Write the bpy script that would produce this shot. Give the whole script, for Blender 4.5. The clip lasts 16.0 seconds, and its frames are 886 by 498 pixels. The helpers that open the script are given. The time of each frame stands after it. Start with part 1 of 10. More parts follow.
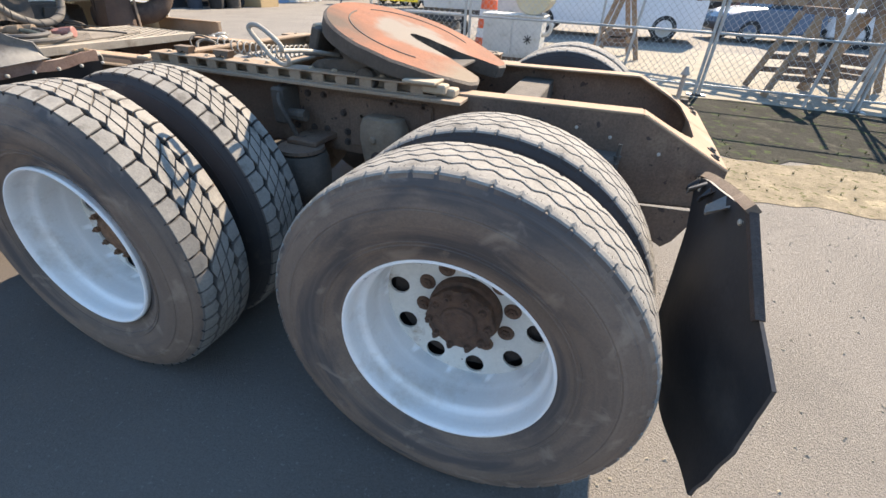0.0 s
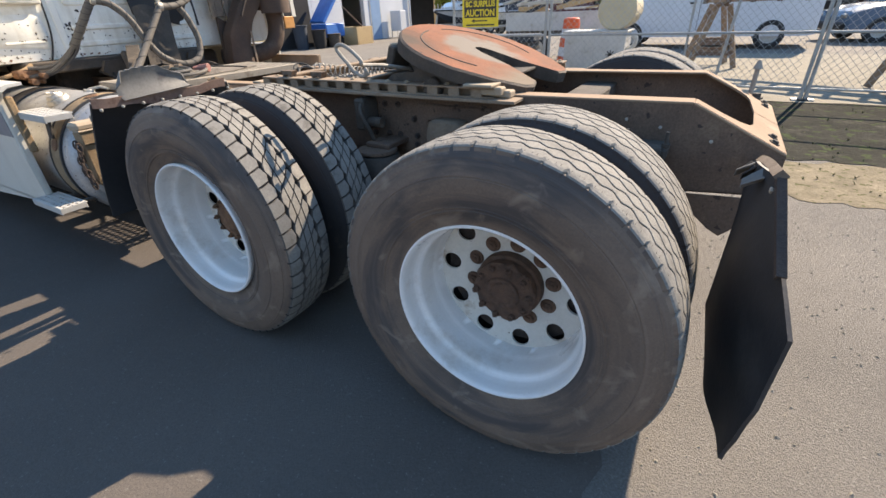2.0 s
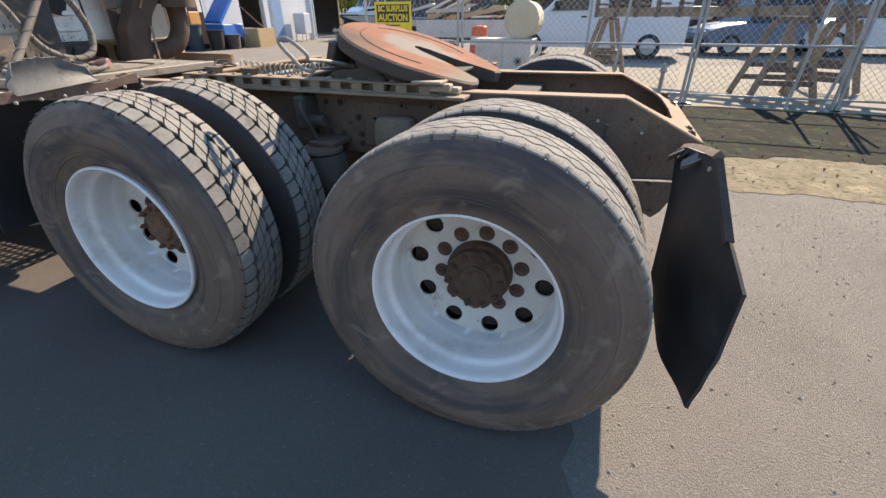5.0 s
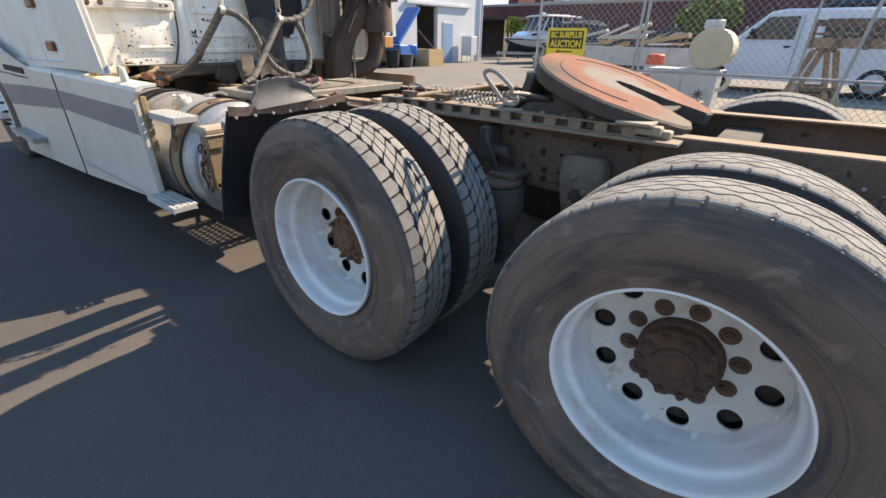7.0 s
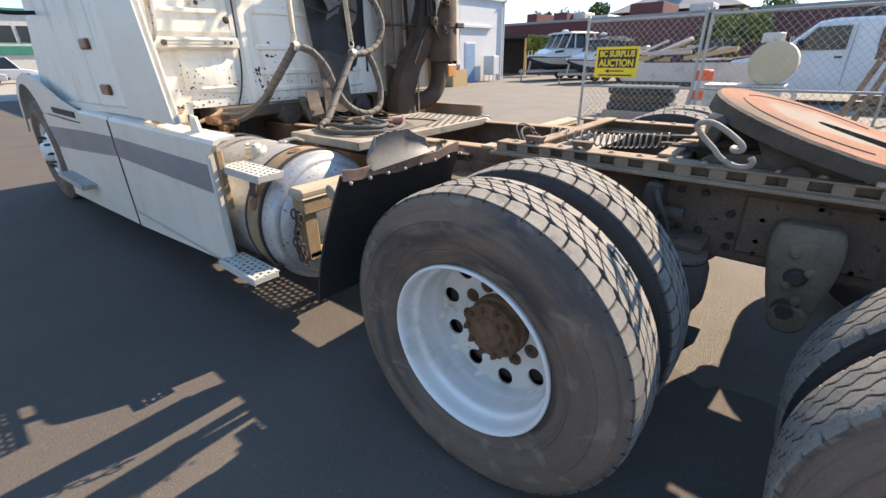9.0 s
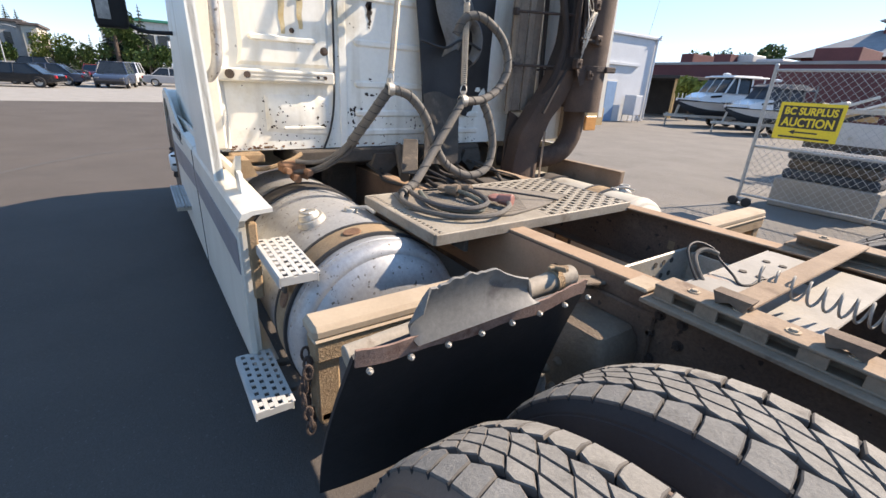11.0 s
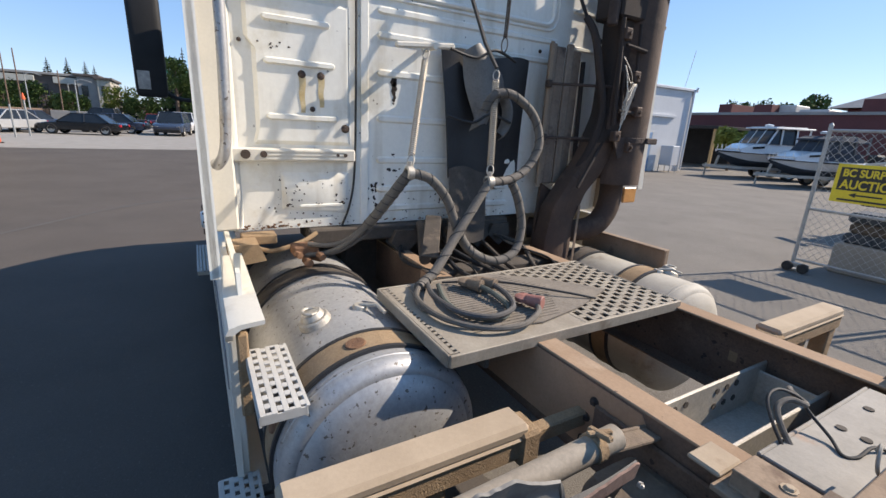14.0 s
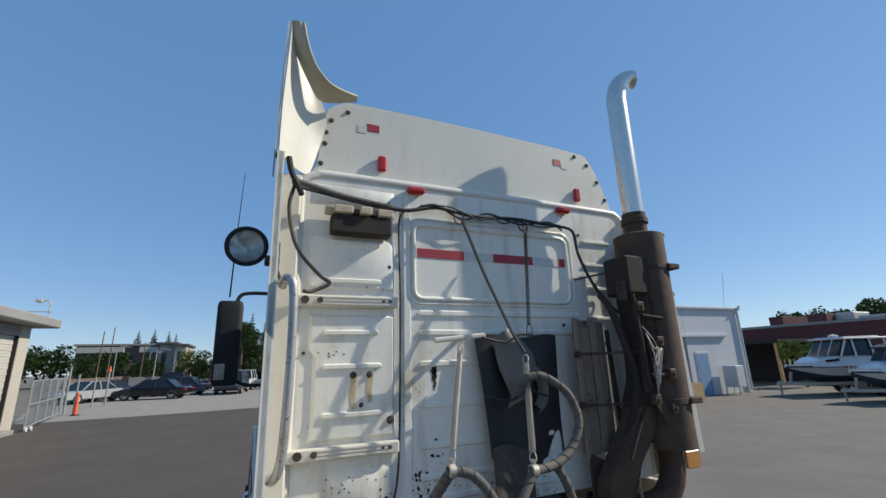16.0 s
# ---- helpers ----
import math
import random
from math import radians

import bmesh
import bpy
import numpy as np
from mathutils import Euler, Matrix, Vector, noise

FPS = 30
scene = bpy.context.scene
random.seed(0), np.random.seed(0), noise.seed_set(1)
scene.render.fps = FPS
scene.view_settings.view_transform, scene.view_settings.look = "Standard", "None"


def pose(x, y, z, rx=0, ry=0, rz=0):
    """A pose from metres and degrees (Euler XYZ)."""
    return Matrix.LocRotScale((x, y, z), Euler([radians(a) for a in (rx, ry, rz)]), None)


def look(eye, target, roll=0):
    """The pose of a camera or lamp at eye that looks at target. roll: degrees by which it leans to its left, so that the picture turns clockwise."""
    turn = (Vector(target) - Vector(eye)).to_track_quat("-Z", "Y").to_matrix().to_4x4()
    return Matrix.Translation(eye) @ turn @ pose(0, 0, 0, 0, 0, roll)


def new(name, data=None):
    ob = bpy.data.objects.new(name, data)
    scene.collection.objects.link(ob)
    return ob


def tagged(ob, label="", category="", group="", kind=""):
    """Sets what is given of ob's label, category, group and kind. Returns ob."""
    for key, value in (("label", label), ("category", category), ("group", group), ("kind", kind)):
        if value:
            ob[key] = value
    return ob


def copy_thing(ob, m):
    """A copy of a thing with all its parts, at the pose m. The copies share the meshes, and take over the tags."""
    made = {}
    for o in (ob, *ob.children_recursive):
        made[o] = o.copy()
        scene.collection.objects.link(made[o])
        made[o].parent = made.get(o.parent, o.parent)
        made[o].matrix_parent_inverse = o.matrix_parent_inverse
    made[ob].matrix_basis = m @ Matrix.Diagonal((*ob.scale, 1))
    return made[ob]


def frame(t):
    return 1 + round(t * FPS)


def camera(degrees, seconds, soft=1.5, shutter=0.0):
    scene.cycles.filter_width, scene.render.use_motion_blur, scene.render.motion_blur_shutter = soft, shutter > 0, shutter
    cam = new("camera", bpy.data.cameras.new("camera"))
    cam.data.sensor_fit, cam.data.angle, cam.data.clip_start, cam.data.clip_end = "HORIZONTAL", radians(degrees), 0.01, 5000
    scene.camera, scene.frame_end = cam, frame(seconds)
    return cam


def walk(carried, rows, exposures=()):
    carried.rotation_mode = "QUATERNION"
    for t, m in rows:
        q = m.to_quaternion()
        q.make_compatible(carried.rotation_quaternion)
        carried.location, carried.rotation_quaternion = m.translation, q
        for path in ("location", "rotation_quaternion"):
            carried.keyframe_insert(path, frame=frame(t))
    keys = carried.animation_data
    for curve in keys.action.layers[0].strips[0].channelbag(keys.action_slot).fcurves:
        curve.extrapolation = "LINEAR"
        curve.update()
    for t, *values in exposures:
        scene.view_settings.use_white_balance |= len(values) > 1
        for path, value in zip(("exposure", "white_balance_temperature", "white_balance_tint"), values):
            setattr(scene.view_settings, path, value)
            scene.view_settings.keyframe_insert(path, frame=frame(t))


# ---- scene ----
cam = camera(91.8, 16.0)
PATH = [
    (0, (0.254, -0.834, 1.355), (-0.3, 0.767, 0.291), 2.7),
    (0.5, (0.469, -0.819, 1.376), (-0.381, 0.648, 0.314), 1.6),
    (1, (0.615, -0.821, 1.387), (-0.421, 0.536, 0.346), 2.0),
    (1.5, (0.589, -0.866, 1.346), (-0.496, 0.499, 0.366), -0.8),
    (2, (0.435, -0.979, 1.312), (-0.485, 0.505, 0.338), -2.6),
    (2.5, (0.357, -1.036, 1.296), (-0.322, 0.557, 0.296), -1.7),
    (3, (0.349, -1.042, 1.264), (-0.22, 0.599, 0.273), -1.6),
    (3.2, (0.348, -1.052, 1.265), (-0.197, 0.599, 0.278), -1.4),
    (5.3, (0.267, -1.087, 1.294), (-0.338, 0.562, 0.339), 0.3),
    (5.5, (0.244, -1.097, 1.304), (-0.433, 0.529, 0.356), 1.0),
    (6, (0.196, -1.114, 1.313), (-0.652, 0.436, 0.378), 2.3),
    (6.5, (0.161, -1.104, 1.312), (-0.775, 0.402, 0.388), 2.1),
    (7, (0.059, -1.038, 1.315), (-1.042, 0.377, 0.428), 0.8),
    (7.5, (-0.098, -0.967, 1.329), (-1.267, 0.415, 0.479), 0.5),
    (8, (-0.272, -0.983, 1.353), (-1.475, 0.379, 0.517), 0.1),
    (8.5, (-0.493, -1.031, 1.378), (-1.685, 0.35, 0.558), -1.6),
    (9, (-0.639, -0.994, 1.386), (-1.818, 0.398, 0.566), -1.1),
    (9.5, (-0.767, -0.805, 1.42), (-2.038, 0.513, 0.617), 0.8),
    (10, (-0.913, -0.649, 1.487), (-2.312, 0.566, 0.733), 1.8),
    (10.2, (-0.983, -0.59, 1.477), (-2.415, 0.598, 0.744), 1.9),
    (12.3, (-1.378, -0.172, 1.558), (-2.999, 0.727, 0.806), 3.8),
    (12.5, (-1.393, -0.182, 1.564), (-3.018, 0.714, 0.818), 3.5),
    (13, (-1.421, -0.194, 1.569), (-3.036, 0.716, 0.816), 3.3),
    (13.5, (-1.419, -0.182, 1.587), (-3.022, 0.751, 0.837), 3.3),
    (14, (-1.418, -0.18, 1.653), (-3.086, 0.781, 1.11), 3.0),
    (14.4, (-1.404, -0.189, 1.718), (-3.144, 0.739, 1.386), 2.2),
    (14.5, (-1.393, -0.198, 1.745), (-3.149, 0.719, 1.47), 2.0),
    (15, (-1.345, -0.213, 1.841), (-3.146, 0.657, 1.819), -0.1),
    (15.5, (-1.305, -0.214, 1.87), (-3.111, 0.596, 2.158), -1.2),
    (16, (-1.24, -0.217, 1.92), (-3.011, 0.559, 2.431), -1.8),
]
EXPOSURE = ((0, 1.98, 8100, 13), (1, 1.74, 8250, 14), (3, 1.57, 8250, 14), (7.5, 1.55, 8400, 15), (9, 1.69, 8250, 15), (9.5, 1.69, 8150, 15), (12.5, 1.29, 7400, 15), (13.5, 1.18, 7300, 15), (14.5, 0.73, 7260, 12), (15, 0.56, 7220, 11), (16, 0.40, 6930, 7))
walk(cam, [(t, look(eye, target, roll)) for t, eye, target, roll in PATH], EXPOSURE)

# ---- light ----
SUN = Vector((0.25, 1.05, 0.82)).normalized()
world = bpy.data.worlds.new("sky")
scene.world = world
world.use_nodes = True
wn = world.node_tree.nodes
sky = wn.new("ShaderNodeTexSky")
sky.sky_type = 'NISHITA'
sky.sun_disc = False
sky.sun_elevation = math.asin(SUN.z)
sky.sun_rotation = math.atan2(SUN.x, SUN.y)
sky.air_density, sky.dust_density, sky.ozone_density = 1.0, 0.1, 1.0
sky.altitude = 1200
wn["Background"].inputs["Strength"].default_value = 0.121
# a clear day with some even haze: a part of the sky's colour is its mean
deep = wn.new("ShaderNodeMix")
deep.data_type = 'RGBA'
deep.inputs["Factor"].default_value = 0.62
deep.inputs[7].default_value = (0.64, 1.81, 4.10, 1)
world.node_tree.links.new(sky.outputs[0], deep.inputs[6])
world.node_tree.links.new(deep.outputs[2], wn["Background"].inputs["Color"])
sun = new("sun", bpy.data.lights.new("sun", "SUN"))
sun.data.energy, sun.data.angle, sun.data.color = 3.8, radians(0.55), (1.0, 0.945, 0.87)
sun.matrix_world = look(SUN * 50, (0, 0, 0))


# ---- materials ----
def mat(name, c1, c2=None, scale=6.0, rough=0.6, rough2=None, metal=0.0, bump=0.15, fine=90.0, stain=None, stain_scale=3.0,
        stain_at=0.58, stain_soft=0.12, spots=None, spot_scale=25.0, spot_at=0.66, coat=0.0, vary=0.0, speck=0.35, streak=None):
    """A painted, worn or dirty surface: two colours mixed by broad noise, stains and specks of their own, grain as relief."""
    m = bpy.data.materials.new(name)
    m.use_nodes = True
    n, l = m.node_tree.nodes, m.node_tree.links
    p = n["Principled BSDF"]
    c2 = c2 or tuple(c * 0.8 for c in c1)
    tc = n.new("ShaderNodeTexCoord").outputs["Object"]

    def tex(s, detail=6, r=0.6):
        t = n.new("ShaderNodeTexNoise")
        t.inputs["Scale"].default_value, t.inputs["Detail"].default_value, t.inputs["Roughness"].default_value = s, detail, r
        l.new(tc, t.inputs["Vector"])
        return t.outputs["Fac"]

    def ramp(src, a, b):
        r = n.new("ShaderNodeMapRange")
        r.inputs["From Min"].default_value, r.inputs["From Max"].default_value = a, b
        l.new(src, r.inputs["Value"])
        return r.outputs[0]

    def mix(fac, a, b):
        x = n.new("ShaderNodeMix")
        x.data_type = 'RGBA'
        l.new(fac, x.inputs["Factor"])
        for s, v in ((x.inputs[6], a), (x.inputs[7], b)):
            if isinstance(v, tuple):
                s.default_value = (*v, 1)
            else:
                l.new(v, s)
        return x.outputs[2]

    broad = tex(scale)
    col = mix(ramp(broad, 0.3, 0.7), c1, c2)
    if vary:
        info = n.new("ShaderNodeObjectInfo")
        col = mix(ramp(info.outputs["Random"], 0, 1 / vary), col, tuple(c * 0.55 for c in c2))
    if stain:
        col = mix(ramp(tex(stain_scale, 8, 0.65), stain_at, stain_at + stain_soft), col, stain)
    if streak:
        mp = n.new("ShaderNodeMapping")
        mp.inputs["Scale"].default_value = (9, 9, 1.3)
        l.new(tc, mp.inputs["Vector"])
        t = n.new("ShaderNodeTexNoise")
        t.inputs["Scale"].default_value, t.inputs["Detail"].default_value = 1.0, 5
        l.new(mp.outputs[0], t.inputs["Vector"])
        fac = n.new("ShaderNodeMath")
        fac.operation = 'MULTIPLY'
        fac.inputs[1].default_value = 0.55 if name.startswith(("chipped", "sooty", "weathered")) else 0.2
        l.new(ramp(t.outputs["Fac"], 0.54, 0.74), fac.inputs[0])
        col = mix(fac.outputs[0], col, streak)
    if spots:
        col = mix(ramp(tex(spot_scale, 3, 0.5), spot_at, spot_at + 0.03), col, spots)
    grain = tex(fine, 4, 0.7)
    g = n.new("ShaderNodeMix")
    g.data_type, g.blend_type = 'RGBA', 'MULTIPLY'
    g.inputs["Factor"].default_value = speck
    l.new(col, g.inputs[6])
    tint = n.new("ShaderNodeCombineColor")
    gr = ramp(grain, 0.2, 0.75)
    for k in range(3):
        l.new(gr, tint.inputs[k])
    l.new(tint.outputs[0], g.inputs[7])
    l.new(g.outputs[2], p.inputs["Base Color"])
    rr = n.new("ShaderNodeMapRange")
    rr.inputs["To Min"].default_value, rr.inputs["To Max"].default_value = rough, rough2 if rough2 is not None else min(1, rough + 0.2)
    l.new(broad, rr.inputs["Value"])
    l.new(rr.outputs[0], p.inputs["Roughness"])
    p.inputs["Metallic"].default_value = metal
    p.inputs["Coat Weight"].default_value = coat
    if bump:
        b = n.new("ShaderNodeBump")
        b.inputs["Strength"].default_value, b.inputs["Distance"].default_value = bump, 0.01
        l.new(grain, b.inputs["Height"])
        l.new(b.outputs[0], p.inputs["Normal"])
    return m


def glass(name, tint=(0.8, 0.88, 0.88), rough=0.03):
    m = bpy.data.materials.new(name)
    m.use_nodes = True
    p = m.node_tree.nodes["Principled BSDF"]
    p.inputs["Base Color"].default_value = (*tint, 1)
    p.inputs["Roughness"].default_value = rough
    p.inputs["Transmission Weight"].default_value = 0.9
    return m


asphalt = mat("asphalt", (0.258, 0.234, 0.205), (0.202, 0.184, 0.162), 0.9, 0.85, 0.95, bump=0.9, fine=120, stain=(0.115, 0.110, 0.103), stain_scale=0.8,
              stain_at=0.6, stain_soft=0.2, spots=(0.28, 0.26, 0.225), spot_scale=48, spot_at=0.62, speck=0.6)
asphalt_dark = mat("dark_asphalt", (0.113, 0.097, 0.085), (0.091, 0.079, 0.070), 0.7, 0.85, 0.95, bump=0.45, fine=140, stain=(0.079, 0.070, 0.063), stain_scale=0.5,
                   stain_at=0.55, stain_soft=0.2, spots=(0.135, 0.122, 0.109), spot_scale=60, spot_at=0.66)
def shade_graded(m, x0, x1, gain, tint):
    """Asphalt colour multiplied by gain and tint by and by along x, with an uneven front."""
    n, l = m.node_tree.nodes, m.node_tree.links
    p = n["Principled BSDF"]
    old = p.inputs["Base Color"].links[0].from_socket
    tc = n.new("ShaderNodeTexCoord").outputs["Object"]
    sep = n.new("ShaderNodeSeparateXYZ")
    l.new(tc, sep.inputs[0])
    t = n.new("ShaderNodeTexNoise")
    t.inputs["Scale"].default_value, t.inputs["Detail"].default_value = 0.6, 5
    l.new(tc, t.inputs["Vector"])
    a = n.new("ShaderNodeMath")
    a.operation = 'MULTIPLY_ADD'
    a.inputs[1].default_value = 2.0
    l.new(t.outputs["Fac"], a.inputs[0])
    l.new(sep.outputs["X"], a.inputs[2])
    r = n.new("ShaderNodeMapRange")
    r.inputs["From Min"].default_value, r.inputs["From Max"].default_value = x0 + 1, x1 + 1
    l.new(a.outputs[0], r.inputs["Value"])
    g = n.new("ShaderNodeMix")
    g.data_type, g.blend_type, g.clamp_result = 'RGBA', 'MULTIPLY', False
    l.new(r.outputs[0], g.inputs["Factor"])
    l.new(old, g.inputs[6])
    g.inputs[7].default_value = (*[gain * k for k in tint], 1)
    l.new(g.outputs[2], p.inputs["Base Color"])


# lightened towards the rear wheels, to lift the shaded ground there
shade_graded(asphalt_dark, -3.0, -0.8, 1.27, (1.0, 1.0, 0.99))
for m_, k_ in ((asphalt, 0.2), (asphalt_dark, 0.2)):
    m_.node_tree.nodes["Principled BSDF"].inputs["Specular IOR Level"].default_value = k_
concrete = mat("concrete", (0.33, 0.305, 0.27), (0.26, 0.24, 0.21), 1.5, 0.85, bump=0.3)
gravel = mat("pale_gravel", (0.345, 0.31, 0.25), (0.265, 0.24, 0.193), 3, 0.95, bump=0.8, fine=60, spots=(0.2, 0.18, 0.14), spot_scale=30)
dirt = mat("dry_dirt", (0.33, 0.272, 0.19), (0.19, 0.16, 0.108), 5, 0.95, bump=1.0, fine=40, stain=(0.40, 0.33, 0.22), stain_scale=3, stain_at=0.55, spots=(0.13, 0.125, 0.06), spot_scale=16, spot_at=0.60, speck=0.6)
dark_soil = mat("damp_soil", (0.044, 0.043, 0.034), (0.020, 0.022, 0.017), 1.7, 0.95, bump=1.0, fine=22, stain=(0.125, 0.112, 0.085), stain_scale=2.6, stain_at=0.56, stain_soft=0.2, spots=(0.050, 0.068, 0.026), spot_scale=7, spot_at=0.585, speck=0.7)
for m_ in (gravel, dirt, dark_soil):
    m_.node_tree.nodes["Principled BSDF"].inputs["Specular IOR Level"].default_value = 0.1
sidewall = mat("dusty_sidewall_rubber", (0.218, 0.148, 0.108), (0.145, 0.102, 0.077), 2.6, 0.62, 0.85, bump=0.10, fine=170, speck=0.30)


def scuffed(m):
    """Dust on rubber: rubbed off in arcs round the wheel and in broad dark smears."""
    n, l = m.node_tree.nodes, m.node_tree.links
    p = n["Principled BSDF"]
    old = p.inputs["Base Color"].links[0].from_socket
    tc = n.new("ShaderNodeTexCoord").outputs["Object"]
    sep = n.new("ShaderNodeSeparateXYZ")
    l.new(tc, sep.inputs[0])
    flat = n.new("ShaderNodeCombineXYZ")
    l.new(sep.outputs["X"], flat.inputs["X"])
    l.new(sep.outputs["Z"], flat.inputs["Y"])
    ln = n.new("ShaderNodeVectorMath")
    ln.operation = 'LENGTH'
    l.new(flat.outputs[0], ln.inputs[0])
    info = n.new("ShaderNodeObjectInfo")
    for radial, across, lo, hi, amount, col in ((16, 1.3, 0.46, 0.66, 0.55, (0.085, 0.066, 0.055)), (9, 2.1, 0.48, 0.60, 0.85, (0.058, 0.050, 0.048)), (5, 7.5, 0.57, 0.66, 0.45, (0.30, 0.225, 0.17)), (70, 1.5, 0.54, 0.78, 0.22, (0.29, 0.22, 0.17))):
        rr = n.new("ShaderNodeMath")
        rr.operation = 'MULTIPLY'
        rr.inputs[1].default_value = radial
        l.new(ln.outputs["Value"], rr.inputs[0])
        v = n.new("ShaderNodeVectorMath")
        v.operation = 'SCALE'
        v.inputs["Scale"].default_value = across
        l.new(flat.outputs[0], v.inputs[0])
        add = n.new("ShaderNodeCombineXYZ")
        l.new(rr.outputs[0], add.inputs["Z"])
        l.new(info.outputs["Random"], add.inputs["X"])
        sm = n.new("ShaderNodeVectorMath")
        l.new(v.outputs[0], sm.inputs[0])
        l.new(add.outputs[0], sm.inputs[1])
        t = n.new("ShaderNodeTexNoise")
        t.inputs["Scale"].default_value, t.inputs["Detail"].default_value, t.inputs["Roughness"].default_value, t.inputs["Distortion"].default_value = 1.0, 5, 0.55, 0.6
        l.new(sm.outputs[0], t.inputs["Vector"])
        r = n.new("ShaderNodeMapRange")
        r.inputs["From Min"].default_value, r.inputs["From Max"].default_value, r.inputs["To Max"].default_value = lo, hi, amount
        l.new(t.outputs["Fac"], r.inputs["Value"])
        x = n.new("ShaderNodeMix")
        x.data_type = 'RGBA'
        l.new(r.outputs[0], x.inputs["Factor"])
        l.new(old, x.inputs[6])
        x.inputs[7].default_value = (*col, 1)
        old = x.outputs[2]
    l.new(old, p.inputs["Base Color"])
    p.inputs["Specular IOR Level"].default_value = 0.35


scuffed(sidewall)
tread_mat = mat("dusty_tread_rubber", (0.285, 0.265, 0.232), (0.205, 0.190, 0.166), 14, 0.9, bump=0.25, fine=140, stain=(0.13, 0.118, 0.102), stain_scale=9, stain_at=0.58)
# near-black for the shade inside grooves, cuts and hand holes
groove_mat = mat("groove_shade_rubber", (0.03, 0.03, 0.031), (0.02, 0.02, 0.021), 14, 0.9)
# undusted black rubber, darker still for the shade between paired tyres
inner_rubber = mat("shaded_black_sidewall", (0.040, 0.036, 0.034), (0.026, 0.024, 0.024), 5, 0.75, bump=0.1, fine=160, stain=(0.075, 0.062, 0.052), stain_scale=6, stain_at=0.6, speck=0.3)
wheel_white = mat("white_wheel_paint", (0.83, 0.80, 0.765), (0.77, 0.735, 0.69), 5, 0.22, 0.36, bump=0.02, stain=(0.50, 0.42, 0.34), stain_scale=4, stain_at=0.58, stain_soft=0.2,
                  spots=(0.22, 0.15, 0.10), spot_scale=60, spot_at=0.77, speck=0.08, coat=0.25)
disc_paint = mat("dusty_disc_paint", (0.74, 0.68, 0.60), (0.64, 0.58, 0.50), 7, 0.5, 0.65, bump=0.05, stain=(0.33, 0.21, 0.13), stain_scale=9, stain_at=0.57, stain_soft=0.14, spots=(0.17, 0.10, 0.07), spot_scale=45, spot_at=0.72, speck=0.15)
rust = mat("heavy_rust", (0.31, 0.158, 0.082), (0.165, 0.086, 0.052), 24, 0.9, bump=1.0, fine=110, stain=(0.25, 0.12, 0.05), stain_scale=26, stain_at=0.60)
greasy_rust = mat("greasy_hub_rust", (0.21, 0.108, 0.065), (0.09, 0.052, 0.036), 30, 0.7, bump=1.0, fine=120, stain=(0.20, 0.10, 0.055), stain_scale=34, stain_at=0.60)
rust_dark = mat("oily_rust", (0.085, 0.055, 0.042), (0.05, 0.036, 0.03), 25, 0.75, bump=0.6, fine=120)
frame_mat = mat("dusty_brown_frame", (0.212, 0.134, 0.090), (0.138, 0.090, 0.065), 5, 0.85, bump=0.3, fine=110, stain=(0.30, 0.205, 0.135), stain_scale=4.5, stain_at=0.58, stain_soft=0.16,
                spots=(0.07, 0.045, 0.036), spot_scale=30, spot_at=0.66, speck=0.5)
tan_mat = mat("tan_dust_on_steel", (0.415, 0.325, 0.230), (0.34, 0.262, 0.182), 6, 0.8, bump=0.08, fine=110, stain=(0.27, 0.19, 0.125), stain_scale=7, stain_at=0.64, speck=0.15)
strip_rust = mat("reddish_rusty_strip", (0.30, 0.19, 0.145), (0.21, 0.13, 0.10), 16, 0.85, bump=0.3, fine=130, stain=(0.16, 0.085, 0.06), stain_scale=14, stain_at=0.55)
# dust colour raised and warmed for light bounced off the tank
rail_dust_lit = mat("bounce_lit_rail_dust", (0.46, 0.275, 0.165), (0.37, 0.215, 0.128), 4, 0.88, bump=0.15, fine=110, stain=(0.20, 0.125, 0.085), stain_scale=4, stain_at=0.56, stain_soft=0.18, speck=0.2)
plate_grey = mat("worn_grey_plate", (0.30, 0.278, 0.245), (0.23, 0.212, 0.185), 7, 0.65, 0.8, metal=0.0, bump=0.12, stain=(0.30, 0.20, 0.14), stain_scale=6, stain_at=0.62, speck=0.2)
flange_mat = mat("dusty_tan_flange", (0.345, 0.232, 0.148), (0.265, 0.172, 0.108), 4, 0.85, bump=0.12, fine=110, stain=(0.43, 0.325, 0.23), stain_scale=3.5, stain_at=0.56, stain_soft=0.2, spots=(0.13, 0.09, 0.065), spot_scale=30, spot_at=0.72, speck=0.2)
slider_mat = mat("dusty_worn_slider", (0.33, 0.24, 0.165), (0.24, 0.17, 0.115), 6, 0.85, bump=0.15, fine=110, stain=(0.16, 0.105, 0.07), stain_scale=7, stain_at=0.58, speck=0.3)
lug_brown = mat("brown_rusty_nut", (0.21, 0.110, 0.066), (0.12, 0.064, 0.042), 30, 0.85, bump=0.4)
pole_mat = mat("dusty_tan_tube", (0.40, 0.34, 0.265), (0.30, 0.25, 0.19), 8, 0.6, bump=0.1, stain=(0.2, 0.14, 0.09), stain_scale=9, stain_at=0.6)
step_white = mat("pale_step_paint", (0.49, 0.475, 0.44), (0.41, 0.395, 0.36), 12, 0.5, bump=0.05, stain=(0.40, 0.35, 0.28), stain_scale=10, stain_at=0.64, speck=0.1)
rusty_tan = mat("rusty_tan_bracket", (0.38, 0.265, 0.155), (0.28, 0.185, 0.105), 14, 0.9, bump=0.6, fine=150)
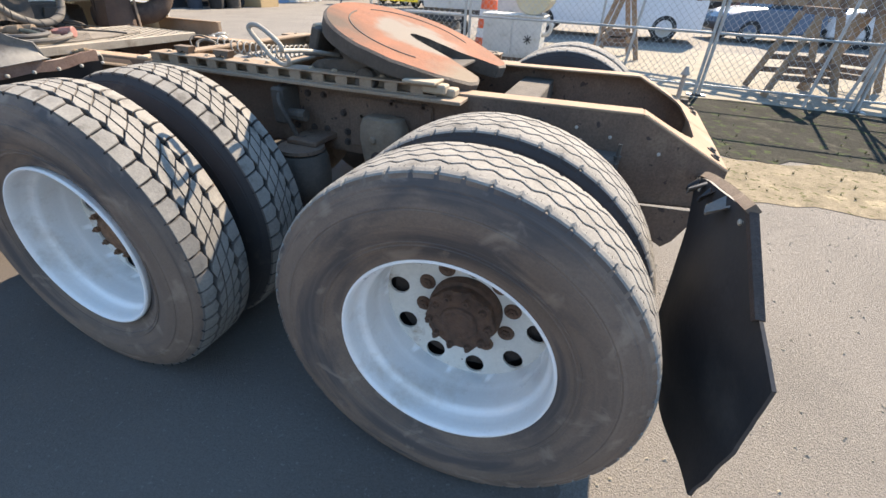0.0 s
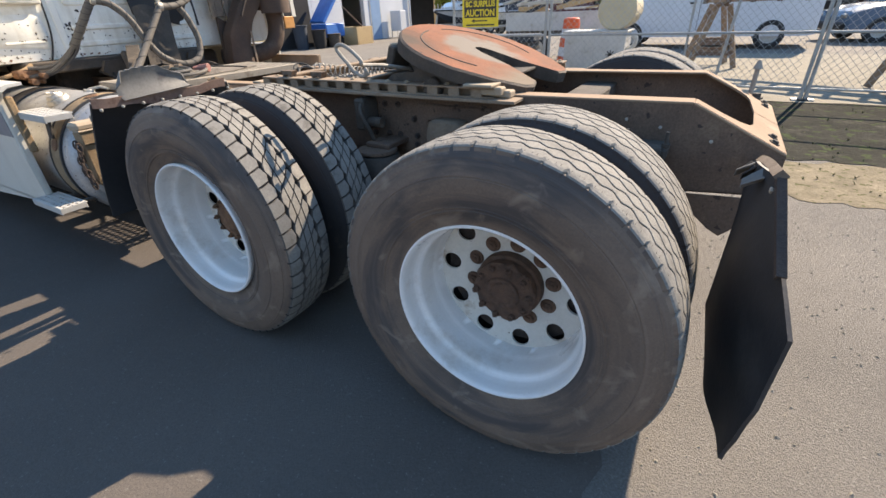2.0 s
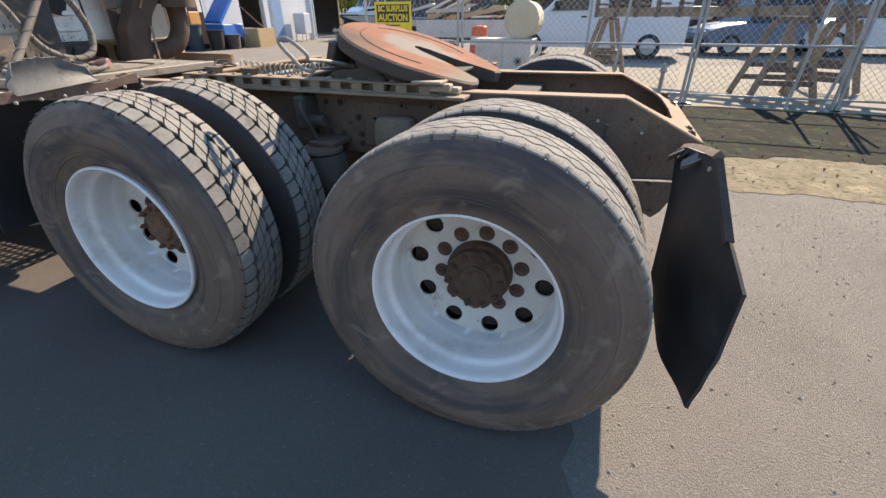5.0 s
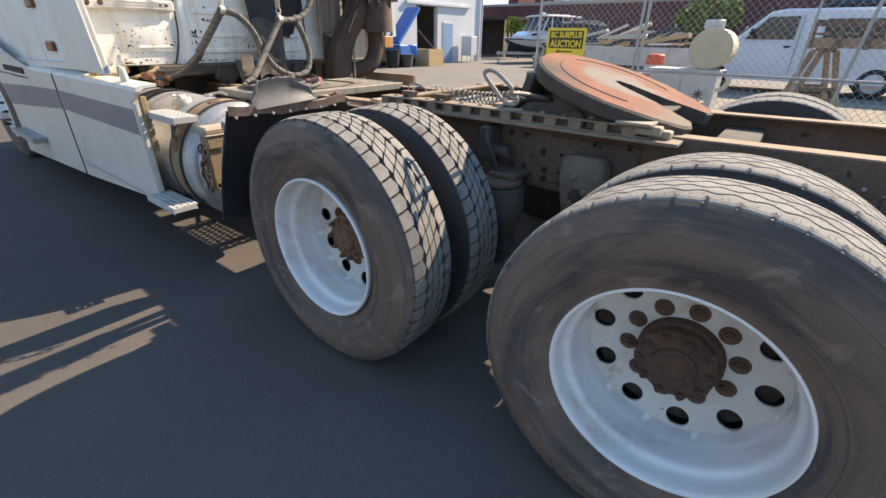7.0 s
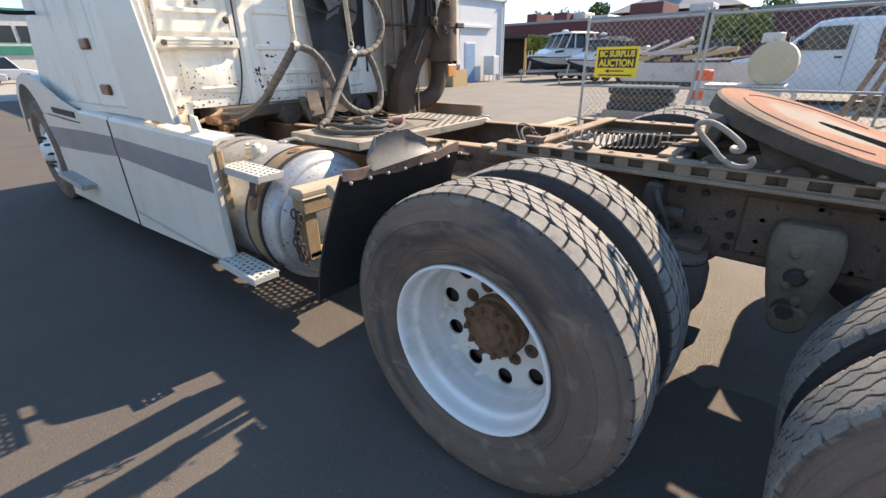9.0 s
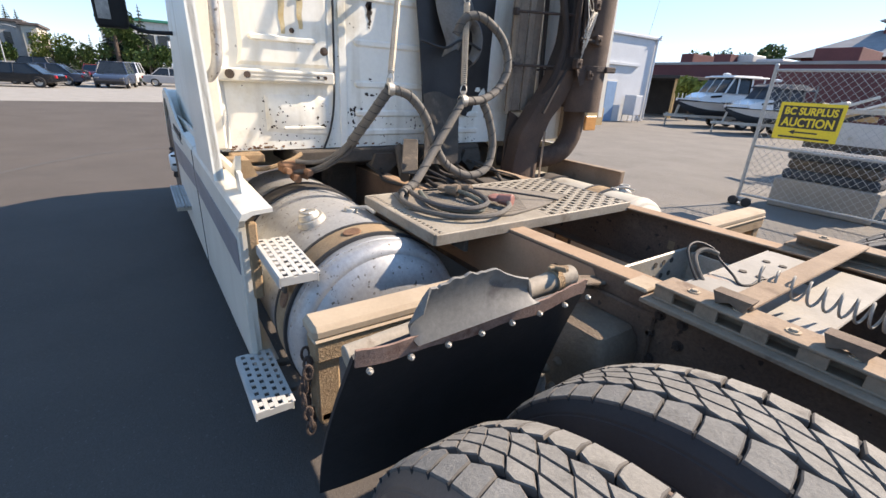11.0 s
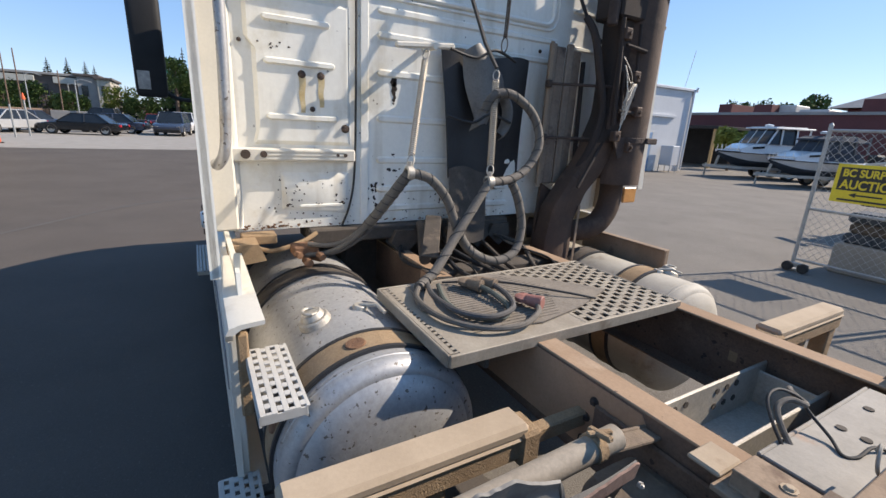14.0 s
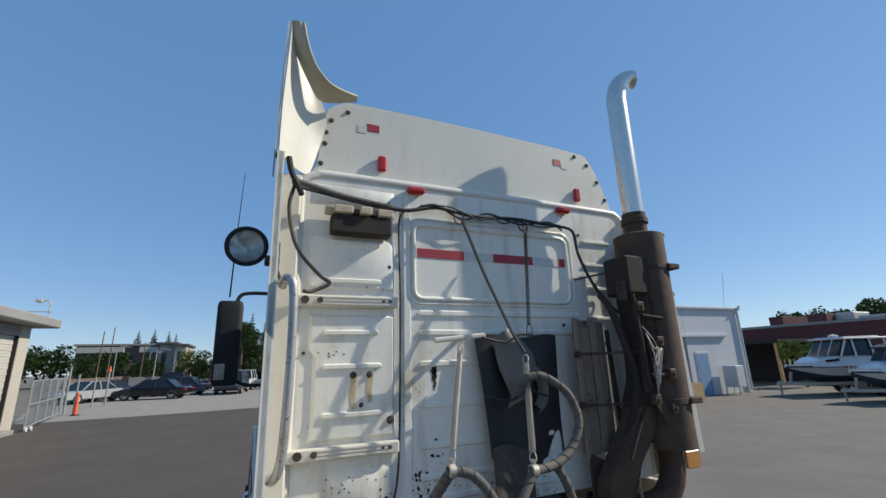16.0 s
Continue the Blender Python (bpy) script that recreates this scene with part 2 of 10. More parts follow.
chassis_dark = mat("grimy_black_steel", (0.105, 0.085, 0.068), (0.062, 0.052, 0.043), 8, 0.8, bump=0.3, stain=(0.17, 0.132, 0.10), stain_scale=6, stain_at=0.58)
# flanks of the tread blocks, darkened so that the grooves look shaded
block_side = mat("shaded_dusty_rubber", (0.145, 0.13, 0.115), (0.09, 0.082, 0.074), 14, 0.9, bump=0.1)
cast_mat = mat("dusty_olive_casting", (0.235, 0.172, 0.118), (0.155, 0.115, 0.082), 9, 0.8, bump=0.5, stain=(0.235, 0.172, 0.118), stain_scale=7, stain_at=0.58)
edge_dust = mat("dusty_plate_edge", (0.19, 0.135, 0.095), (0.12, 0.085, 0.062), 10, 0.85, bump=0.3, stain=(0.26, 0.19, 0.135), stain_scale=8)
plate_edge = mat("greasy_plate_edge", (0.105, 0.078, 0.057), (0.06, 0.046, 0.036), 9, 0.7, bump=0.4, stain=(0.24, 0.175, 0.12), stain_scale=5, stain_at=0.60)
cab_white = mat("cream_white_cab_paint", (0.72, 0.695, 0.62), (0.665, 0.645, 0.57), 2.2, 0.28, 0.42, bump=0.03, fine=40, stain=(0.54, 0.49, 0.38), stain_scale=2.6, stain_at=0.6, stain_soft=0.2, speck=0.10, streak=(0.50, 0.45, 0.35))
cab_back = mat("chipped_cream_cab_back", (0.81, 0.79, 0.715), (0.755, 0.735, 0.66), 2.2, 0.35, 0.5, bump=0.04, fine=40, stain=(0.54, 0.47, 0.33), stain_scale=2.4, stain_at=0.57, stain_soft=0.2, streak=(0.42, 0.36, 0.26),
               spots=(0.06, 0.05, 0.045), spot_scale=16, spot_at=0.735, speck=0.10)
stripe_mat = mat("grey_stripe_paint", (0.22, 0.22, 0.235), (0.18, 0.18, 0.195), 4, 0.4, bump=0.05, speck=0.10)
skirt_white = mat("white_fairing_paint", (0.68, 0.645, 0.565), (0.615, 0.58, 0.50), 3, 0.32, 0.5, bump=0.04, stain=(0.48, 0.41, 0.31), stain_scale=3, stain_at=0.6, stain_soft=0.15, speck=0.10, streak=(0.44, 0.38, 0.30))
alu = mat("dull_aluminium_tank", (0.50, 0.495, 0.49), (0.42, 0.415, 0.405), 4, 0.42, 0.58, metal=0.5, bump=0.06, fine=60, stain=(0.37, 0.33, 0.28), stain_scale=5, stain_at=0.55, stain_soft=0.15, spots=(0.17, 0.15, 0.13), spot_scale=55, spot_at=0.645, speck=0.3)
galv = mat("galvanised_step", (0.58, 0.54, 0.47), (0.46, 0.42, 0.36), 12, 0.5, 0.6, metal=0.5, bump=0.1, stain=(0.38, 0.32, 0.25), stain_scale=10, stain_at=0.62)
deck_mat = mat("dusty_deck_plate", (0.38, 0.335, 0.27), (0.28, 0.24, 0.19), 7, 0.6, 0.8, metal=0.2, bump=0.15, stain=(0.22, 0.175, 0.13), stain_scale=6, stain_at=0.56, speck=0.3)
hose_pale = mat("pale_coil", (0.36, 0.33, 0.28), (0.26, 0.235, 0.2), 12, 0.6, bump=0.1)
tank_dusty = mat("dusty_white_tank", (0.46, 0.425, 0.36), (0.36, 0.33, 0.275), 5, 0.6, 0.8, bump=0.08, stain=(0.26, 0.215, 0.165), stain_scale=5, stain_at=0.58, speck=0.2)
chrome = mat("polished_pipe", (0.80, 0.76, 0.69), (0.70, 0.65, 0.57), 3, 0.22, 0.34, metal=0.9, bump=0.02, speck=0.1)
rubber = mat("black_flap_rubber", (0.026, 0.026, 0.028), (0.018, 0.018, 0.02), 6, 0.5, 0.7, bump=0.12, fine=70, stain=(0.075, 0.07, 0.066), stain_scale=3, stain_at=0.6, stain_soft=0.2)
torn_grey = mat("torn_grey_rubber", (0.18, 0.172, 0.157), (0.135, 0.129, 0.118), 6, 0.5, bump=0.06, stain=(0.1, 0.09, 0.085), stain_scale=7)
plastic = mat("black_plastic", (0.010, 0.010, 0.0105), (0.007, 0.007, 0.0075), 8, 0.6, bump=0.03)
hose_grey = mat("dusty_hose", (0.155, 0.137, 0.117), (0.10, 0.09, 0.078), 12, 0.7, bump=0.2)
cable_dark = mat("grey_rubber_cable", (0.085, 0.08, 0.078), (0.06, 0.057, 0.056), 12, 0.6, bump=0.05)
cable_green = mat("green_grey_cable", (0.11, 0.125, 0.105), (0.08, 0.09, 0.078), 12, 0.6, bump=0.05)
hose_black = mat("black_cable", (0.022, 0.022, 0.023), (0.03, 0.03, 0.03), 12, 0.55, bump=0.05)
soot = mat("sooty_heat_shield", (0.125, 0.078, 0.054), (0.065, 0.045, 0.036), 5, 0.7, metal=0.2, bump=0.2, stain=(0.22, 0.155, 0.11), stain_scale=5, stain_at=0.58, stain_soft=0.2, streak=(0.03, 0.024, 0.021))
soot_black = mat("black_soot", (0.030, 0.023, 0.020), (0.055, 0.038, 0.030), 5, 0.8, bump=0.2)
lip_mat = mat("beige_lip_paint", (0.52, 0.47, 0.34), (0.42, 0.38, 0.27), 5, 0.5, bump=0.05, speck=0.15)
red_lens = mat("red_lens", (0.52, 0.02, 0.03), (0.45, 0.015, 0.02), 8, 0.25, 0.35, bump=0)
red_tape = mat("red_reflective_tape", (0.45, 0.03, 0.05), (0.38, 0.025, 0.04), 8, 0.4, bump=0.02)
plywood_pale = mat("yellowed_lamp_front", (0.62, 0.52, 0.37), (0.48, 0.38, 0.26), 16, 0.6, bump=0.1, stain=(0.2, 0.13, 0.08), stain_scale=22, stain_at=0.6)
# light and dark patches drawn in place of reflections in the lamp bowl
reflector_mat = mat("lamp_reflection_patches", (0.80, 0.79, 0.76), (0.10, 0.10, 0.11), 30, 0.18, 0.3, metal=1.0, bump=0.3, fine=50)
white_tape = mat("white_reflective_tape", (0.72, 0.70, 0.68), (0.64, 0.62, 0.6), 8, 0.4, bump=0.02)
amber_lens = mat("amber_lens", (0.30, 0.09, 0.02), (0.16, 0.04, 0.015), 8, 0.25, bump=0)
mirror_glass = mat("lamp_reflector", (0.34, 0.33, 0.32), (0.18, 0.18, 0.18), 18, 0.25, 0.4, metal=1.0, bump=0.0)
lamp_glass = glass("lamp_lens")
dark_glass = mat("dark_window_glass", (0.012, 0.015, 0.018), (0.02, 0.024, 0.028), 2, 0.12, 0.2, bump=0)
weathered = mat("weathered_brown_board", (0.30, 0.225, 0.165), (0.18, 0.135, 0.105), 9, 0.75, bump=0.3, stain=(0.055, 0.042, 0.036), stain_scale=7, stain_at=0.52, stain_soft=0.15, streak=(0.36, 0.29, 0.225), speck=0.4)
copper = mat("pinkish_coupling", (0.36, 0.16, 0.13), (0.28, 0.12, 0.1), 18, 0.5, bump=0.1)
board = mat("dusty_black_mat", (0.25, 0.215, 0.175), (0.17, 0.145, 0.12), 9, 0.85, bump=0.3, stain=(0.26, 0.235, 0.2), stain_scale=5)


def worn_plate(name, centre, tail, grease):
    """Orange grease and primer, worn through to pale steel round the throat and dusty at the tail."""
    m = mat(name, (0.285, 0.105, 0.055), (0.19, 0.088, 0.054), 7, 0.85, 0.95, bump=0.25, fine=100, spots=(0.06, 0.05, 0.045), spot_scale=16, spot_at=0.70)
    n, l = m.node_tree.nodes, m.node_tree.links
    p = n["Principled BSDF"]
    p.inputs["Specular IOR Level"].default_value = 0.25
    old = p.inputs["Base Color"].links[0].from_socket
    tc = n.new("ShaderNodeTexCoord").outputs["Object"]
    for c, r0, r1, col in ((centre, 0.15, 0.24, (0.19, 0.16, 0.13)), (tail, 0.10, 0.26, (0.17, 0.13, 0.092)), (grease, 0.06, 0.20, (0.085, 0.058, 0.042))):
        t = n.new("ShaderNodeTexNoise")
        t.inputs["Scale"].default_value, t.inputs["Detail"].default_value = 9, 8
        l.new(tc, t.inputs["Vector"])
        v = n.new("ShaderNodeVectorMath")
        v.operation = 'DISTANCE'
        l.new(tc, v.inputs[0])
        v.inputs[1].default_value = c
        a = n.new("ShaderNodeMath")
        a.operation = 'MULTIPLY_ADD'
        a.inputs[1].default_value = 0.30
        l.new(t.outputs["Fac"], a.inputs[0])
        l.new(v.outputs["Value"], a.inputs[2])
        r = n.new("ShaderNodeMapRange")
        r.inputs["From Min"].default_value, r.inputs["From Max"].default_value = r1 + 0.15, r0 + 0.15
        l.new(a.outputs[0], r.inputs["Value"])
        x = n.new("ShaderNodeMix")
        x.data_type = 'RGBA'
        l.new(r.outputs[0], x.inputs["Factor"])
        l.new(old, x.inputs[6])
        x.inputs[7].default_value = (*col, 1)
        old = x.outputs[2]
    l.new(old, p.inputs["Base Color"])
    return m


# ---- geometry helpers ----
class Shape:
    """Collects the vertices and faces of one mesh."""

    def __init__(self):
        self.v, self.f, self.m, self.mi, self.cuts = [], [], [], 0, []

    def cut(self):
        """What follows becomes a piece of its own."""
        self.cuts.append((len(self.v), len(self.f)))
        return self

    def add(self, vs, fs):
        o = len(self.v)
        self.v += [tuple(v) for v in vs]
        self.f += [tuple(i + o for i in f) for f in fs]
        self.m += [self.mi] * len(fs)
        return self

    def box(self, x0, x1, y0, y1, z0, z1, b=0.004, turn=None):
        c = Vector(((x0 + x1) / 2, (y0 + y1) / 2, (z0 + z1) / 2))
        h = [abs(x1 - x0) / 2, abs(y1 - y0) / 2, abs(z1 - z0) / 2]
        b = min(b, *[k * 0.9 for k in h])
        idx, vs = {}, []
        S = (-1, 1)
        for a in range(3):
            for sx in S:
                for sy in S:
                    for sz in S:
                        s = (sx, sy, sz)
                        idx[a, s] = len(vs)
                        vs.append(Vector([s[k] * (h[k] - (0 if k == a else b)) for k in range(3)]))
        fs = []

        def face(keys):
            q = [idx[k] for k in keys]
            p = [vs[i] for i in q]
            nrm = (p[1] - p[0]).cross(p[2] - p[0])
            fs.append(tuple(q if nrm.dot(sum(p, Vector())) > 0 else q[::-1]))

        for a in range(3):
            u, w = [k for k in range(3) if k != a]
            for s in S:
                ring = []
                for su, sw in ((-1, -1), (1, -1), (1, 1), (-1, 1)):
                    k = [0, 0, 0]
                    k[a], k[u], k[w] = s, su, sw
                    ring.append((a, tuple(k)))
                face(ring)
            for su in S:
                for sw in S:
                    k1, k2 = [0, 0, 0], [0, 0, 0]
                    k1[u], k1[w], k1[a] = su, sw, -1
                    k2[u], k2[w], k2[a] = su, sw, 1
                    face([(u, tuple(k1)), (u, tuple(k2)), (w, tuple(k2)), (w, tuple(k1))])
        for sx in S:
            for sy in S:
                for sz in S:
                    face([(a, (sx, sy, sz)) for a in range(3)])
        out = [(turn @ v if turn else v) + c for v in vs]
        return self.add(out, fs)

    def beam(self, p0, p1, w, h, b=0.003, up=(0, 0, 1)):
        """A bar with a rectangular section from p0 to p1."""
        p0, p1 = Vector(p0), Vector(p1)
        d = (p1 - p0)
        L = d.length
        d.normalize()
        s = d.cross(Vector(up))
        if s.length < 1e-4:
            s = d.cross(Vector((1, 0, 0)))
        s.normalize()
        t = s.cross(d)
        part_ = Shape().box(-L / 2, L / 2, -w / 2, w / 2, -h / 2, h / 2, b)
        c = (p0 + p1) / 2
        return self.add([c + d * v[0] + s * v[1] + t * v[2] for v in part_.v], part_.f)

    def tube(self, pts, r, seg=8, caps=True, closed=False):
        pts = [Vector(p) for p in pts]
        n = len(pts)
        rs = r if isinstance(r, (list, tuple)) else [r] * n
        tang = []
        for i in range(n):
            a, b = (pts[(i - 1) % n], pts[(i + 1) % n]) if closed else (pts[max(i - 1, 0)], pts[min(i + 1, n - 1)])
            t = b - a
            tang.append(t.normalized() if t.length > 1e-9 else Vector((0, 0, 1)))
        ref = Vector((0, 0, 1)) if abs(tang[0].z) < 0.9 else Vector((1, 0, 0))
        nrm = tang[0].cross(ref).normalized()
        vs = []
        for i in range(n):
            nrm = (nrm - tang[i] * nrm.dot(tang[i]))
            nrm = nrm.normalized() if nrm.length > 1e-6 else tang[i].orthogonal().normalized()
            bn = tang[i].cross(nrm)
            for k in range(seg):
                a = 2 * math.pi * k / seg
                vs.append(pts[i] + (nrm * math.cos(a) + bn * math.sin(a)) * rs[i])
        fs = []
        for i in range(n if closed else n - 1):
            j = (i + 1) % n
            for k in range(seg):
                k2 = (k + 1) % seg
                fs.append((i * seg + k, i * seg + k2, j * seg + k2, j * seg + k))
        if caps and not closed:
            fs.append(tuple(range(seg))[::-1])
            fs.append(tuple((n - 1) * seg + k for k in range(seg)))
        return self.add(vs, fs)

    def cyl(self, p0, p1, r, r2=None, seg=16, b=0.0):
        p0, p1 = Vector(p0), Vector(p1)
        r2 = r if r2 is None else r2
        if b:
            d = (p1 - p0).normalized() * b
            return self.tube([p0, p0 + d, p1 - d, p1], [r - b, r, r2, r2 - b], seg)
        return self.tube([p0, p1], [r, r2], seg)

    def lathe(self, prof, c=(0, 0, 0), axis='y', seg=48, a0=0.0, a1=2 * math.pi, wobble=0.0):
        """prof: (radius, place along the axis)."""
        c = Vector(c)
        full = abs(a1 - a0 - 2 * math.pi) < 1e-6
        ns = seg if full else seg + 1
        vs = []
        for i in range(ns):
            a = a0 + (a1 - a0) * i / seg
            ca, sa = math.cos(a), math.sin(a)
            for r, h in prof:
                k = {'y': (r * ca, h, r * sa), 'x': (h, r * ca, r * sa), 'z': (r * ca, r * sa, h)}[axis]
                vs.append(c + Vector(k))
        m = len(prof)
        fs = []
        for i in range(seg):
            j = (i + 1) % ns
            for k in range(m - 1):
                fs.append((i * m + k, i * m + k + 1, j * m + k + 1, j * m + k))
        return self.add(vs, fs)

    def prism(self, poly, axis, a, b, turn=None):
        """A plane outline pushed out along an axis. Outlines: 'y': (x, z); 'x': (y, z); 'z': (x, y)."""
        n = len(poly)
        def at(p, h):
            return {'y': (p[0], h, p[1]), 'x': (h, p[0], p[1]), 'z': (p[0], p[1], h)}[axis]
        vs = [Vector(at(p, a)) for p in poly] + [Vector(at(p, b)) for p in poly]
        if turn:
            vs = [turn @ v for v in vs]
        fs = [tuple(range(n)), tuple(range(2 * n - 1, n - 1, -1))]
        fs += [(i, i + n, (i + 1) % n + n, (i + 1) % n) for i in range(n)]
        return self.add(vs, fs)

    def sheet(self, fn, nu, nv, thick=0.0):
        """A curved sheet fn(u, v), with some thickness along its normal."""
        P = [[Vector(fn(i / nu, j / nv)) for j in range(nv + 1)] for i in range(nu + 1)]
        w = nv + 1
        vs = [p for row in P for p in row]
        fs = [(i * w + j, (i + 1) * w + j, (i + 1) * w + j + 1, i * w + j + 1) for i in range(nu) for j in range(nv)]
        if thick:
            back = []
            for i in range(nu + 1):
                for j in range(nv + 1):
                    du = P[min(i + 1, nu)][j] - P[max(i - 1, 0)][j]
                    dv = P[i][min(j + 1, nv)] - P[i][max(j - 1, 0)]
                    k = du.cross(dv)
                    back.append(P[i][j] - (k.normalized() if k.length > 1e-9 else Vector()) * thick)
            o = len(vs)
            vs += back
            fs += [tuple(x + o for x in f[::-1]) for f in fs[:]]
            edge = [(i, 0) for i in range(nu + 1)] + [(nu, j) for j in range(1, nv + 1)] + [(i, nv) for i in range(nu - 1, -1, -1)] + [(0, j) for j in range(nv - 1, 0, -1)]
            ids = [i * w + j for i, j in edge]
            fs += [(ids[k], ids[k] + o, ids[(k + 1) % len(ids)] + o, ids[(k + 1) % len(ids)]) for k in range(len(ids))]
        return self.add(vs, fs)

    def moved(self, m):
        self.v = [tuple(m @ Vector(v)) for v in self.v]
        return self


ORIGIN = {}


def thing(name, at, label, category, group="", kind=""):
    ob = new(name)
    ob.location = at
    ob.empty_display_size = 0.2
    ORIGIN[ob.name] = Vector(at)
    return tagged(ob, label, category, group, kind)


def part(name, shape, material, parent=None, label="", sharp=32, weld=False):
    """Links a shape, given in world places, as one mesh under a thing or a part; a shape with cuts becomes one mesh for each piece."""
    if parent and parent.parent and parent.parent.parent:
        parent = parent.parent
    if shape.cuts:
        ends = shape.cuts + [(len(shape.v), len(shape.f))]
        if ends[0] != (0, 0):
            ends = [(0, 0)] + ends
        ob = None
        for (v0, f0), (v1, f1) in zip(ends, ends[1:]):
            if f1 > f0:
                q = Shape()
                q.v, q.f, q.m = shape.v[v0:v1], [tuple(i - v0 for i in f) for f in shape.f[f0:f1]], shape.m[f0:f1]
                ob = part(name, q, material, parent, label, sharp)
        return ob
    o = ORIGIN[parent.name] if parent else Vector()
    me = bpy.data.meshes.new(name)
    me.from_pydata([tuple(Vector(v) - o) for v in shape.v], [], shape.f)
    for m in (material if isinstance(material, (list, tuple)) else [material]):
        me.materials.append(m)
    me.polygons.foreach_set("material_index", shape.m)
    me.polygons.foreach_set("use_smooth", [True] * len(shape.f))
    me.update()
    if weld:
        bm = bmesh.new()
        bm.from_mesh(me)
        bmesh.ops.remove_doubles(bm, verts=bm.verts, dist=0.0002)
        bmesh.ops.recalc_face_normals(bm, faces=bm.faces)
        bm.to_mesh(me)
        bm.free()
    me.set_sharp_from_angle(angle=radians(sharp))
    ob = new(name, me)
    ob.parent = parent
    ORIGIN[ob.name] = o
    return tagged(ob, label)


def solo(name, shape, material, label, category, group="", kind="", at=None, sharp=32):
    """A thing that is one mesh, with its origin at its base."""
    vs = np.array(shape.v)
    o = Vector(at) if at else Vector(((vs[:, 0].min() + vs[:, 0].max()) / 2, (vs[:, 1].min() + vs[:, 1].max()) / 2, vs[:, 2].min()))
    shape.v = [tuple(Vector(v) - o) for v in shape.v]
    ob = part(name, shape, material, None, "", sharp)
    ob.location = o
    ORIGIN[ob.name] = o
    return tagged(ob, label, category, group, kind)


def spline(pts, n=10, closed=False):
    """A smooth line through points."""
    P = [Vector(p) for p in pts]
    out = []
    m = len(P)
    for i in range(m if closed else m - 1):
        p0, p1, p2, p3 = (P[(i + k) % m] for k in (-1, 0, 1, 2)) if closed else (P[max(i - 1, 0)], P[i], P[i + 1], P[min(i + 2, m - 1)])
        for k in range(n):
            t = k / n
            out.append(0.5 * ((2 * p1) + (p2 - p0) * t + (2 * p0 - 5 * p1 + 4 * p2 - p3) * t * t + (3 * p1 - p0 - 3 * p2 + p3) * t ** 3))
    if not closed:
        out.append(P[-1])
    return out


def bolt(s, p, d, r=0.014, h=0.012, seg=6):
    p, d = Vector(p), Vector(d).normalized()
    s.cut()
    s.cyl(p - d * 0.004, p + d * 0.003, r * 1.5, seg=10)
    s.cyl(p, p + d * h, r, seg=seg, b=0.002)


def perforated(s, x0, x1, y0, y1, z, nx, ny, fill=0.5, thick=0.004, stagger=False):
    """A level plate with a grid of oblong holes, each with raised rims: strips and bridges."""
    dx, dy = (x1 - x0) / nx, (y1 - y0) / ny
    hx, hy = dx * fill, dy * fill
    for j in range(ny):
        yb = y0 + j * dy
        s.box(x0, x1, yb, yb + dy - hy, z - thick, z, 0.001)
        for i in range(nx + 1):
            xb = x0 + i * dx + (dx / 2 if stagger and j % 2 else 0)
            a, b = max(x0, xb - (dx - hx) / 2), min(x1, xb + (dx - hx) / 2)
            if b > a:
                s.box(a, b, yb + dy - hy, yb + dy, z - thick, z, 0.001)
    s.box(x0, x1, y1 - 0.001, y1 + (dy - hy) * 0.6, z - thick, z, 0.001)


# ---- the truck ----
YC = 1.21                      # the truck's middle line
def rail_top(x):
    return 0.996 + 0.0125 * (x - 0.39)


truck = thing("semi_truck", (-2.5, YC, 0), "worn cream white highway tractor with a bare dusty brown frame", "truck")


TREAD_W = 0.206


def crown(kind, y, W=TREAD_W):
    """The tread's radius across the tyre: round shoulders on the rear pair, nearly flat on the drive pair."""
    q = min(1.0, abs(y - W / 2) / (W / 2))
    return 0.519 - 0.007 * q ** 4 if kind == "trail" else 0.527 - 0.006 * q ** 4


def tyre_body(kind):
    """The casing: bulging sidewalls with bead and buffing rings, and a dark tread floor."""
    s = Shape()
    W = TREAD_W
    k = 1.18 if kind == "trail" else 1.5
    edge = crown(kind, 0) - 0.004
    half = [(0.290, 0.006), (0.303, 0.000), (0.322, -0.006), (0.340, -0.012), (0.3415, -0.0145), (0.346, -0.0155), (0.348, -0.0145), (0.356, -0.0175), (0.3575, -0.0160), (0.385, -0.0225), (0.412, -0.0255), (0.436, -0.0240), (0.4375, -0.0225), (0.440, -0.0222), (0.4415, -0.0232),
            (0.458, -0.0195), (edge - 0.030, -0.0135), (edge - 0.0285, -0.0115), (edge - 0.024, -0.0110), (edge - 0.0225, -0.0105), (edge - 0.010, -0.003), (edge - 0.002, 0.003), (edge - 0.001, 0.010)]
    half = [(r, y * k if y < 0 else y) for r, y in half]
    floor = [(crown(kind, y) - 0.016, y) for y in (0.03, 0.06, 0.09)]
    prof = half + floor + [(r, W - y) for r, y in reversed(half + floor)]
    s.lathe(prof, seg=96)
    m = len(prof)
    h = len(half)
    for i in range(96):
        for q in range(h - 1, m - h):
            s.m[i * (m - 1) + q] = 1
    return s


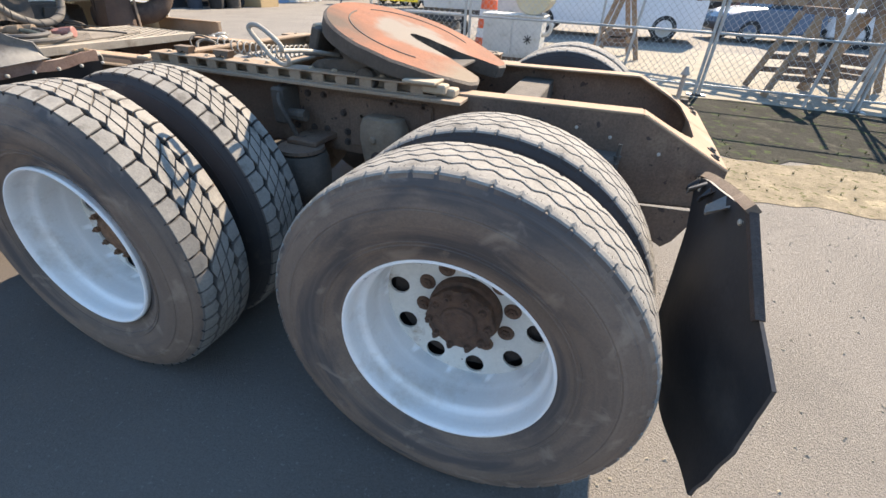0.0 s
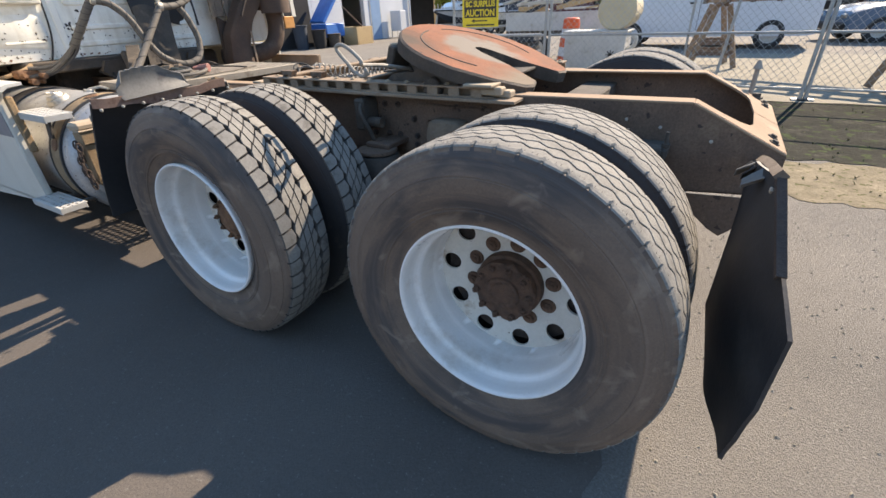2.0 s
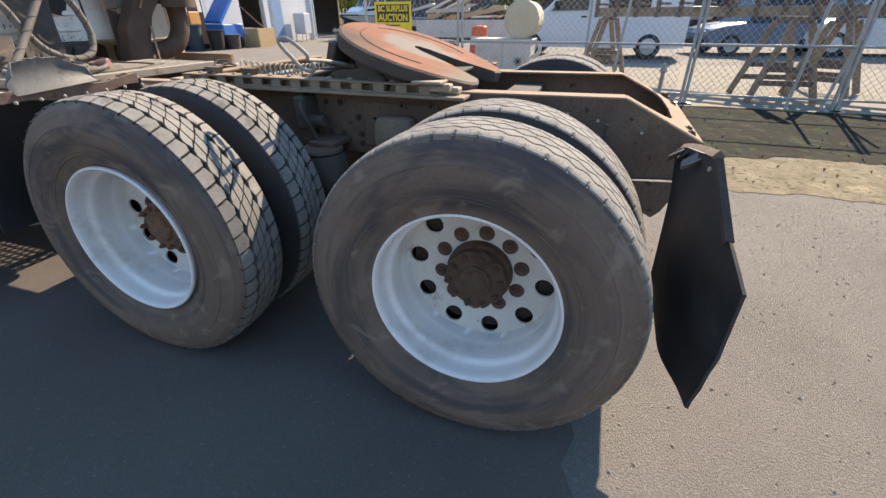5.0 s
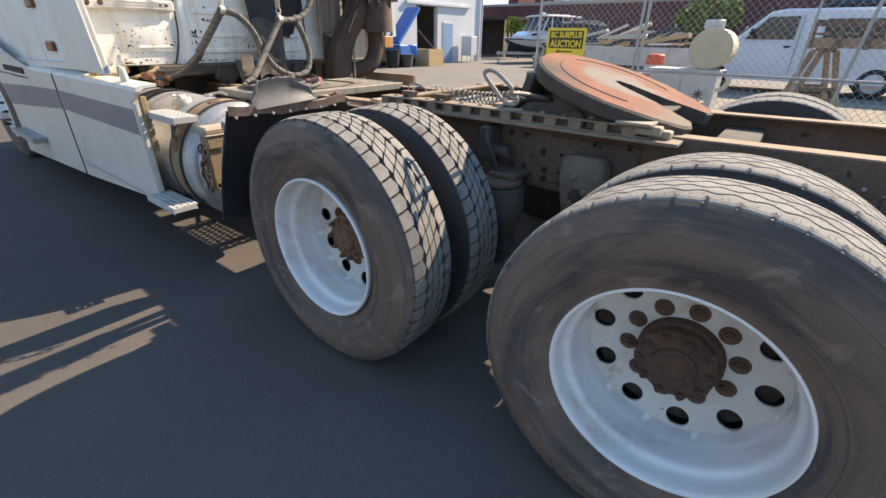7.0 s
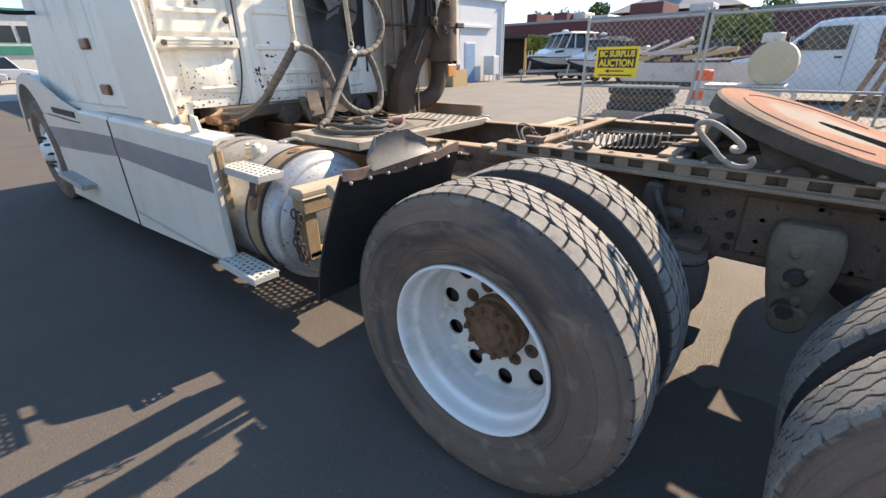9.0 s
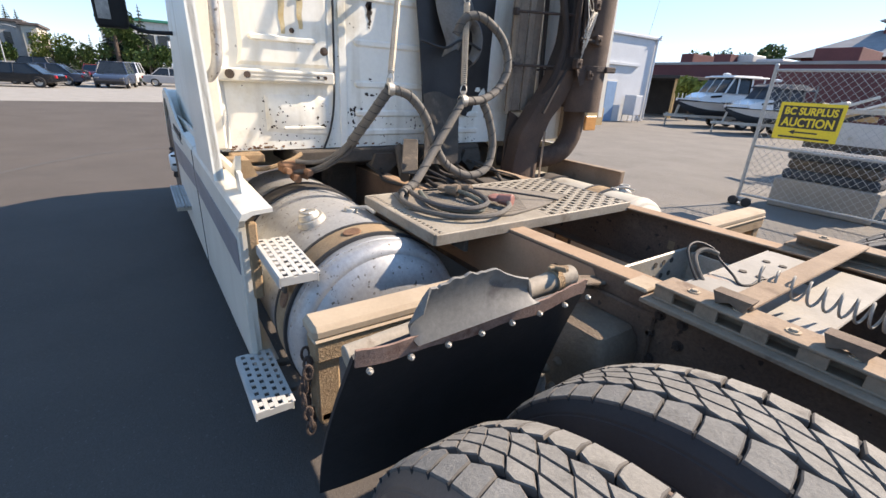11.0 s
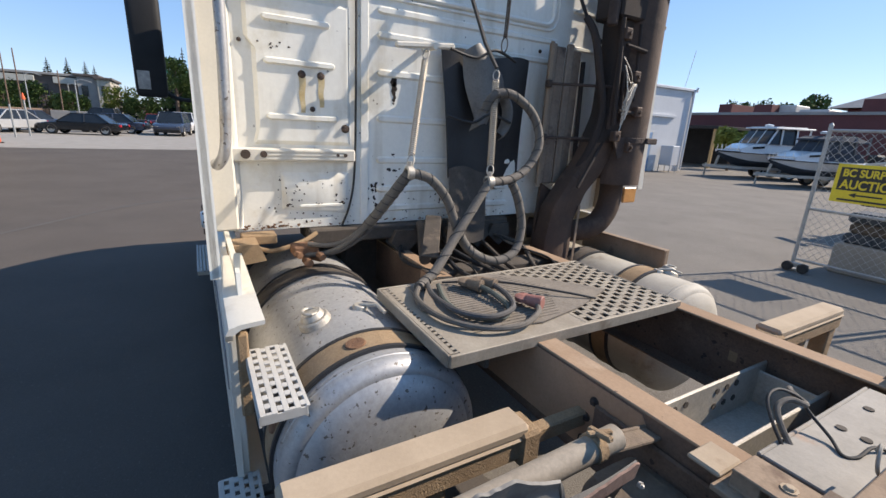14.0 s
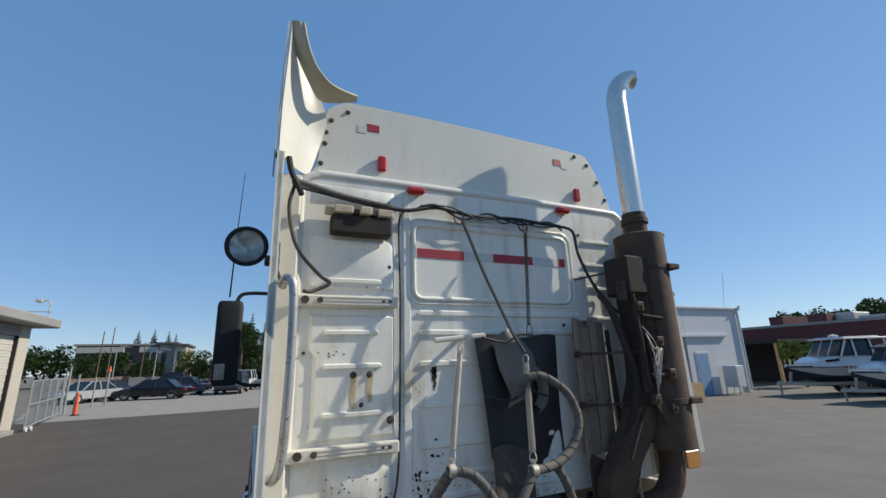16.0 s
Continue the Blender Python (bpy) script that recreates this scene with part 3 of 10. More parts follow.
def block(s, out, kind, foot=0.015, drop0=False, drop1=False, shrink=0.0028):
    """One tread block from its outline (place round the tyre, place across it)."""
    q = len(out)
    cs, cy = sum(p[0] for p in out) / q, sum(p[1] for p in out) / q
    lo, hi = min(p[1] for p in out), max(p[1] for p in out)
    R = 0.527
    vs = []
    for down, g in ((foot, 0), (0.0022, 0), (0, shrink)):
        for sv, yv in out:
            d = 0.003 if (drop0 and yv < lo + 0.004) or (drop1 and yv > hi - 0.004) else 0.0
            L = max(math.hypot(sv - cs, yv - cy), 1e-6)
            k = 1 - g / L
            y = cy + (yv - cy) * k
            an = (cs + (sv - cs) * k) / R
            rad = crown(kind, y) - down - d
            vs.append((rad * math.cos(an), y, rad * math.sin(an)))
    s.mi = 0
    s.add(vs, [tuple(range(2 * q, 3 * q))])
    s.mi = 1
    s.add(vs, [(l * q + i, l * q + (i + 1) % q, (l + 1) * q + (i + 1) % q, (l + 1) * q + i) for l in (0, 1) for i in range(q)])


def drive_tread():
    """Broad shoulder blocks, an open zigzag groove inside them, and three rows of slanted blocks parted by fine cuts."""
    s = Shape()
    W, R, n = TREAD_W, 0.527, 54
    L = 2 * math.pi * R / n
    rnd = random.Random(9)
    z = 0.0075                     # depth of the zigzag
    lines = [0.000, 0.055, 0.088, 0.119, 0.151, W]
    gap = [0, 0.0031, 0.0012, 0.0012, 0.0031, 0]
    for r in range(5):
        ya, yb = lines[r] + gap[r], lines[r + 1] - gap[r + 1]
        for k in range(n):
            c = (k + (0.0, 0.42, 0.80, 0.30, 0.62)[r]) * L + rnd.uniform(-0.0012, 0.0012)
            g = (0.0042, 0.0040, 0.0024, 0.0040, 0.0042)[r]
            l2 = L / 2 - g / 2
            if r == 0:
                out = [(c - l2 - 0.003, ya), (c + l2 - 0.003, ya), (c + l2 + 0.001, ya + 0.025), (c + l2 + 0.007, yb - z), (c + 0.004, yb + z * 0.55), (c - l2 + 0.007, yb - z * 0.7), (c - l2 + 0.001, ya + 0.025)]
            elif r == 4:
                out = [(c - l2 - 0.007, ya + z * 0.7), (c - 0.004, ya - z * 0.55), (c + l2 - 0.007, ya + z), (c + l2 - 0.001, yb - 0.025), (c + l2 + 0.003, yb), (c - l2 + 0.003, yb), (c - l2 - 0.001, yb - 0.025)]
            else:
                sk = 0.013
                if r == 1:
                    out = [(c - l2 - sk, ya + z * 0.9), (c - sk * 0.9, ya - z * 0.5), (c + l2 - sk * 1.15, ya + z * 0.4), (c + l2 + sk * 0.9, yb), (c - l2 + sk, yb)]
                elif r == 2:
                    out = [(c - l2 - sk, ya), (c + l2 - sk, ya), (c + l2 + sk, yb), (c - l2 + sk, yb)]
                else:
                    out = [(c - l2 - sk * 0.9, ya), (c + l2 - sk, ya), (c + l2 + sk, yb - z * 0.9), (c + sk * 0.9, yb + z * 0.5), (c - l2 + sk * 1.15, yb - z * 0.4)]
            block(s, out, "drive", 0.015, r == 0, r == 4)
    return s


def trail_tread():
    """Five ribs with thin zigzag grooves; the shoulder ribs are notched along their outer edge."""
    s = Shape()
    W, n = TREAD_W, 55
    lines = [0.0, 0.046, 0.084, 0.122, 0.160, W]
    h, z = 0.0060, 0.0066
    m = n * 8
    wave = (1.0, 0.65, 0.1, -0.75, -1.0, -0.65, -0.1, 0.75)
    rnd = random.Random(12)
    wear = [rnd.uniform(0.1, 1.2) for k in range(n)]
    for r in range(5):
        ya, yb = lines[r], lines[r + 1]
        vs = []
        for k in range(m):
            notch = 0.0085 + 0.005 * wear[k // 8] if k % 8 == 2 else 0.0
            dip = 0.006 + 0.003 * wear[k // 8] if k % 8 == 2 else 0.0
            a = ya + notch if r == 0 else ya + h / 2 + z * wave[(k + 4 * (r % 2)) % 8]
            b = yb - notch if r == 4 else yb - h / 2 + z * wave[(k + 4 * ((r + 1) % 2)) % 8]
            an = 2 * math.pi * k / m
            ca, sa = math.cos(an), math.sin(an)
            ra, rb = crown("trail", a), crown("trail", b)
            lo = ((0.480, ya - 0.0085), (ra - 0.005 - dip, a - 0.0012), (ra - 0.0008 - dip * 0.5, a + 0.0022)) if r == 0 else ((ra - 0.015, a), (ra - 0.0015, a), (ra, a + 0.0015))
            hi = ((rb - 0.0008 - dip * 0.5, b - 0.0022), (rb - 0.005 - dip, b + 0.0012), (0.480, yb + 0.0085)) if r == 4 else ((rb, b - 0.0015), (rb - 0.0015, b), (rb - 0.015, b))
            mid = ((crown("trail", a + 0.012), a + 0.012), (crown("trail", b - 0.012), b - 0.012))
            for rad, y in (*lo, *mid, *hi):
                vs.append((rad * ca, y, rad * sa))
        for k in range(7):
            s.mi = 2 if (r == 0 and k < 1) or (r == 4 and k > 5) else 1 if k in (0, 6) and not (r == 0 and k == 1) else 0
            s.add(vs, [(i * 8 + k, i * 8 + k + 1, ((i + 1) % m) * 8 + k + 1, ((i + 1) % m) * 8 + k) for i in range(m)])
    return s


def trail_sipes():
    """Thin dark boxes in place of the shaded cuts and groove ends that show on the ribs."""
    s = Shape()
    W = TREAD_W
    rnd = random.Random(4)
    n = 55
    lines = (0.046, 0.084, 0.122, 0.160)

    def cut(an, y0, y1, w, up=0.0003, slant=0.0):
        b = Shape().box(crown("trail", (y0 + y1) / 2) - 0.010, crown("trail", (y0 + y1) / 2) + up, y0, y1, -w / 2, w / 2, 0.0003)
        t = Matrix.Rotation(-an, 4, 'Y')
        s.add([t @ Vector((v[0], v[1], v[2] + slant * (v[1] - (y0 + y1) / 2))) for v in b.v], b.f)

    for k in range(n):
        an = 2 * math.pi * k / n
        st = 2 * math.pi / n
        for q, y in enumerate(lines):
            sg = 1 if q % 2 else -1
            # a small dark box as the pit at each bend of the groove
            for f, d in ((0.02, 1), (0.52, -1)):
                cut(an + st * f, y - 0.0052 + sg * d * 0.0068, y + 0.0052 + sg * d * 0.0068, 0.0036)
        for e in (0, 1):
            # short worn cuts in the shoulder
            for f in (0.1, 0.58, 0.78):
                y0, y1 = (0.016, 0.026) if e == 0 else (W - 0.026, W - 0.016)
                if rnd.random() < 0.8:
                    cut(an + st * (f + 0.3 * e), y0, y1 + 0.004 * (f == 0.58), 0.0011, 0.0001)
        for q in range(3):
            if rnd.random() < 0.5:
                cut(an + st * 0.37, lines[q] + 0.012, lines[q + 1] - 0.010, 0.0008, 0.0001, 0.5)
    return s


def sidewall_ribs():
    """Fine teeth round the shoulder, where the grooves run out."""
    s = Shape()
    for k in range(54):
        t = Matrix.Rotation(-2 * math.pi * (k + 0.47) / 54, 4, 'Y')
        b = Shape().box(0.500, 0.5195, -0.0035, 0.0065, -0.0016, 0.0016, 0.0006)
        s.add([t @ Vector(v) for v in b.v], b.f)
    return s


def add_tyre(kind, w, rubber_mat=None):
    side = Matrix.Translation((0, -0.002 if kind == "trail" else 0.017, 0))
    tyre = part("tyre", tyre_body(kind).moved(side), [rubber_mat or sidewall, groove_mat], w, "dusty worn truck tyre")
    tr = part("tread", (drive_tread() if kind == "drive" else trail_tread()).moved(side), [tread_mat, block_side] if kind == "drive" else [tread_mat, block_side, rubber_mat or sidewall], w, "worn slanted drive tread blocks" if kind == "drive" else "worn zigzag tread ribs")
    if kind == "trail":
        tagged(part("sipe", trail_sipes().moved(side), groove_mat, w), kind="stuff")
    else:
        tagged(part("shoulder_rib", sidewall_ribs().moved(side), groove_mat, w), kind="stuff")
    tagged(tr, kind="stuff")
    return tyre


def rim_shape(hr=0.0275):
    s = Shape()
    s.lathe([(0.290, 0.030), (0.297, 0.014), (0.2985, 0.004), (0.2955, -0.0015), (0.2905, -0.002), (0.286, 0.003), (0.2835, 0.014), (0.2830, 0.034), (0.2815, 0.054), (0.2785, 0.062),
             (0.2715, 0.068), (0.2660, 0.074), (0.2640, 0.084), (0.2632, 0.098), (0.2628, 0.135), (0.2620, 0.148), (0.2610, 0.154), (0.2592, 0.160), (0.2580, 0.170), (0.2575, 0.2105)], seg=96)
    # the disc with ten hand holes
    s.mi = 1
    rin, rout, rc, yd = 0.172, 0.2575, 0.2200, 0.212
    def bowl(r):
        return yd - 0.0015 if r > 0.246 else yd - 0.0015 + 0.010 * max(0.0, (0.246 - r) / 0.074)
    for k in range(10):
        a0 = 2 * math.pi * k / 10
        N = 32
        border, hole = [], []
        for i in range(N):
            t = 2 * math.pi * i / N
            hx, hy = rc + hr * math.cos(t), hr * math.sin(t)
            hole.append((hx, hy))
            # the border of the sector, in polar places
            ct, st = math.cos(t), math.sin(t)
            m = max(abs(ct), abs(st))
            pr = (rin + rout) / 2 + (rout - rin) / 2 * ct / m
            pa = radians(18) * st / m
            border.append((pr * math.cos(pa), pr * math.sin(pa)))
        vs = []
        rot = lambda p: (p[0] * math.cos(a0) - p[1] * math.sin(a0), p[0] * math.sin(a0) + p[1] * math.cos(a0))
        for ring, dy in ((border, 0), (hole, 0), (hole, 0.008)):
            for p in ring:
                r = math.hypot(*p)
                x, z = rot(p)
                vs.append((x, bowl(r) + dy, z))
        fs = []
        for lv in (0, 1):
            fs += [(lv * N + i, lv * N + (i + 1) % N, (lv + 1) * N + (i + 1) % N, (lv + 1) * N + i) for i in range(N)]
        s.add(vs, fs)
    s.lathe([(0.1725, 0.2205), (0.166, 0.2225), (0.163, 0.2230), (0.135, 0.2230), (0.118, 0.2225), (0.110, 0.220)], seg=64)
    s.mi = 0
    # the back of the barrel
    s.lathe([(0.290, 0.030), (0.286, 0.06), (0.282, 0.10), (0.276, 0.14), (0.282, 0.21), (0.290, 0.218), (0.298, 0.232)], seg=64)
    return s


def hub_shape(kind):
    """A rusty barrel with a lobed, knocked front flange and its cap."""
    s = Shape()
    cap = [(0.060, 0.110), (0.056, 0.101), (0.050, 0.096), (0.034, 0.092), (0.0005, 0.090)] if kind == "drive" else [(0.058, 0.112), (0.055, 0.104), (0.047, 0.101), (0.041, 0.104), (0.036, 0.109), (0.0005, 0.110)]
    prof = [(0.112, 0.196), (0.112, 0.164), (0.110, 0.158), (0.100, 0.155), (0.099, 0.134), (0.100, 0.130), (0.101, 0.124), (0.097, 0.118), (0.088, 0.114)] + cap
    seg, m = 80, len(prof)
    s.lathe(prof, seg=seg)
    for k in range(seg):
        an = 2 * math.pi * k / seg
        lobe = max(0.0, math.cos(10 * (an - 0.2))) ** 0.7
        j = 0.011 * lobe * (0.65 + 0.7 * noise.noise((math.cos(an) * 4, math.sin(an) * 4, 2.0 if kind == "drive" else 7.0)))
        for q in (4, 5, 6, 7):
            x, y, z = s.v[k * m + q]
            s.v[k * m + q] = (x + j * math.cos(an), y, z + j * math.sin(an))
        for q in range(5, m):
            x, y, z = s.v[k * m + q]
            s.v[k * m + q] = (x, y + 0.0022 * noise.noise((x * 60, z * 60, 3)), z)
    return s


def flange_nut():
    s = Shape()
    s.cyl((0, 0.114, 0), (0, 0.098, 0), 0.0115, seg=6, b=0.002)
    s.cyl((0, 0.100, 0), (0, 0.091, 0), 0.0055, seg=8)
    return s


def lug_shape():
    s = Shape()
    s.cyl((0, 0.226, 0), (0, 0.216, 0), 0.0265, 0.0255, seg=20, b=0.003)
    s.cyl((0, 0.218, 0), (0, 0.206, 0), 0.0175, seg=6, b=0.003)
    s.cyl((0, 0.208, 0), (0, 0.201, 0), 0.009, seg=10, b=0.002)
    return s


# the brake drum, plus an added back plate that blocks sun through the hand holes
drum = Shape().lathe([(0.0005, 0.245), (0.20, 0.245), (0.248, 0.247), (0.250, 0.252), (0.205, 0.255), (0.205, 0.45), (0.0005, 0.45)], seg=40)


def make_wheel(kind):
    """An outer wheel of a pair, its flange in the plane y = 0 and its hollow side towards -y."""
    w = part("wheel", rim_shape(0.0315), [wheel_white, disc_paint], truck, "white painted steel wheel with ten hand holes", weld=True)
    ORIGIN[w.name] = Vector()
    me = w.data
    o = ORIGIN[truck.name]
    me.transform(Matrix.Translation(o))
    add_tyre(kind, w)
    hub = part("hub", hub_shape(kind).moved(Matrix.Translation((0, 0.032, 0))), rust if kind == "drive" else greasy_rust, w, "rusty hub with a lobed flange")
    base = part("flange_nut", flange_nut().moved(Matrix.Translation((0, 0.032, 0))), rust if kind == "drive" else greasy_rust, w)
    for k in range(10):
        a = 2 * math.pi * k / 10 + 0.2
        ob = base if k == 0 else base.copy()
        if k:
            scene.collection.objects.link(ob)
        q = 0.088 + 0.003 * math.sin(k * 2.7)
        ob.location = (q * math.cos(a), 0.003 * math.sin(k * 1.9), q * math.sin(a))
    part("brake_drum", drum, rust_dark, w)
    base = part("lug_nut", lug_shape(), lug_brown, w)
    for k in range(10):
        a = 2 * math.pi * (k + 0.5) / 10
        ob = base if k == 0 else base.copy()
        if k:
            scene.collection.objects.link(ob)
        ob.location = (0.141 * math.cos(a), 0, 0.141 * math.sin(a))
    return w


def make_inner(kind):
    s = Shape()
    s.lathe([(0.300, 0.030), (0.307, 0.014), (0.306, 0.003), (0.296, 0.004), (0.286, 0.03), (0.275, 0.08), (0.268, 0.15), (0.285, 0.19), (0.307, 0.232)], seg=64)
    w = part("inner_wheel", s, chassis_dark, truck, "grimy inner wheel of the pair")
    ORIGIN[w.name] = Vector()
    w.data.transform(Matrix.Translation(ORIGIN[truck.name]))
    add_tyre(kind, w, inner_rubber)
    return w


AXLES = ((0.0, -0.077, "trail", 6.5), (-1.31, -0.113, "drive", 46))
TO = -ORIGIN[truck.name]
for x, yf, kind, turn in AXLES:
    o, i = make_wheel(kind), make_inner(kind)
    zc = 0.518 if kind == "trail" else 0.524
    for ob, y, r in ((o, yf, turn), (i, yf + (0.308 if kind == "trail" else 0.330), turn + 31)):
        ob.matrix_basis = Matrix.Translation(TO + Vector((x, y, zc))) @ Matrix.Rotation(radians(r), 4, 'Y')
        far = Matrix.Translation(TO + Vector((x, 2 * YC - y, zc))) @ Matrix.Rotation(math.pi, 4, 'Z') @ Matrix.Rotation(radians(r + 20), 4, 'Y')
        copy_thing(ob, far)
# steering wheels: convex white discs with hand holes and long studs
for y, rz in ((-0.13, 0), (2 * YC + 0.13, math.pi)):
    s = Shape()
    s.lathe([(0.290, 0.040), (0.297, 0.014), (0.298, 0.004), (0.290, -0.001), (0.284, 0.008), (0.276, 0.03), (0.262, 0.05), (0.240, 0.040), (0.200, 0.010), (0.175, -0.008), (0.135, -0.012), (0.118, -0.012), (0.112, -0.03), (0.085, -0.075), (0.0005, -0.08)], seg=48)
    w = part("steer_wheel", s, wheel_white, truck, "white steel steering wheel with a convex hub")
    ORIGIN[w.name] = Vector()
    w.data.transform(Matrix.Translation(ORIGIN[truck.name]))
    for k in range(10):
        a = 2 * math.pi * k / 10
        part("lug_nut", Shape().cyl((0.155 * math.cos(a), -0.005, 0.155 * math.sin(a)), (0.155 * math.cos(a), -0.06, 0.155 * math.sin(a)), 0.015, 0.011, 6), rust_dark, w)
        a += 0.31
        c = Vector((0.220 * math.cos(a), 0.022, 0.220 * math.sin(a)))
        d = Vector((0.6 * math.cos(a), -0.8, 0.6 * math.sin(a)))
        # a black disc on the surface gives the dark of the hole
        part("hand_hole", Shape().cyl(c, c + d * 0.006, 0.024, seg=16), groove_mat, w)
    add_tyre("trail", w)
    w.matrix_basis = Matrix.Translation(TO + Vector((-6.88, y, 0.518))) @ Matrix.Rotation(rz, 4, 'Z')

# frame rails: channels with their flanges inwards
RN, RF = 0.78, 1.64
for y0, d in ((RN, 1), (RF, -1)):
    t, fl = 0.009, 0.085
    top = [(-7.4, rail_top(-7.4)), (-3.0, rail_top(-3)), (0.39, rail_top(0.39)), (0.692, 0.846)]
    low = [(0.692, 0.700), (0.40, 0.675), (-3.0, rail_top(-3) - 0.262), (-7.4, rail_top(-7.4) - 0.262)]
    s = Shape().prism(top + low, 'y', y0, y0 + d * t)
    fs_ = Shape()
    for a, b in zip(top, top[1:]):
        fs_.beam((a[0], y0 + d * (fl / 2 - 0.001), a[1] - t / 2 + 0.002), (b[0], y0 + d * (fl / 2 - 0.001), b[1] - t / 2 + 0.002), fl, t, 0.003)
    for a, b in zip(low, low[1:]):
        s.beam((a[0], y0 + d * fl / 2, a[1] + t / 2), (b[0], y0 + d * fl / 2, b[1] + t / 2), fl, t, 0.003)
    # a clean dusty skin on the web ahead of the wheels, with bounced light in its colour
    fw_ = Shape().prism([(-3.30, rail_top(-3.30) - 0.012), (-1.99, rail_top(-1.99) - 0.012), (-1.93, rail_top(-1.93) - 0.10), (-1.99, rail_top(-1.99) - 0.235), (-3.30, rail_top(-3.30) - 0.24)], 'y', y0 - d * 0.0025, y0 + d * 0.001)
    rail = part("frame_rail", s, frame_mat, truck, "dusty brown steel frame rail with a cut down tail")
    part("rail_web", fw_, rail_dust_lit, rail, "dusty web, brightened orange-brown as by bounced light")
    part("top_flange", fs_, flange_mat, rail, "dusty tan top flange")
    b = Shape()
    rnd = random.Random(3)
    for x in (-1.02, -0.95, -0.88, -0.78, -0.70, -0.62, -0.55, -0.42, -0.12, -0.05, -1.75, -1.68, -2.15, 0.05):
        for z in (0.925, 0.86, 0.78, 0.735):
            if rnd.random() < 0.72:
                bolt(b, (x + rnd.uniform(-0.012, 0.012), y0 - d * 0.001, z + rail_top(x) - 0.99), (0, -d, 0), 0.0105, 0.014)
    part("bolt", b, rust_dark, rail)
# daylight through holes in the tail, put in as small pale studs
for y0, d in ((RN, -1), (RF, -1)):
    s = Shape()
    for x, z in ((0.18, 0.925), (0.30, 0.905), (0.47, 0.87)):
        bolt(s, (x, y0, z), (0, d, 0), 0.0042, 0.006)
    part("stud", s, galv, truck)

# tail cross member with rounded gussets
s = Shape()
s.box(0.655, 0.692, RN + 0.009, RF - 0.009, 0.700, 0.846, 0.004)
for y0, d in ((RN + 0.009, 1), (RF - 0.009, -1)):
    poly = [(0.40, y0), (0.44, y0 + d * 0.055), (0.50, y0 + d * 0.07), (0.545, y0 + d * 0.085), (0.575, y0 + d * 0.115), (0.59, y0 + d * 0.17), (0.60, y0 + d * 0.43), (0.692, y0 + d * 0.43), (0.692, y0)]
    n = len(poly)
    def zt(x):
        return 0.996 - (x - 0.39) * 0.4967 + 0.004
    vs = [(x, y, zt(x)) for x, y in poly] + [(x, y, zt(x) - 0.010) for x, y in poly]
    s.add(vs, [tuple(range(n)), tuple(range(2 * n - 1, n - 1, -1))] + [(k, k + n, (k + 1) % n + n, (k + 1) % n) for k in range(n)])
tail = part("tail_cross_member", s, flange_mat, truck, "dusty tail cross member with rounded gussets")
b = Shape()
for y in (RN + 0.06, RN + 0.14, RF - 0.06, RF - 0.14):
    bolt(b, (0.655, y, zt(0.655) + 0.001), (0.44, 0, 0.9), 0.012, 0.010)
bolt(b, (0.62, RF - 0.02, 0.885), (0, 0, 1), 0.02, 0.02)
part("bolt", b, chassis_dark, tail)
# upright pin at the far tail
s = Shape()
s.cyl((0.60, 1.72, 0.80), (0.60, 1.72, 1.02), 0.011, seg=10)
s.cyl((0.60, 1.72, 1.0), (0.60, 1.72, 1.04), 0.022, 0.006, seg=10)
s.box(0.57, 0.63, 1.64, 1.74, 0.80, 0.83)
part("marker_pin", s, hose_pale, truck)

# cross members between the rails
for x, w, z0, z1 in ((-0.10, 0.16, 0.72, 0.93), (-2.066, 0.012, 0.70, 0.872), (-3.3, 0.14, 0.70, 0.93), (-4.6, 0.14, 0.66, 0.9), (-1.15, 0.14, 0.70, 0.90)):
    s = Shape().box(x - w / 2, x + w / 2, RN + 0.01, RF - 0.01, z0, z1, 0.006)
    if w < 0.1:
        s.box(x - w / 2, x + 0.20, RN + 0.01, RF - 0.01, z0, z0 + 0.012, 0.003)
        s.box(x + 0.188, x + 0.20, RN + 0.01, RF - 0.01, z0, z1 - 0.015, 0.003)
        for y in (RN + 0.05, RF - 0.06):
            s.cut().box(x, x + 0.19, y, y + 0.010, z0 + 0.006, z1 - 0.03, 0.003)
    cm = part("cross_member", s, chassis_dark if w > 0.1 else galv, truck)
    if w < 0.1:
        b = Shape()
        for y in (1.0, 1.06, 1.12, 1.3, 1.36, 1.42):
            for z in (0.775, 0.835):
                bolt(b, (x - 0.006, y, z), (-1, 0, 0), 0.011)
                b.cyl((x + 0.006, y, z), (x + 0.009, y, z), 0.012, seg=10)
        part("bolt", b, chassis_dark, cm)
# plates over the front axle, between the rails
s = Shape()
s.box(-1.765, -1.42, 0.90, 1.53, 0.952, 0.962, 0.003)
s.box(-1.775, -1.765, 0.90, 1.53, 0.90, 0.962, 0.003)
s.box(-1.765, -1.42, 0.90, 0.91, 0.90, 0.952, 0.003)
cover = part("cover_plate", s, plate_grey, truck, "dusty grey cover plate between the rails")
s = Shape()
for k in range(7):
    s.cut().cyl((-1.72 + 0.05 * (k % 4), 1.2 + 0.09 * (k // 2), 0.955), (-1.72 + 0.05 * (k % 4), 1.2 + 0.09 * (k // 2), 0.9655), 0.012, seg=12)
part("bolt", s, chassis_dark, cover)
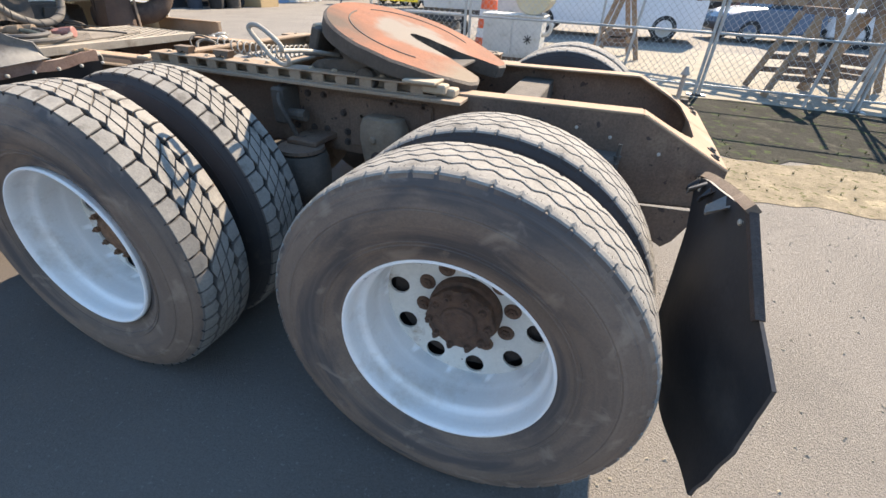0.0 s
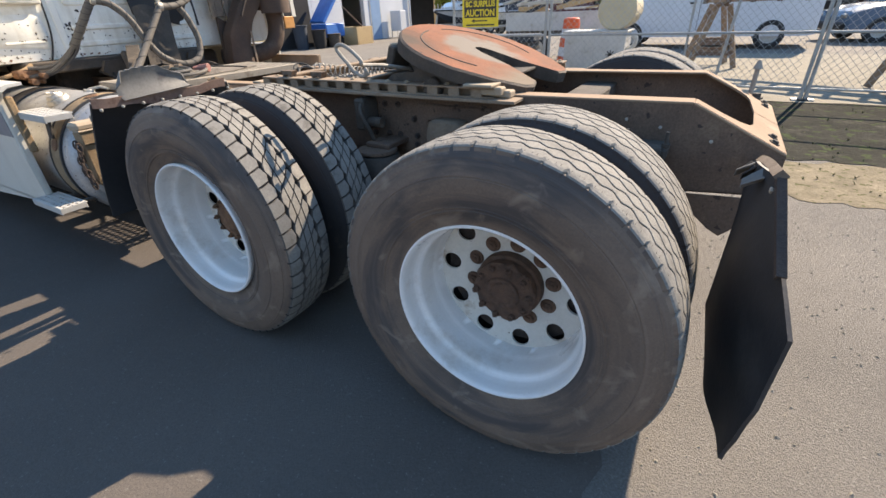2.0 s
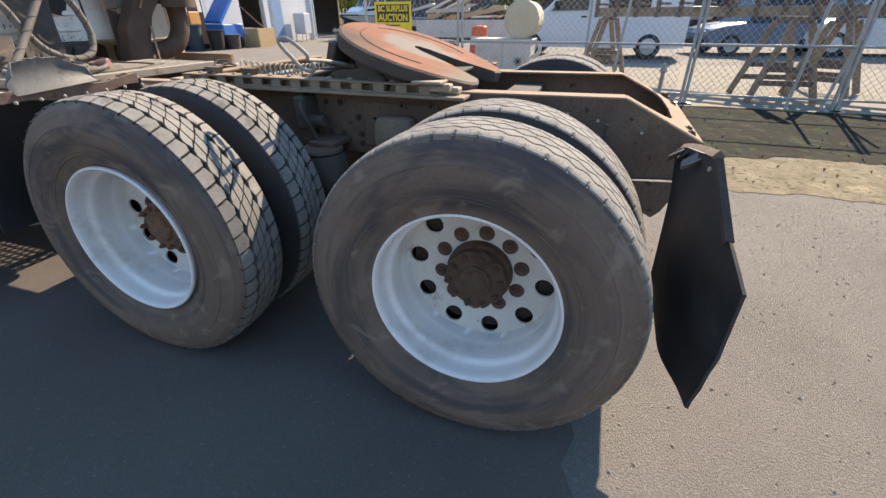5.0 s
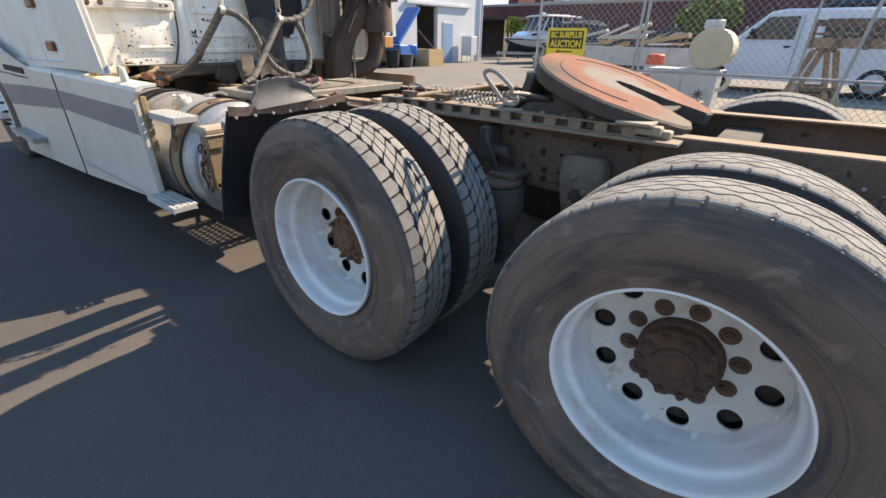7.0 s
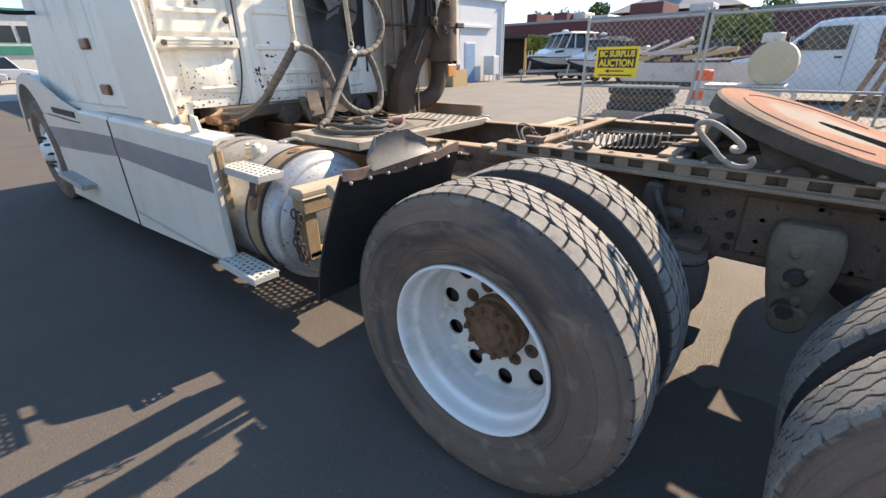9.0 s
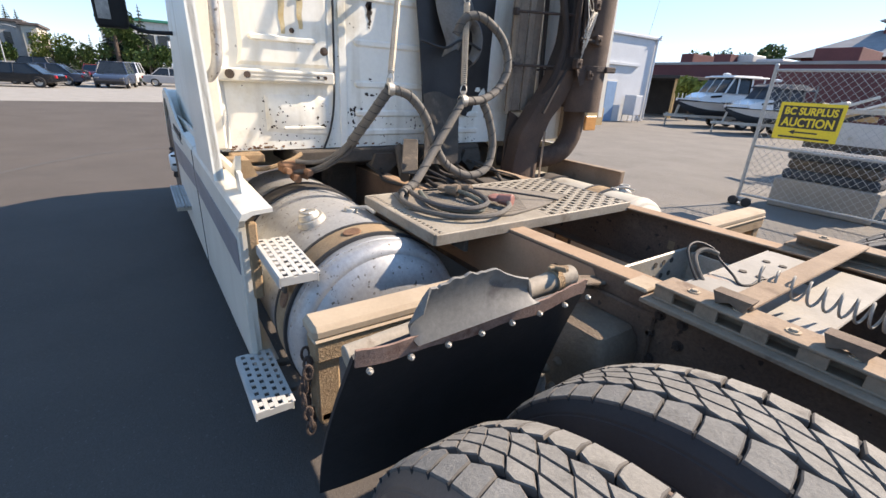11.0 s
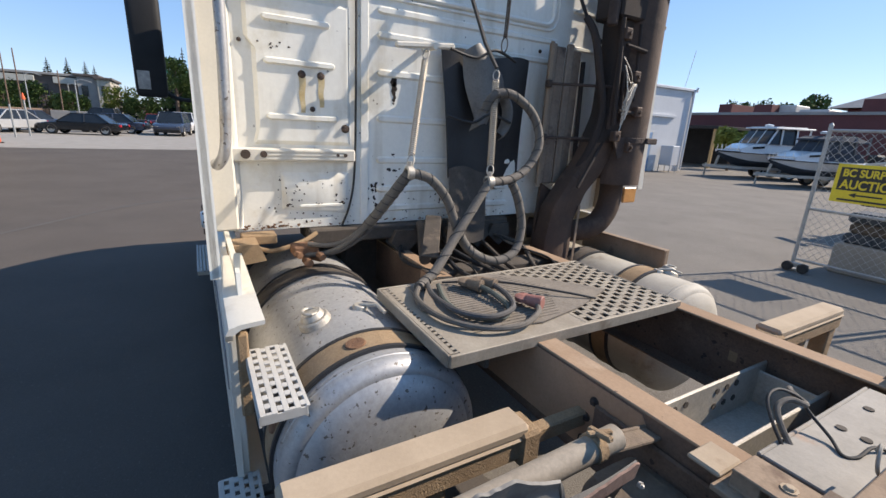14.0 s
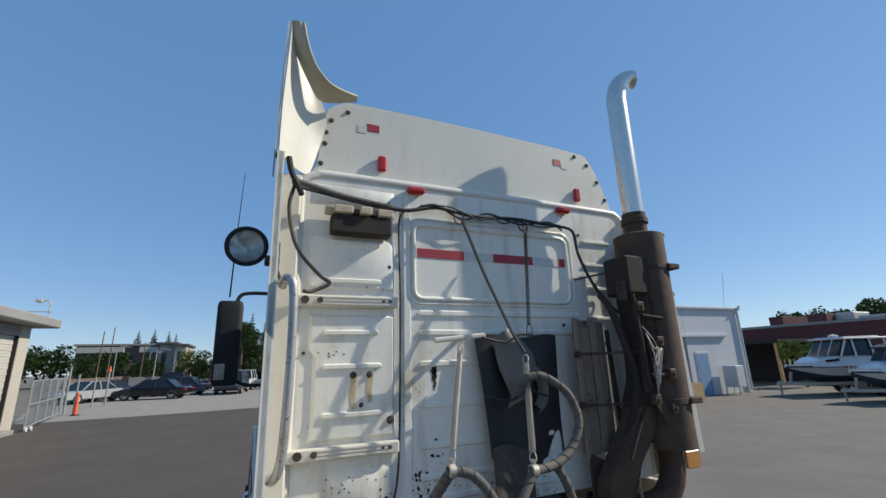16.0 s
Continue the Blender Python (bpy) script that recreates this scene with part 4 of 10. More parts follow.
part("brake_line", Shape().tube(spline([(-1.755, 0.988, 0.952), (-1.791, 0.992, 0.998), (-1.823, 1.016, 1.041), (-1.823, 1.064, 1.054), (-1.791, 1.104, 1.038), (-1.767, 1.12, 1.004), (-1.711, 1.104, 0.975), (-1.675, 1.072, 0.965), (-1.655, 1.096, 0.965), (-1.647, 1.16, 0.975), (-1.615, 1.208, 0.958)], 8), 0.0042, 8), hose_black, truck, "black brake line arching over the plate")
part("brake_line", Shape().tube(spline([(-1.747, 1.008, 0.952), (-1.783, 1.016, 0.991), (-1.807, 1.04, 1.021), (-1.799, 1.08, 1.034), (-1.775, 1.112, 1.024), (-1.839, 1.2, 0.998), (-1.871, 1.288, 0.965)], 8), 0.0075, 8), hose_grey, truck, "dusty brake line arching over the plate")

# slotted slider rails on the frame
def slider(y, d):
    s = Shape()
    x0, x1 = -1.74, -0.33
    z0 = rail_top(-1.0) + 0.002
    s.box(x0, x1, y - 0.004, y + 0.085, z0 + 0.036, z0 + 0.044, 0.002)
    s.box(x0, x1, y - 0.002 + (0 if d > 0 else 0.076), y + 0.006 + (0 if d > 0 else 0.076), z0, z0 + 0.007, 0.002)
    n = 13
    w = (x1 - x0) / n
    yy = y if d > 0 else y + 0.072
    for k in range(n):
        s.box(x0 + k * w, x0 + k * w + w * 0.48, yy, yy + 0.010, z0 + 0.005, z0 + 0.038, 0.001)
    s.box(x0, x1, y + 0.050, y + 0.060, z0 - 0.0, z0 + 0.036, 0.001)
    s.box(x0 - 0.02, x1 + 0.10, y - 0.03 * (d > 0), y + 0.09 + 0.03 * (d < 0), z0 - 0.012, z0 + 0.001, 0.002)
    r = part("slider_rail", s, slider_mat, truck, "slotted dusty steel slider rail bolted on the frame")
    b = Shape()
    for k in range(n):
        bolt(b, (x0 + (k + 0.75) * w, y + 0.04, z0 + 0.044), (0, 0, 1), 0.010, 0.008)
    part("bolt", b, tan_mat, r)
    return z0


ZS = slider(RN - 0.075, 1)
slider(RF - 0.01, -1)
s = Shape()
for x in (-1.56, -1.03):
    s.cut().box(x - 0.03, x + 0.03, RN - 0.02, RF + 0.02, ZS + 0.046, ZS + 0.058, 0.003)
    s.box(x - 0.03, x - 0.024, RN - 0.02, RF + 0.02, ZS, ZS + 0.046, 0.002)
part("slider_cross_bar", s, slider_mat, truck)
s = Shape()
s.box(-0.46, -0.33, RN - 0.105, RN + 0.02, ZS + 0.0465, ZS + 0.058, 0.003)
s.box(-0.40, -0.30, RN - 0.075, RN - 0.02, ZS + 0.012, ZS + 0.0455, 0.006)
s.box(-0.36, -0.27, RN - 0.05, RN + 0.01, ZS + 0.0, ZS + 0.03, 0.006)
part("slider_stop", s, tan_mat, truck)
part("slider_plate", Shape().box(-1.825, -1.755, RN - 0.085, RN + 0.005, ZS + 0.006, ZS + 0.018, 0.004), tan_mat, truck)
# ragged stop lugs
s = Shape()
for x in (-1.60, -1.38):
    s.cut().prism([(x, 0), (x + 0.03, 0.012), (x + 0.06, 0.0), (x + 0.075, 0.03), (x - 0.012, 0.03)], 'y', RN - 0.05, RN - 0.01, Matrix.Translation((0, 0, ZS + 0.045)))
part("stop_lug", s, edge_dust, truck)

# coiled air line
pts = []
TN = 19
for k in range(TN * 14 + 1):
    t = k / (TN * 14)
    a = 2 * math.pi * TN * t
    x = -1.62 + 0.56 * (t + 0.05 * math.sin(5 * t))
    pts.append((x, 1.0 + 0.10 * t + 0.030 * math.cos(a), ZS + 0.055 + 0.030 * math.sin(a) - 0.02 * math.sin(math.pi * t)))
part("coiled_air_line", Shape().tube(pts, 0.0036, 6), hose_pale, truck, "pale dusty coiled air line")
# release handle: a bent rod that sticks out sideways
hp = spline([(-0.745, 0.41, 1.124), (-0.738, 0.41, 1.112), (-0.747, 0.415, 1.098), (-0.776, 0.42, 1.095), (-0.811, 0.42, 1.111), (-0.838, 0.42, 1.138), (-0.866, 0.42, 1.164), (-0.887, 0.42, 1.189), (-0.883, 0.42, 1.202), (-0.858, 0.42, 1.206), (-0.830, 0.42, 1.195), (-0.796, 0.42, 1.173), (-0.770, 0.42, 1.150), (-0.773, 0.425, 1.136), (-0.795, 0.47, 1.128), (-0.81, 0.62, 1.11), (-0.80, 0.80, 1.075)], 6)
s = Shape().tube(hp, 0.0078, 10)
part("release_handle", s, hose_pale, truck, "bent grey steel release handle")
s = Shape()
for k, (y, z) in enumerate(((1.02, 0.05), (1.10, 0.07), (1.2, 0.05), (0.94, 0.06))):
    s.beam((-1.12 + 0.02 * k, y, ZS + z), (-0.70, y + 0.02, ZS + z + 0.02), 0.03, 0.012)
s.cyl((-0.96, 0.92, ZS + 0.08), (-0.62, 0.96, ZS + 0.10), 0.022, seg=12)
part("locking_rod", s, chassis_dark, truck)

# fifth wheel
FW = Matrix.Translation((-0.60, 1.135, 1.133)) @ Matrix.Rotation(math.atan(0.326), 4, 'Y')
def fw_outline(scale=1.0, drop=0.0):
    pts = []
    for k in range(29):
        a = radians(90 + 8 + (360 - 180 - 16) * k / 28)
        pts.append((0.40 * math.cos(a) * scale + 0.02, 0.475 * math.sin(a) * scale))
    right = [(0.10, -0.46), (0.26, -0.385), (0.375, -0.29), (0.392, -0.235), (0.375, -0.165)]
    slot = [(0.20, -0.085), (0.03, -0.055), (-0.02, -0.03), (-0.03, 0.0)]
    tail = right + slot
    tail = tail + [(x, -y) for x, y in reversed(tail[:-1])]
    return pts + [(x * scale, y * scale) for x, y in tail]
o = fw_outline()
n = len(o)
s = Shape()
ins = fw_outline(0.975)
s.add([(x, y, 0.0) for x, y in ins], [tuple(range(n))])
s.mi = 1
vs = [(x, y, 0.0) for x, y in ins] + [(x, y, -0.008) for x, y in o] + [(x, y, -0.055 - 0.02 * max(0, -x)) for x, y in o] + [(x * 0.9, y * 0.9, -0.06) for x, y in o]
s.add(vs, [(l * n + k, l * n + (k + 1) % n, (l + 1) * n + (k + 1) % n, (l + 1) * n + k) for l in range(3) for k in range(n)] + [tuple(range(4 * n - 1, 3 * n - 1, -1))])
s.moved(FW)
fifth = part("fifth_wheel_plate", s, [worn_plate("worn_orange_plate", tuple(FW @ Vector((0.0, 0, 0)) - ORIGIN[truck.name]), tuple(FW @ Vector((0.42, -0.25, 0)) - ORIGIN[truck.name]), tuple(FW @ Vector((-0.22, -0.36, 0)) - ORIGIN[truck.name])), plate_edge], truck, "tilted fifth wheel plate with worn orange top")
# grease grooves
s = Shape()
for r, a0, a1 in ((0.30, 60, 170), (0.30, 190, 300)):
    s.tube([Vector((r * math.cos(radians(a)) * 0.95, r * math.sin(radians(a)) * 1.15, 0.0)) for a in range(a0, a1, 6)], 0.0035, 6)
s.moved(FW)
part("grease_groove", s, chassis_dark, fifth)
s = Shape()
for y in (-0.36, 0.36):
    s.prism([(-0.16, -0.055), (0.16, -0.055), (0.08, -0.09), (0.04, -0.11), (-0.04, -0.13), (-0.10, -0.12)], 'y', y - 0.03, y + 0.03)
    s.cyl((0, y - 0.06, -0.13), (0, y + 0.06, -0.13), 0.045, seg=16, b=0.006)
for y in (-0.2, 0.0, 0.2):
    s.box(-0.32, 0.2, y - 0.012, y + 0.012, -0.13, -0.05, 0.004)
s.box(-0.30, -0.26, -0.36, 0.36, -0.15, -0.05, 0.006)
s.moved(FW)
part("fifth_wheel_underside", s, chassis_dark, fifth)
s = Shape()
for y in (RN - 0.02, RF - 0.06):
    s.prism([(-0.92, ZS + 0.046), (-0.40, ZS + 0.046), (-0.46, ZS + 0.055), (-0.54, ZS + 0.065), (-0.58, ZS + 0.09), (-0.70, ZS + 0.12), (-0.74, ZS + 0.09), (-0.88, ZS + 0.075)], 'y', y, y + 0.09)
s.box(-0.85, -0.35, RN + 0.05, RF - 0.05, ZS + 0.05, ZS + 0.065, 0.004)
part("fifth_wheel_bracket", s, chassis_dark, truck, "greasy dark fifth wheel bracket")
s = Shape()
s.box(-0.935, -0.885, 0.83, 0.93, ZS + 0.115, ZS + 0.20, 0.004)
part("mount_tab", s, tan_mat, truck)

# suspension between the wheels
for side in (1, -1):
    def Y(y):
        return y if side > 0 else 2 * YC - y
    for x in (-0.56, -1.96 + 0.02):
        s = Shape()
        z = 0.0 if x > -1 else -0.03
        wide, bw, bd, yc = (0.0, 1.0, 1.0, 0.715) if x > -1 else (0.05, 1.15, 1.75, 0.68)
        secs = ((0.880, 0.060, 0.030), (0.872, 0.082, 0.046), (0.84, 0.094, 0.056), (0.80, 0.098, 0.060), (0.74, 0.094, 0.058), (0.66, 0.080, 0.055), (0.58, 0.062, 0.052), (0.545, 0.052, 0.045), (0.535, 0.035, 0.03))
        vs = []
        for zz, hx, hy in secs:
            for k in range(20):
                a = 2 * math.pi * k / 20
                ca, sa = math.cos(a), math.sin(a)
                q = 0.45 if x > -1 else 0.25
                vs.append((x + wide + 0.012 * (0.88 - zz) / 0.3 + hx * bw * math.copysign(abs(ca) ** q, ca), Y(yc) + hy * bd * math.copysign(abs(sa) ** q, sa), zz + z))
        s.add(vs, [(l * 20 + k, l * 20 + (k + 1) % 20, (l + 1) * 20 + (k + 1) % 20, (l + 1) * 20 + k) for l in range(len(secs) - 1) for k in range(20)] + [tuple(range(20)), tuple(range(len(secs) * 20 - 1, len(secs) * 20 - 21, -1))])
        h = part("spring_hanger", s, cast_mat, truck, "dusty cast suspension hanger under the frame rail")
        for dx, dz in ((-0.02, 0.80), (0.03, 0.745), (-0.015, 0.69), (0.02, 0.64)):
            part("casting_lug", Shape().cyl((x + dx, Y(0.685 if x > -1 else 0.60), dz + z), (x + dx, Y(0.642 if x > -1 else 0.562), dz - 0.004 + z), 0.020, 0.013, 12, 0.004), cast_mat, h)
        part("casting_knuckle", Shape().lathe([(0.0005, -0.075), (0.045, -0.072), (0.055, -0.06), (0.055, 0.06), (0.0005, 0.062)], (x + 0.012, Y(0.715), 0.57 + z), 'y', 18), cast_mat, h)
        part("hanger_plate", Shape().box(x - 0.19, x + 0.19, min(Y(0.765), Y(0.779)), max(Y(0.765), Y(0.779)), 0.72 + z, 0.93 + z, 0.006), frame_mat, h)
        b = Shape()
        for dx in (-0.16, 0.16, -0.145, 0.145):
            bolt(b, (x + dx, Y(0.779), 0.80 + (0.06 if abs(dx) > 0.15 else 0) + z), (0, -side, 0), 0.012)
        bolt(b, (x, Y(0.655), 0.72 + z), (0, -side, 0), 0.022, 0.02)
        bolt(b, (x, Y(0.655), 0.60 + z), (0, -side, 0), 0.026, 0.03)
        part("bolt", b, rust_dark, h)
    for x in (0.20, -0.90):
        s = Shape()
        s.lathe([(0.0005, 0.40), (0.080, 0.40), (0.088, 0.42), (0.088, 0.52), (0.100, 0.54), (0.112, 0.57), (0.114, 0.62), (0.110, 0.69), (0.100, 0.715), (0.0005, 0.72)], (x, Y(0.615), 0), 'z', 28)
        part("air_spring", s, chassis_dark, truck, "dusty rubber air spring")
        s = Shape().lathe([(0.0005, 0.722), (0.096, 0.722), (0.098, 0.726), (0.096, 0.738), (0.0005, 0.738)], (x, Y(0.615), 0), "z", 24)
        s.box(x - 0.07, x + 0.07, min(Y(0.615), Y(0.785)), max(Y(0.615), Y(0.785)), 0.737, 0.76, 0.004)
        part("spring_plate", s, frame_mat, truck)
        s = Shape()
        s.prism([(x - 0.13, 0.44), (x + 0.13, 0.44), (x + 0.08, 0.36), (x - 0.45, 0.36), (x - 0.52, 0.44)], 'y', Y(0.53), Y(0.64))
        part("trailing_arm", s, chassis_dark, truck)
    # brake chambers
    for x in (-0.27, -1.59):
        s = Shape()
        s.lathe([(0.0005, 0.0), (0.07, 0.0), (0.08, 0.02), (0.083, 0.06), (0.088, 0.065), (0.088, 0.08), (0.082, 0.085), (0.07, 0.16), (0.0005, 0.165)], (0, 0, 0), 'y', 24)
        s.moved(Matrix.Translation((x, Y(0.80), 0.56)))
        part("brake_chamber", s, chassis_dark, truck)
    # bracket with bolts at the shock mount
    s = Shape()
    s.box(0.20, 0.345, min(Y(0.66), Y(0.779)), max(Y(0.66), Y(0.779)), 0.815, 0.86, 0.01)
    for x in (0.205, 0.335):
        s.cyl((x, Y(0.68), 0.79), (x, Y(0.68), 0.915), 0.007, seg=8)
        s.cyl((x, Y(0.68), 0.862), (x, Y(0.68), 0.875), 0.014, seg=6)
    s.cyl((0.215, Y(0.668), 0.845), (0.325, Y(0.668), 0.845), 0.026, seg=12)
    s.cyl((0.27, Y(0.69), 0.66), (0.27, Y(0.69), 0.815), 0.03, seg=12)
    part("shock_mount", s, chassis_dark, truck)
    s = Shape()
    s.prism([(0.42, 0.675), (0.66, 0.69), (0.60, 0.56), (0.57, 0.53), (0.53, 0.55), (0.47, 0.60)], 'y', Y(0.77), Y(0.76))
    part("tail_bracket", s, frame_mat, truck)
    s = Shape()
    s.cyl((-1.02, Y(0.70), 0.84), (-0.92, Y(0.70), 0.84), 0.025, seg=10)
    s.box(-1.06, -1.0, min(Y(0.66), Y(0.78)), max(Y(0.66), Y(0.78)), 0.80, 0.95, 0.01)
    s.tube(spline([(-1.03, Y(0.70), 0.95), (-1.0, Y(0.64), 0.90), (-0.96, Y(0.64), 0.82), (-0.95, Y(0.68), 0.72)], 6), 0.01, 6)
    part("air_valve", s, chassis_dark, truck)
s = Shape()
for x in (0.0, -1.32):
    s.cut().cyl((x, 0.42, 0.521), (x, 2.0, 0.521), 0.075, seg=20)
    s.lathe([(0.0005, -0.2), (0.12, -0.18), (0.19, -0.08), (0.2, 0.04), (0.16, 0.16), (0.08, 0.24), (0.0005, 0.25)], (x - 0.02, YC, 0.53), 'x', 28)
part("drive_axle", s, chassis_dark, truck, "grimy drive axle housing")
s = Shape()
for x0, x1 in ((-0.2, -1.15), (-1.55, -3.6)):
    s.cyl((x0, YC, 0.62), (x1, YC, 0.66), 0.05, seg=16)
part("drive_shaft", s, chassis_dark, truck)

# rear mud flap on a rusty spring arm
for side in (1,):
    def Y(y):
        return y if side > 0 else 2 * YC - y
    def along(table, v):
        k = min(int(v * (len(table) - 1)), len(table) - 2)
        t = v * (len(table) - 1) - k
        return [p + (q - p) * t for p, q in zip(table[k], table[k + 1])]
    inner = [(0.602, 0.715, 0.835), (0.590, 0.56, 0.715), (0.578, 0.48, 0.58), (0.570, 0.415, 0.44), (0.605, 0.24, 0.325)]
    outer = [(0.616, 0.205, 0.945), (0.642, 0.030, 0.805), (0.668, -0.106, 0.729), (0.664, -0.120, 0.55), (0.646, -0.114, 0.362)]
    def flap(u, v):
        i, o = along(inner, v), along(outer, v)
        x, y, z = (a + (b - a) * u for a, b in zip(i, o))
        z += 0.015 * math.sin(math.pi * u) * (1 - v) - 0.02 * math.sin(math.pi * u) * v
        x += -0.028 * math.sin(math.pi * u) * math.sin(math.pi * min(1, v + 0.15)) + 0.006 * math.sin(7 * u + 3 * v)
        e = 0.006 * noise.noise((v * 14, 2, side)) * (u > 0.97)
        return (x, Y(y + e), z)
    f = part("mud_flap", Shape().sheet(flap, 18, 28, 0.009), rubber, truck, "black rubber mud flap, bent and torn at the edge")
    s = Shape().tube(spline([(0.615, Y(0.76), 0.815), (0.622, Y(0.70), 0.845), (0.618, Y(0.45), 0.905), (0.61, Y(0.19), 0.955)], 6), [0.016] * 19, 4)
    part("flap_arm", s, edge_dust, f, "dusty bent flap arm")
    s = Shape()
    a0, a1 = Vector((0.612, Y(0.195), 0.952)), Vector((0.642, Y(0.008), 0.800))
    wv = Vector((1, 0, 0))
    dv = (a1 - a0).normalized()
    nv = dv.cross(wv).normalized() * side
    sec = [(0.009, -0.004), (0.009, 0.001), (-0.006, 0.001), (-0.006, 0.016), (-0.010, 0.016), (-0.010, -0.004)]
    m = len(sec)
    s.add([q + wv * c - nv * d for q in (a0, a1) for c, d in sec], [(k, (k + 1) % m, (k + 1) % m + m, k + m) for k in range(m)] + [tuple(range(m)), tuple(range(2 * m - 1, m - 1, -1))])
    part("flap_angle", s, rust_dark, f, "dark rusty angle iron")
    for u in (0.15, 0.4, 0.65, 0.9):
        s = Shape()
        p = flap(u, 0.05)
        bolt(s, (p[0] - 0.004, p[1], p[2]), (-1, 0, 0), 0.008, 0.010)
        part("flap_bolt", s, galv, f)
    # torn tags of rubber along the top
    for k, u in enumerate((0.1, 0.3, 0.55, 0.8)):
        p = Vector(flap(u, 0.0))
        s = Shape().sheet(lambda a, b, p=p, k=k: (p.x - 0.012 - 0.05 * b * (0.5 + 0.3 * (k % 2)), p.y + (a - 0.5) * 0.05 * (1 - 0.6 * b) * side, p.z - 0.01 - 0.03 * b + 0.012 * math.sin(4 * a + k)), 4, 4, 0.005)
        part("torn_tag", s, torn_grey if k % 2 else rubber, f)

# quarter fender flap in front of the drive wheel
def front_flap(u, v):
    y = 0.55 - 0.665 * u
    z = 1.015 - 0.54 * v
    x = -1.838 - 0.05 * v - 0.17 * math.sin(v * math.pi * 0.5) * (0.55 + 0.45 * u) + 0.010 * math.sin(7 * u + 2 * v)
    return (x, y - 0.02 * v * u, z - 0.02 * u * v)
fl = part("front_flap", Shape().sheet(front_flap, 18, 14, 0.010), rubber, truck, "black rubber quarter fender flap with a bolted top edge")
s = Shape()
for k in range(8):
    y = 0.53 - 0.62 * k / 7
    bolt(s, (-1.816, y, 0.990), (1, 0, 0.1), 0.0046, 0.008)
part("bolt", s, galv, fl)
s = Shape()
s.sheet(lambda u, v: (-1.822 - 0.006 * v + 0.004 * math.sin(9 * u), 0.525 - 0.64 * u, 1.030 + 0.010 * math.cos(5.2 * u + 0.6) + 0.004 * math.sin(19 * u) + 0.005 * noise.noise((u * 24, 1, 4)) * (1 - v) - 0.040 * v), 44, 3, 0.005)
part("flap_strip", s, strip_rust, fl, "rusty flap strip")
s = Shape()
s.cyl((-1.955, -0.085, 0.930), (-1.932, 0.60, 0.995), 0.029, seg=18, b=0.003)
pole = part("fender_pole", s, pole_mat, truck, "dusty tube that carries the fender flap")
s = Shape()
s.lathe([(0.0295, 0.515), (0.034, 0.517), (0.034, 0.541), (0.0295, 0.543)], (-1.9345, 0, 0.988), 'y', 18)
s.beam((-1.955, 0.53, 1.024), (-1.895, 0.53, 1.036), 0.016, 0.013, 0.003)
s.beam((-1.94, 0.505, 1.028), (-1.922, 0.565, 1.026), 0.014, 0.012, 0.003)
part("pole_clamp", s, rusty_tan, pole)
s = Shape()
s.beam((-1.938, 0.585, 0.972), (-1.952, 0.775, 0.925), 0.05, 0.012, 0.003)
s.beam((-1.962, 0.585, 0.958), (-1.976, 0.775, 0.911), 0.010, 0.045, 0.002)
part("pole_bracket", s, cast_mat, pole, "dusty angle bracket")
def torn(u, v):
    y = 0.012 + 0.318 * u
    ragged = max(0.0, min(1.0, (0.55 - u) * 6)) * min(1.0, u * 12)
    e = (0.004 * noise.noise((u * 9, 3, 1)) + 0.007 * noise.noise((u * 15, 7, 1)) * ragged + 0.002 * noise.noise((u * 51, 5, 1)) * ragged) * v ** 8
    top = 1.128 + 0.012 * math.sin(math.pi * min(1, u / 0.8)) - 0.9 * max(0, 0.05 - u) - 0.11 * max(0, u - 0.6) - 1.1 * max(0, u - 0.95)
    low = 1.013 + 0.022 * u
    x = -1.812 + 0.012 * u - 0.014 * math.sin(math.pi * v) - 0.02 * v * u
    return (x, y - 0.018 * math.sin(math.pi * v) * (1 - u) + 0.010 * v * (1 - u) - 0.012 * v * u, low + (top - low) * v + e)
part("torn_flap", Shape().sheet(torn, 56, 10, 0.006), torn_grey, truck, "torn grey rubber scrap over the fender pole")

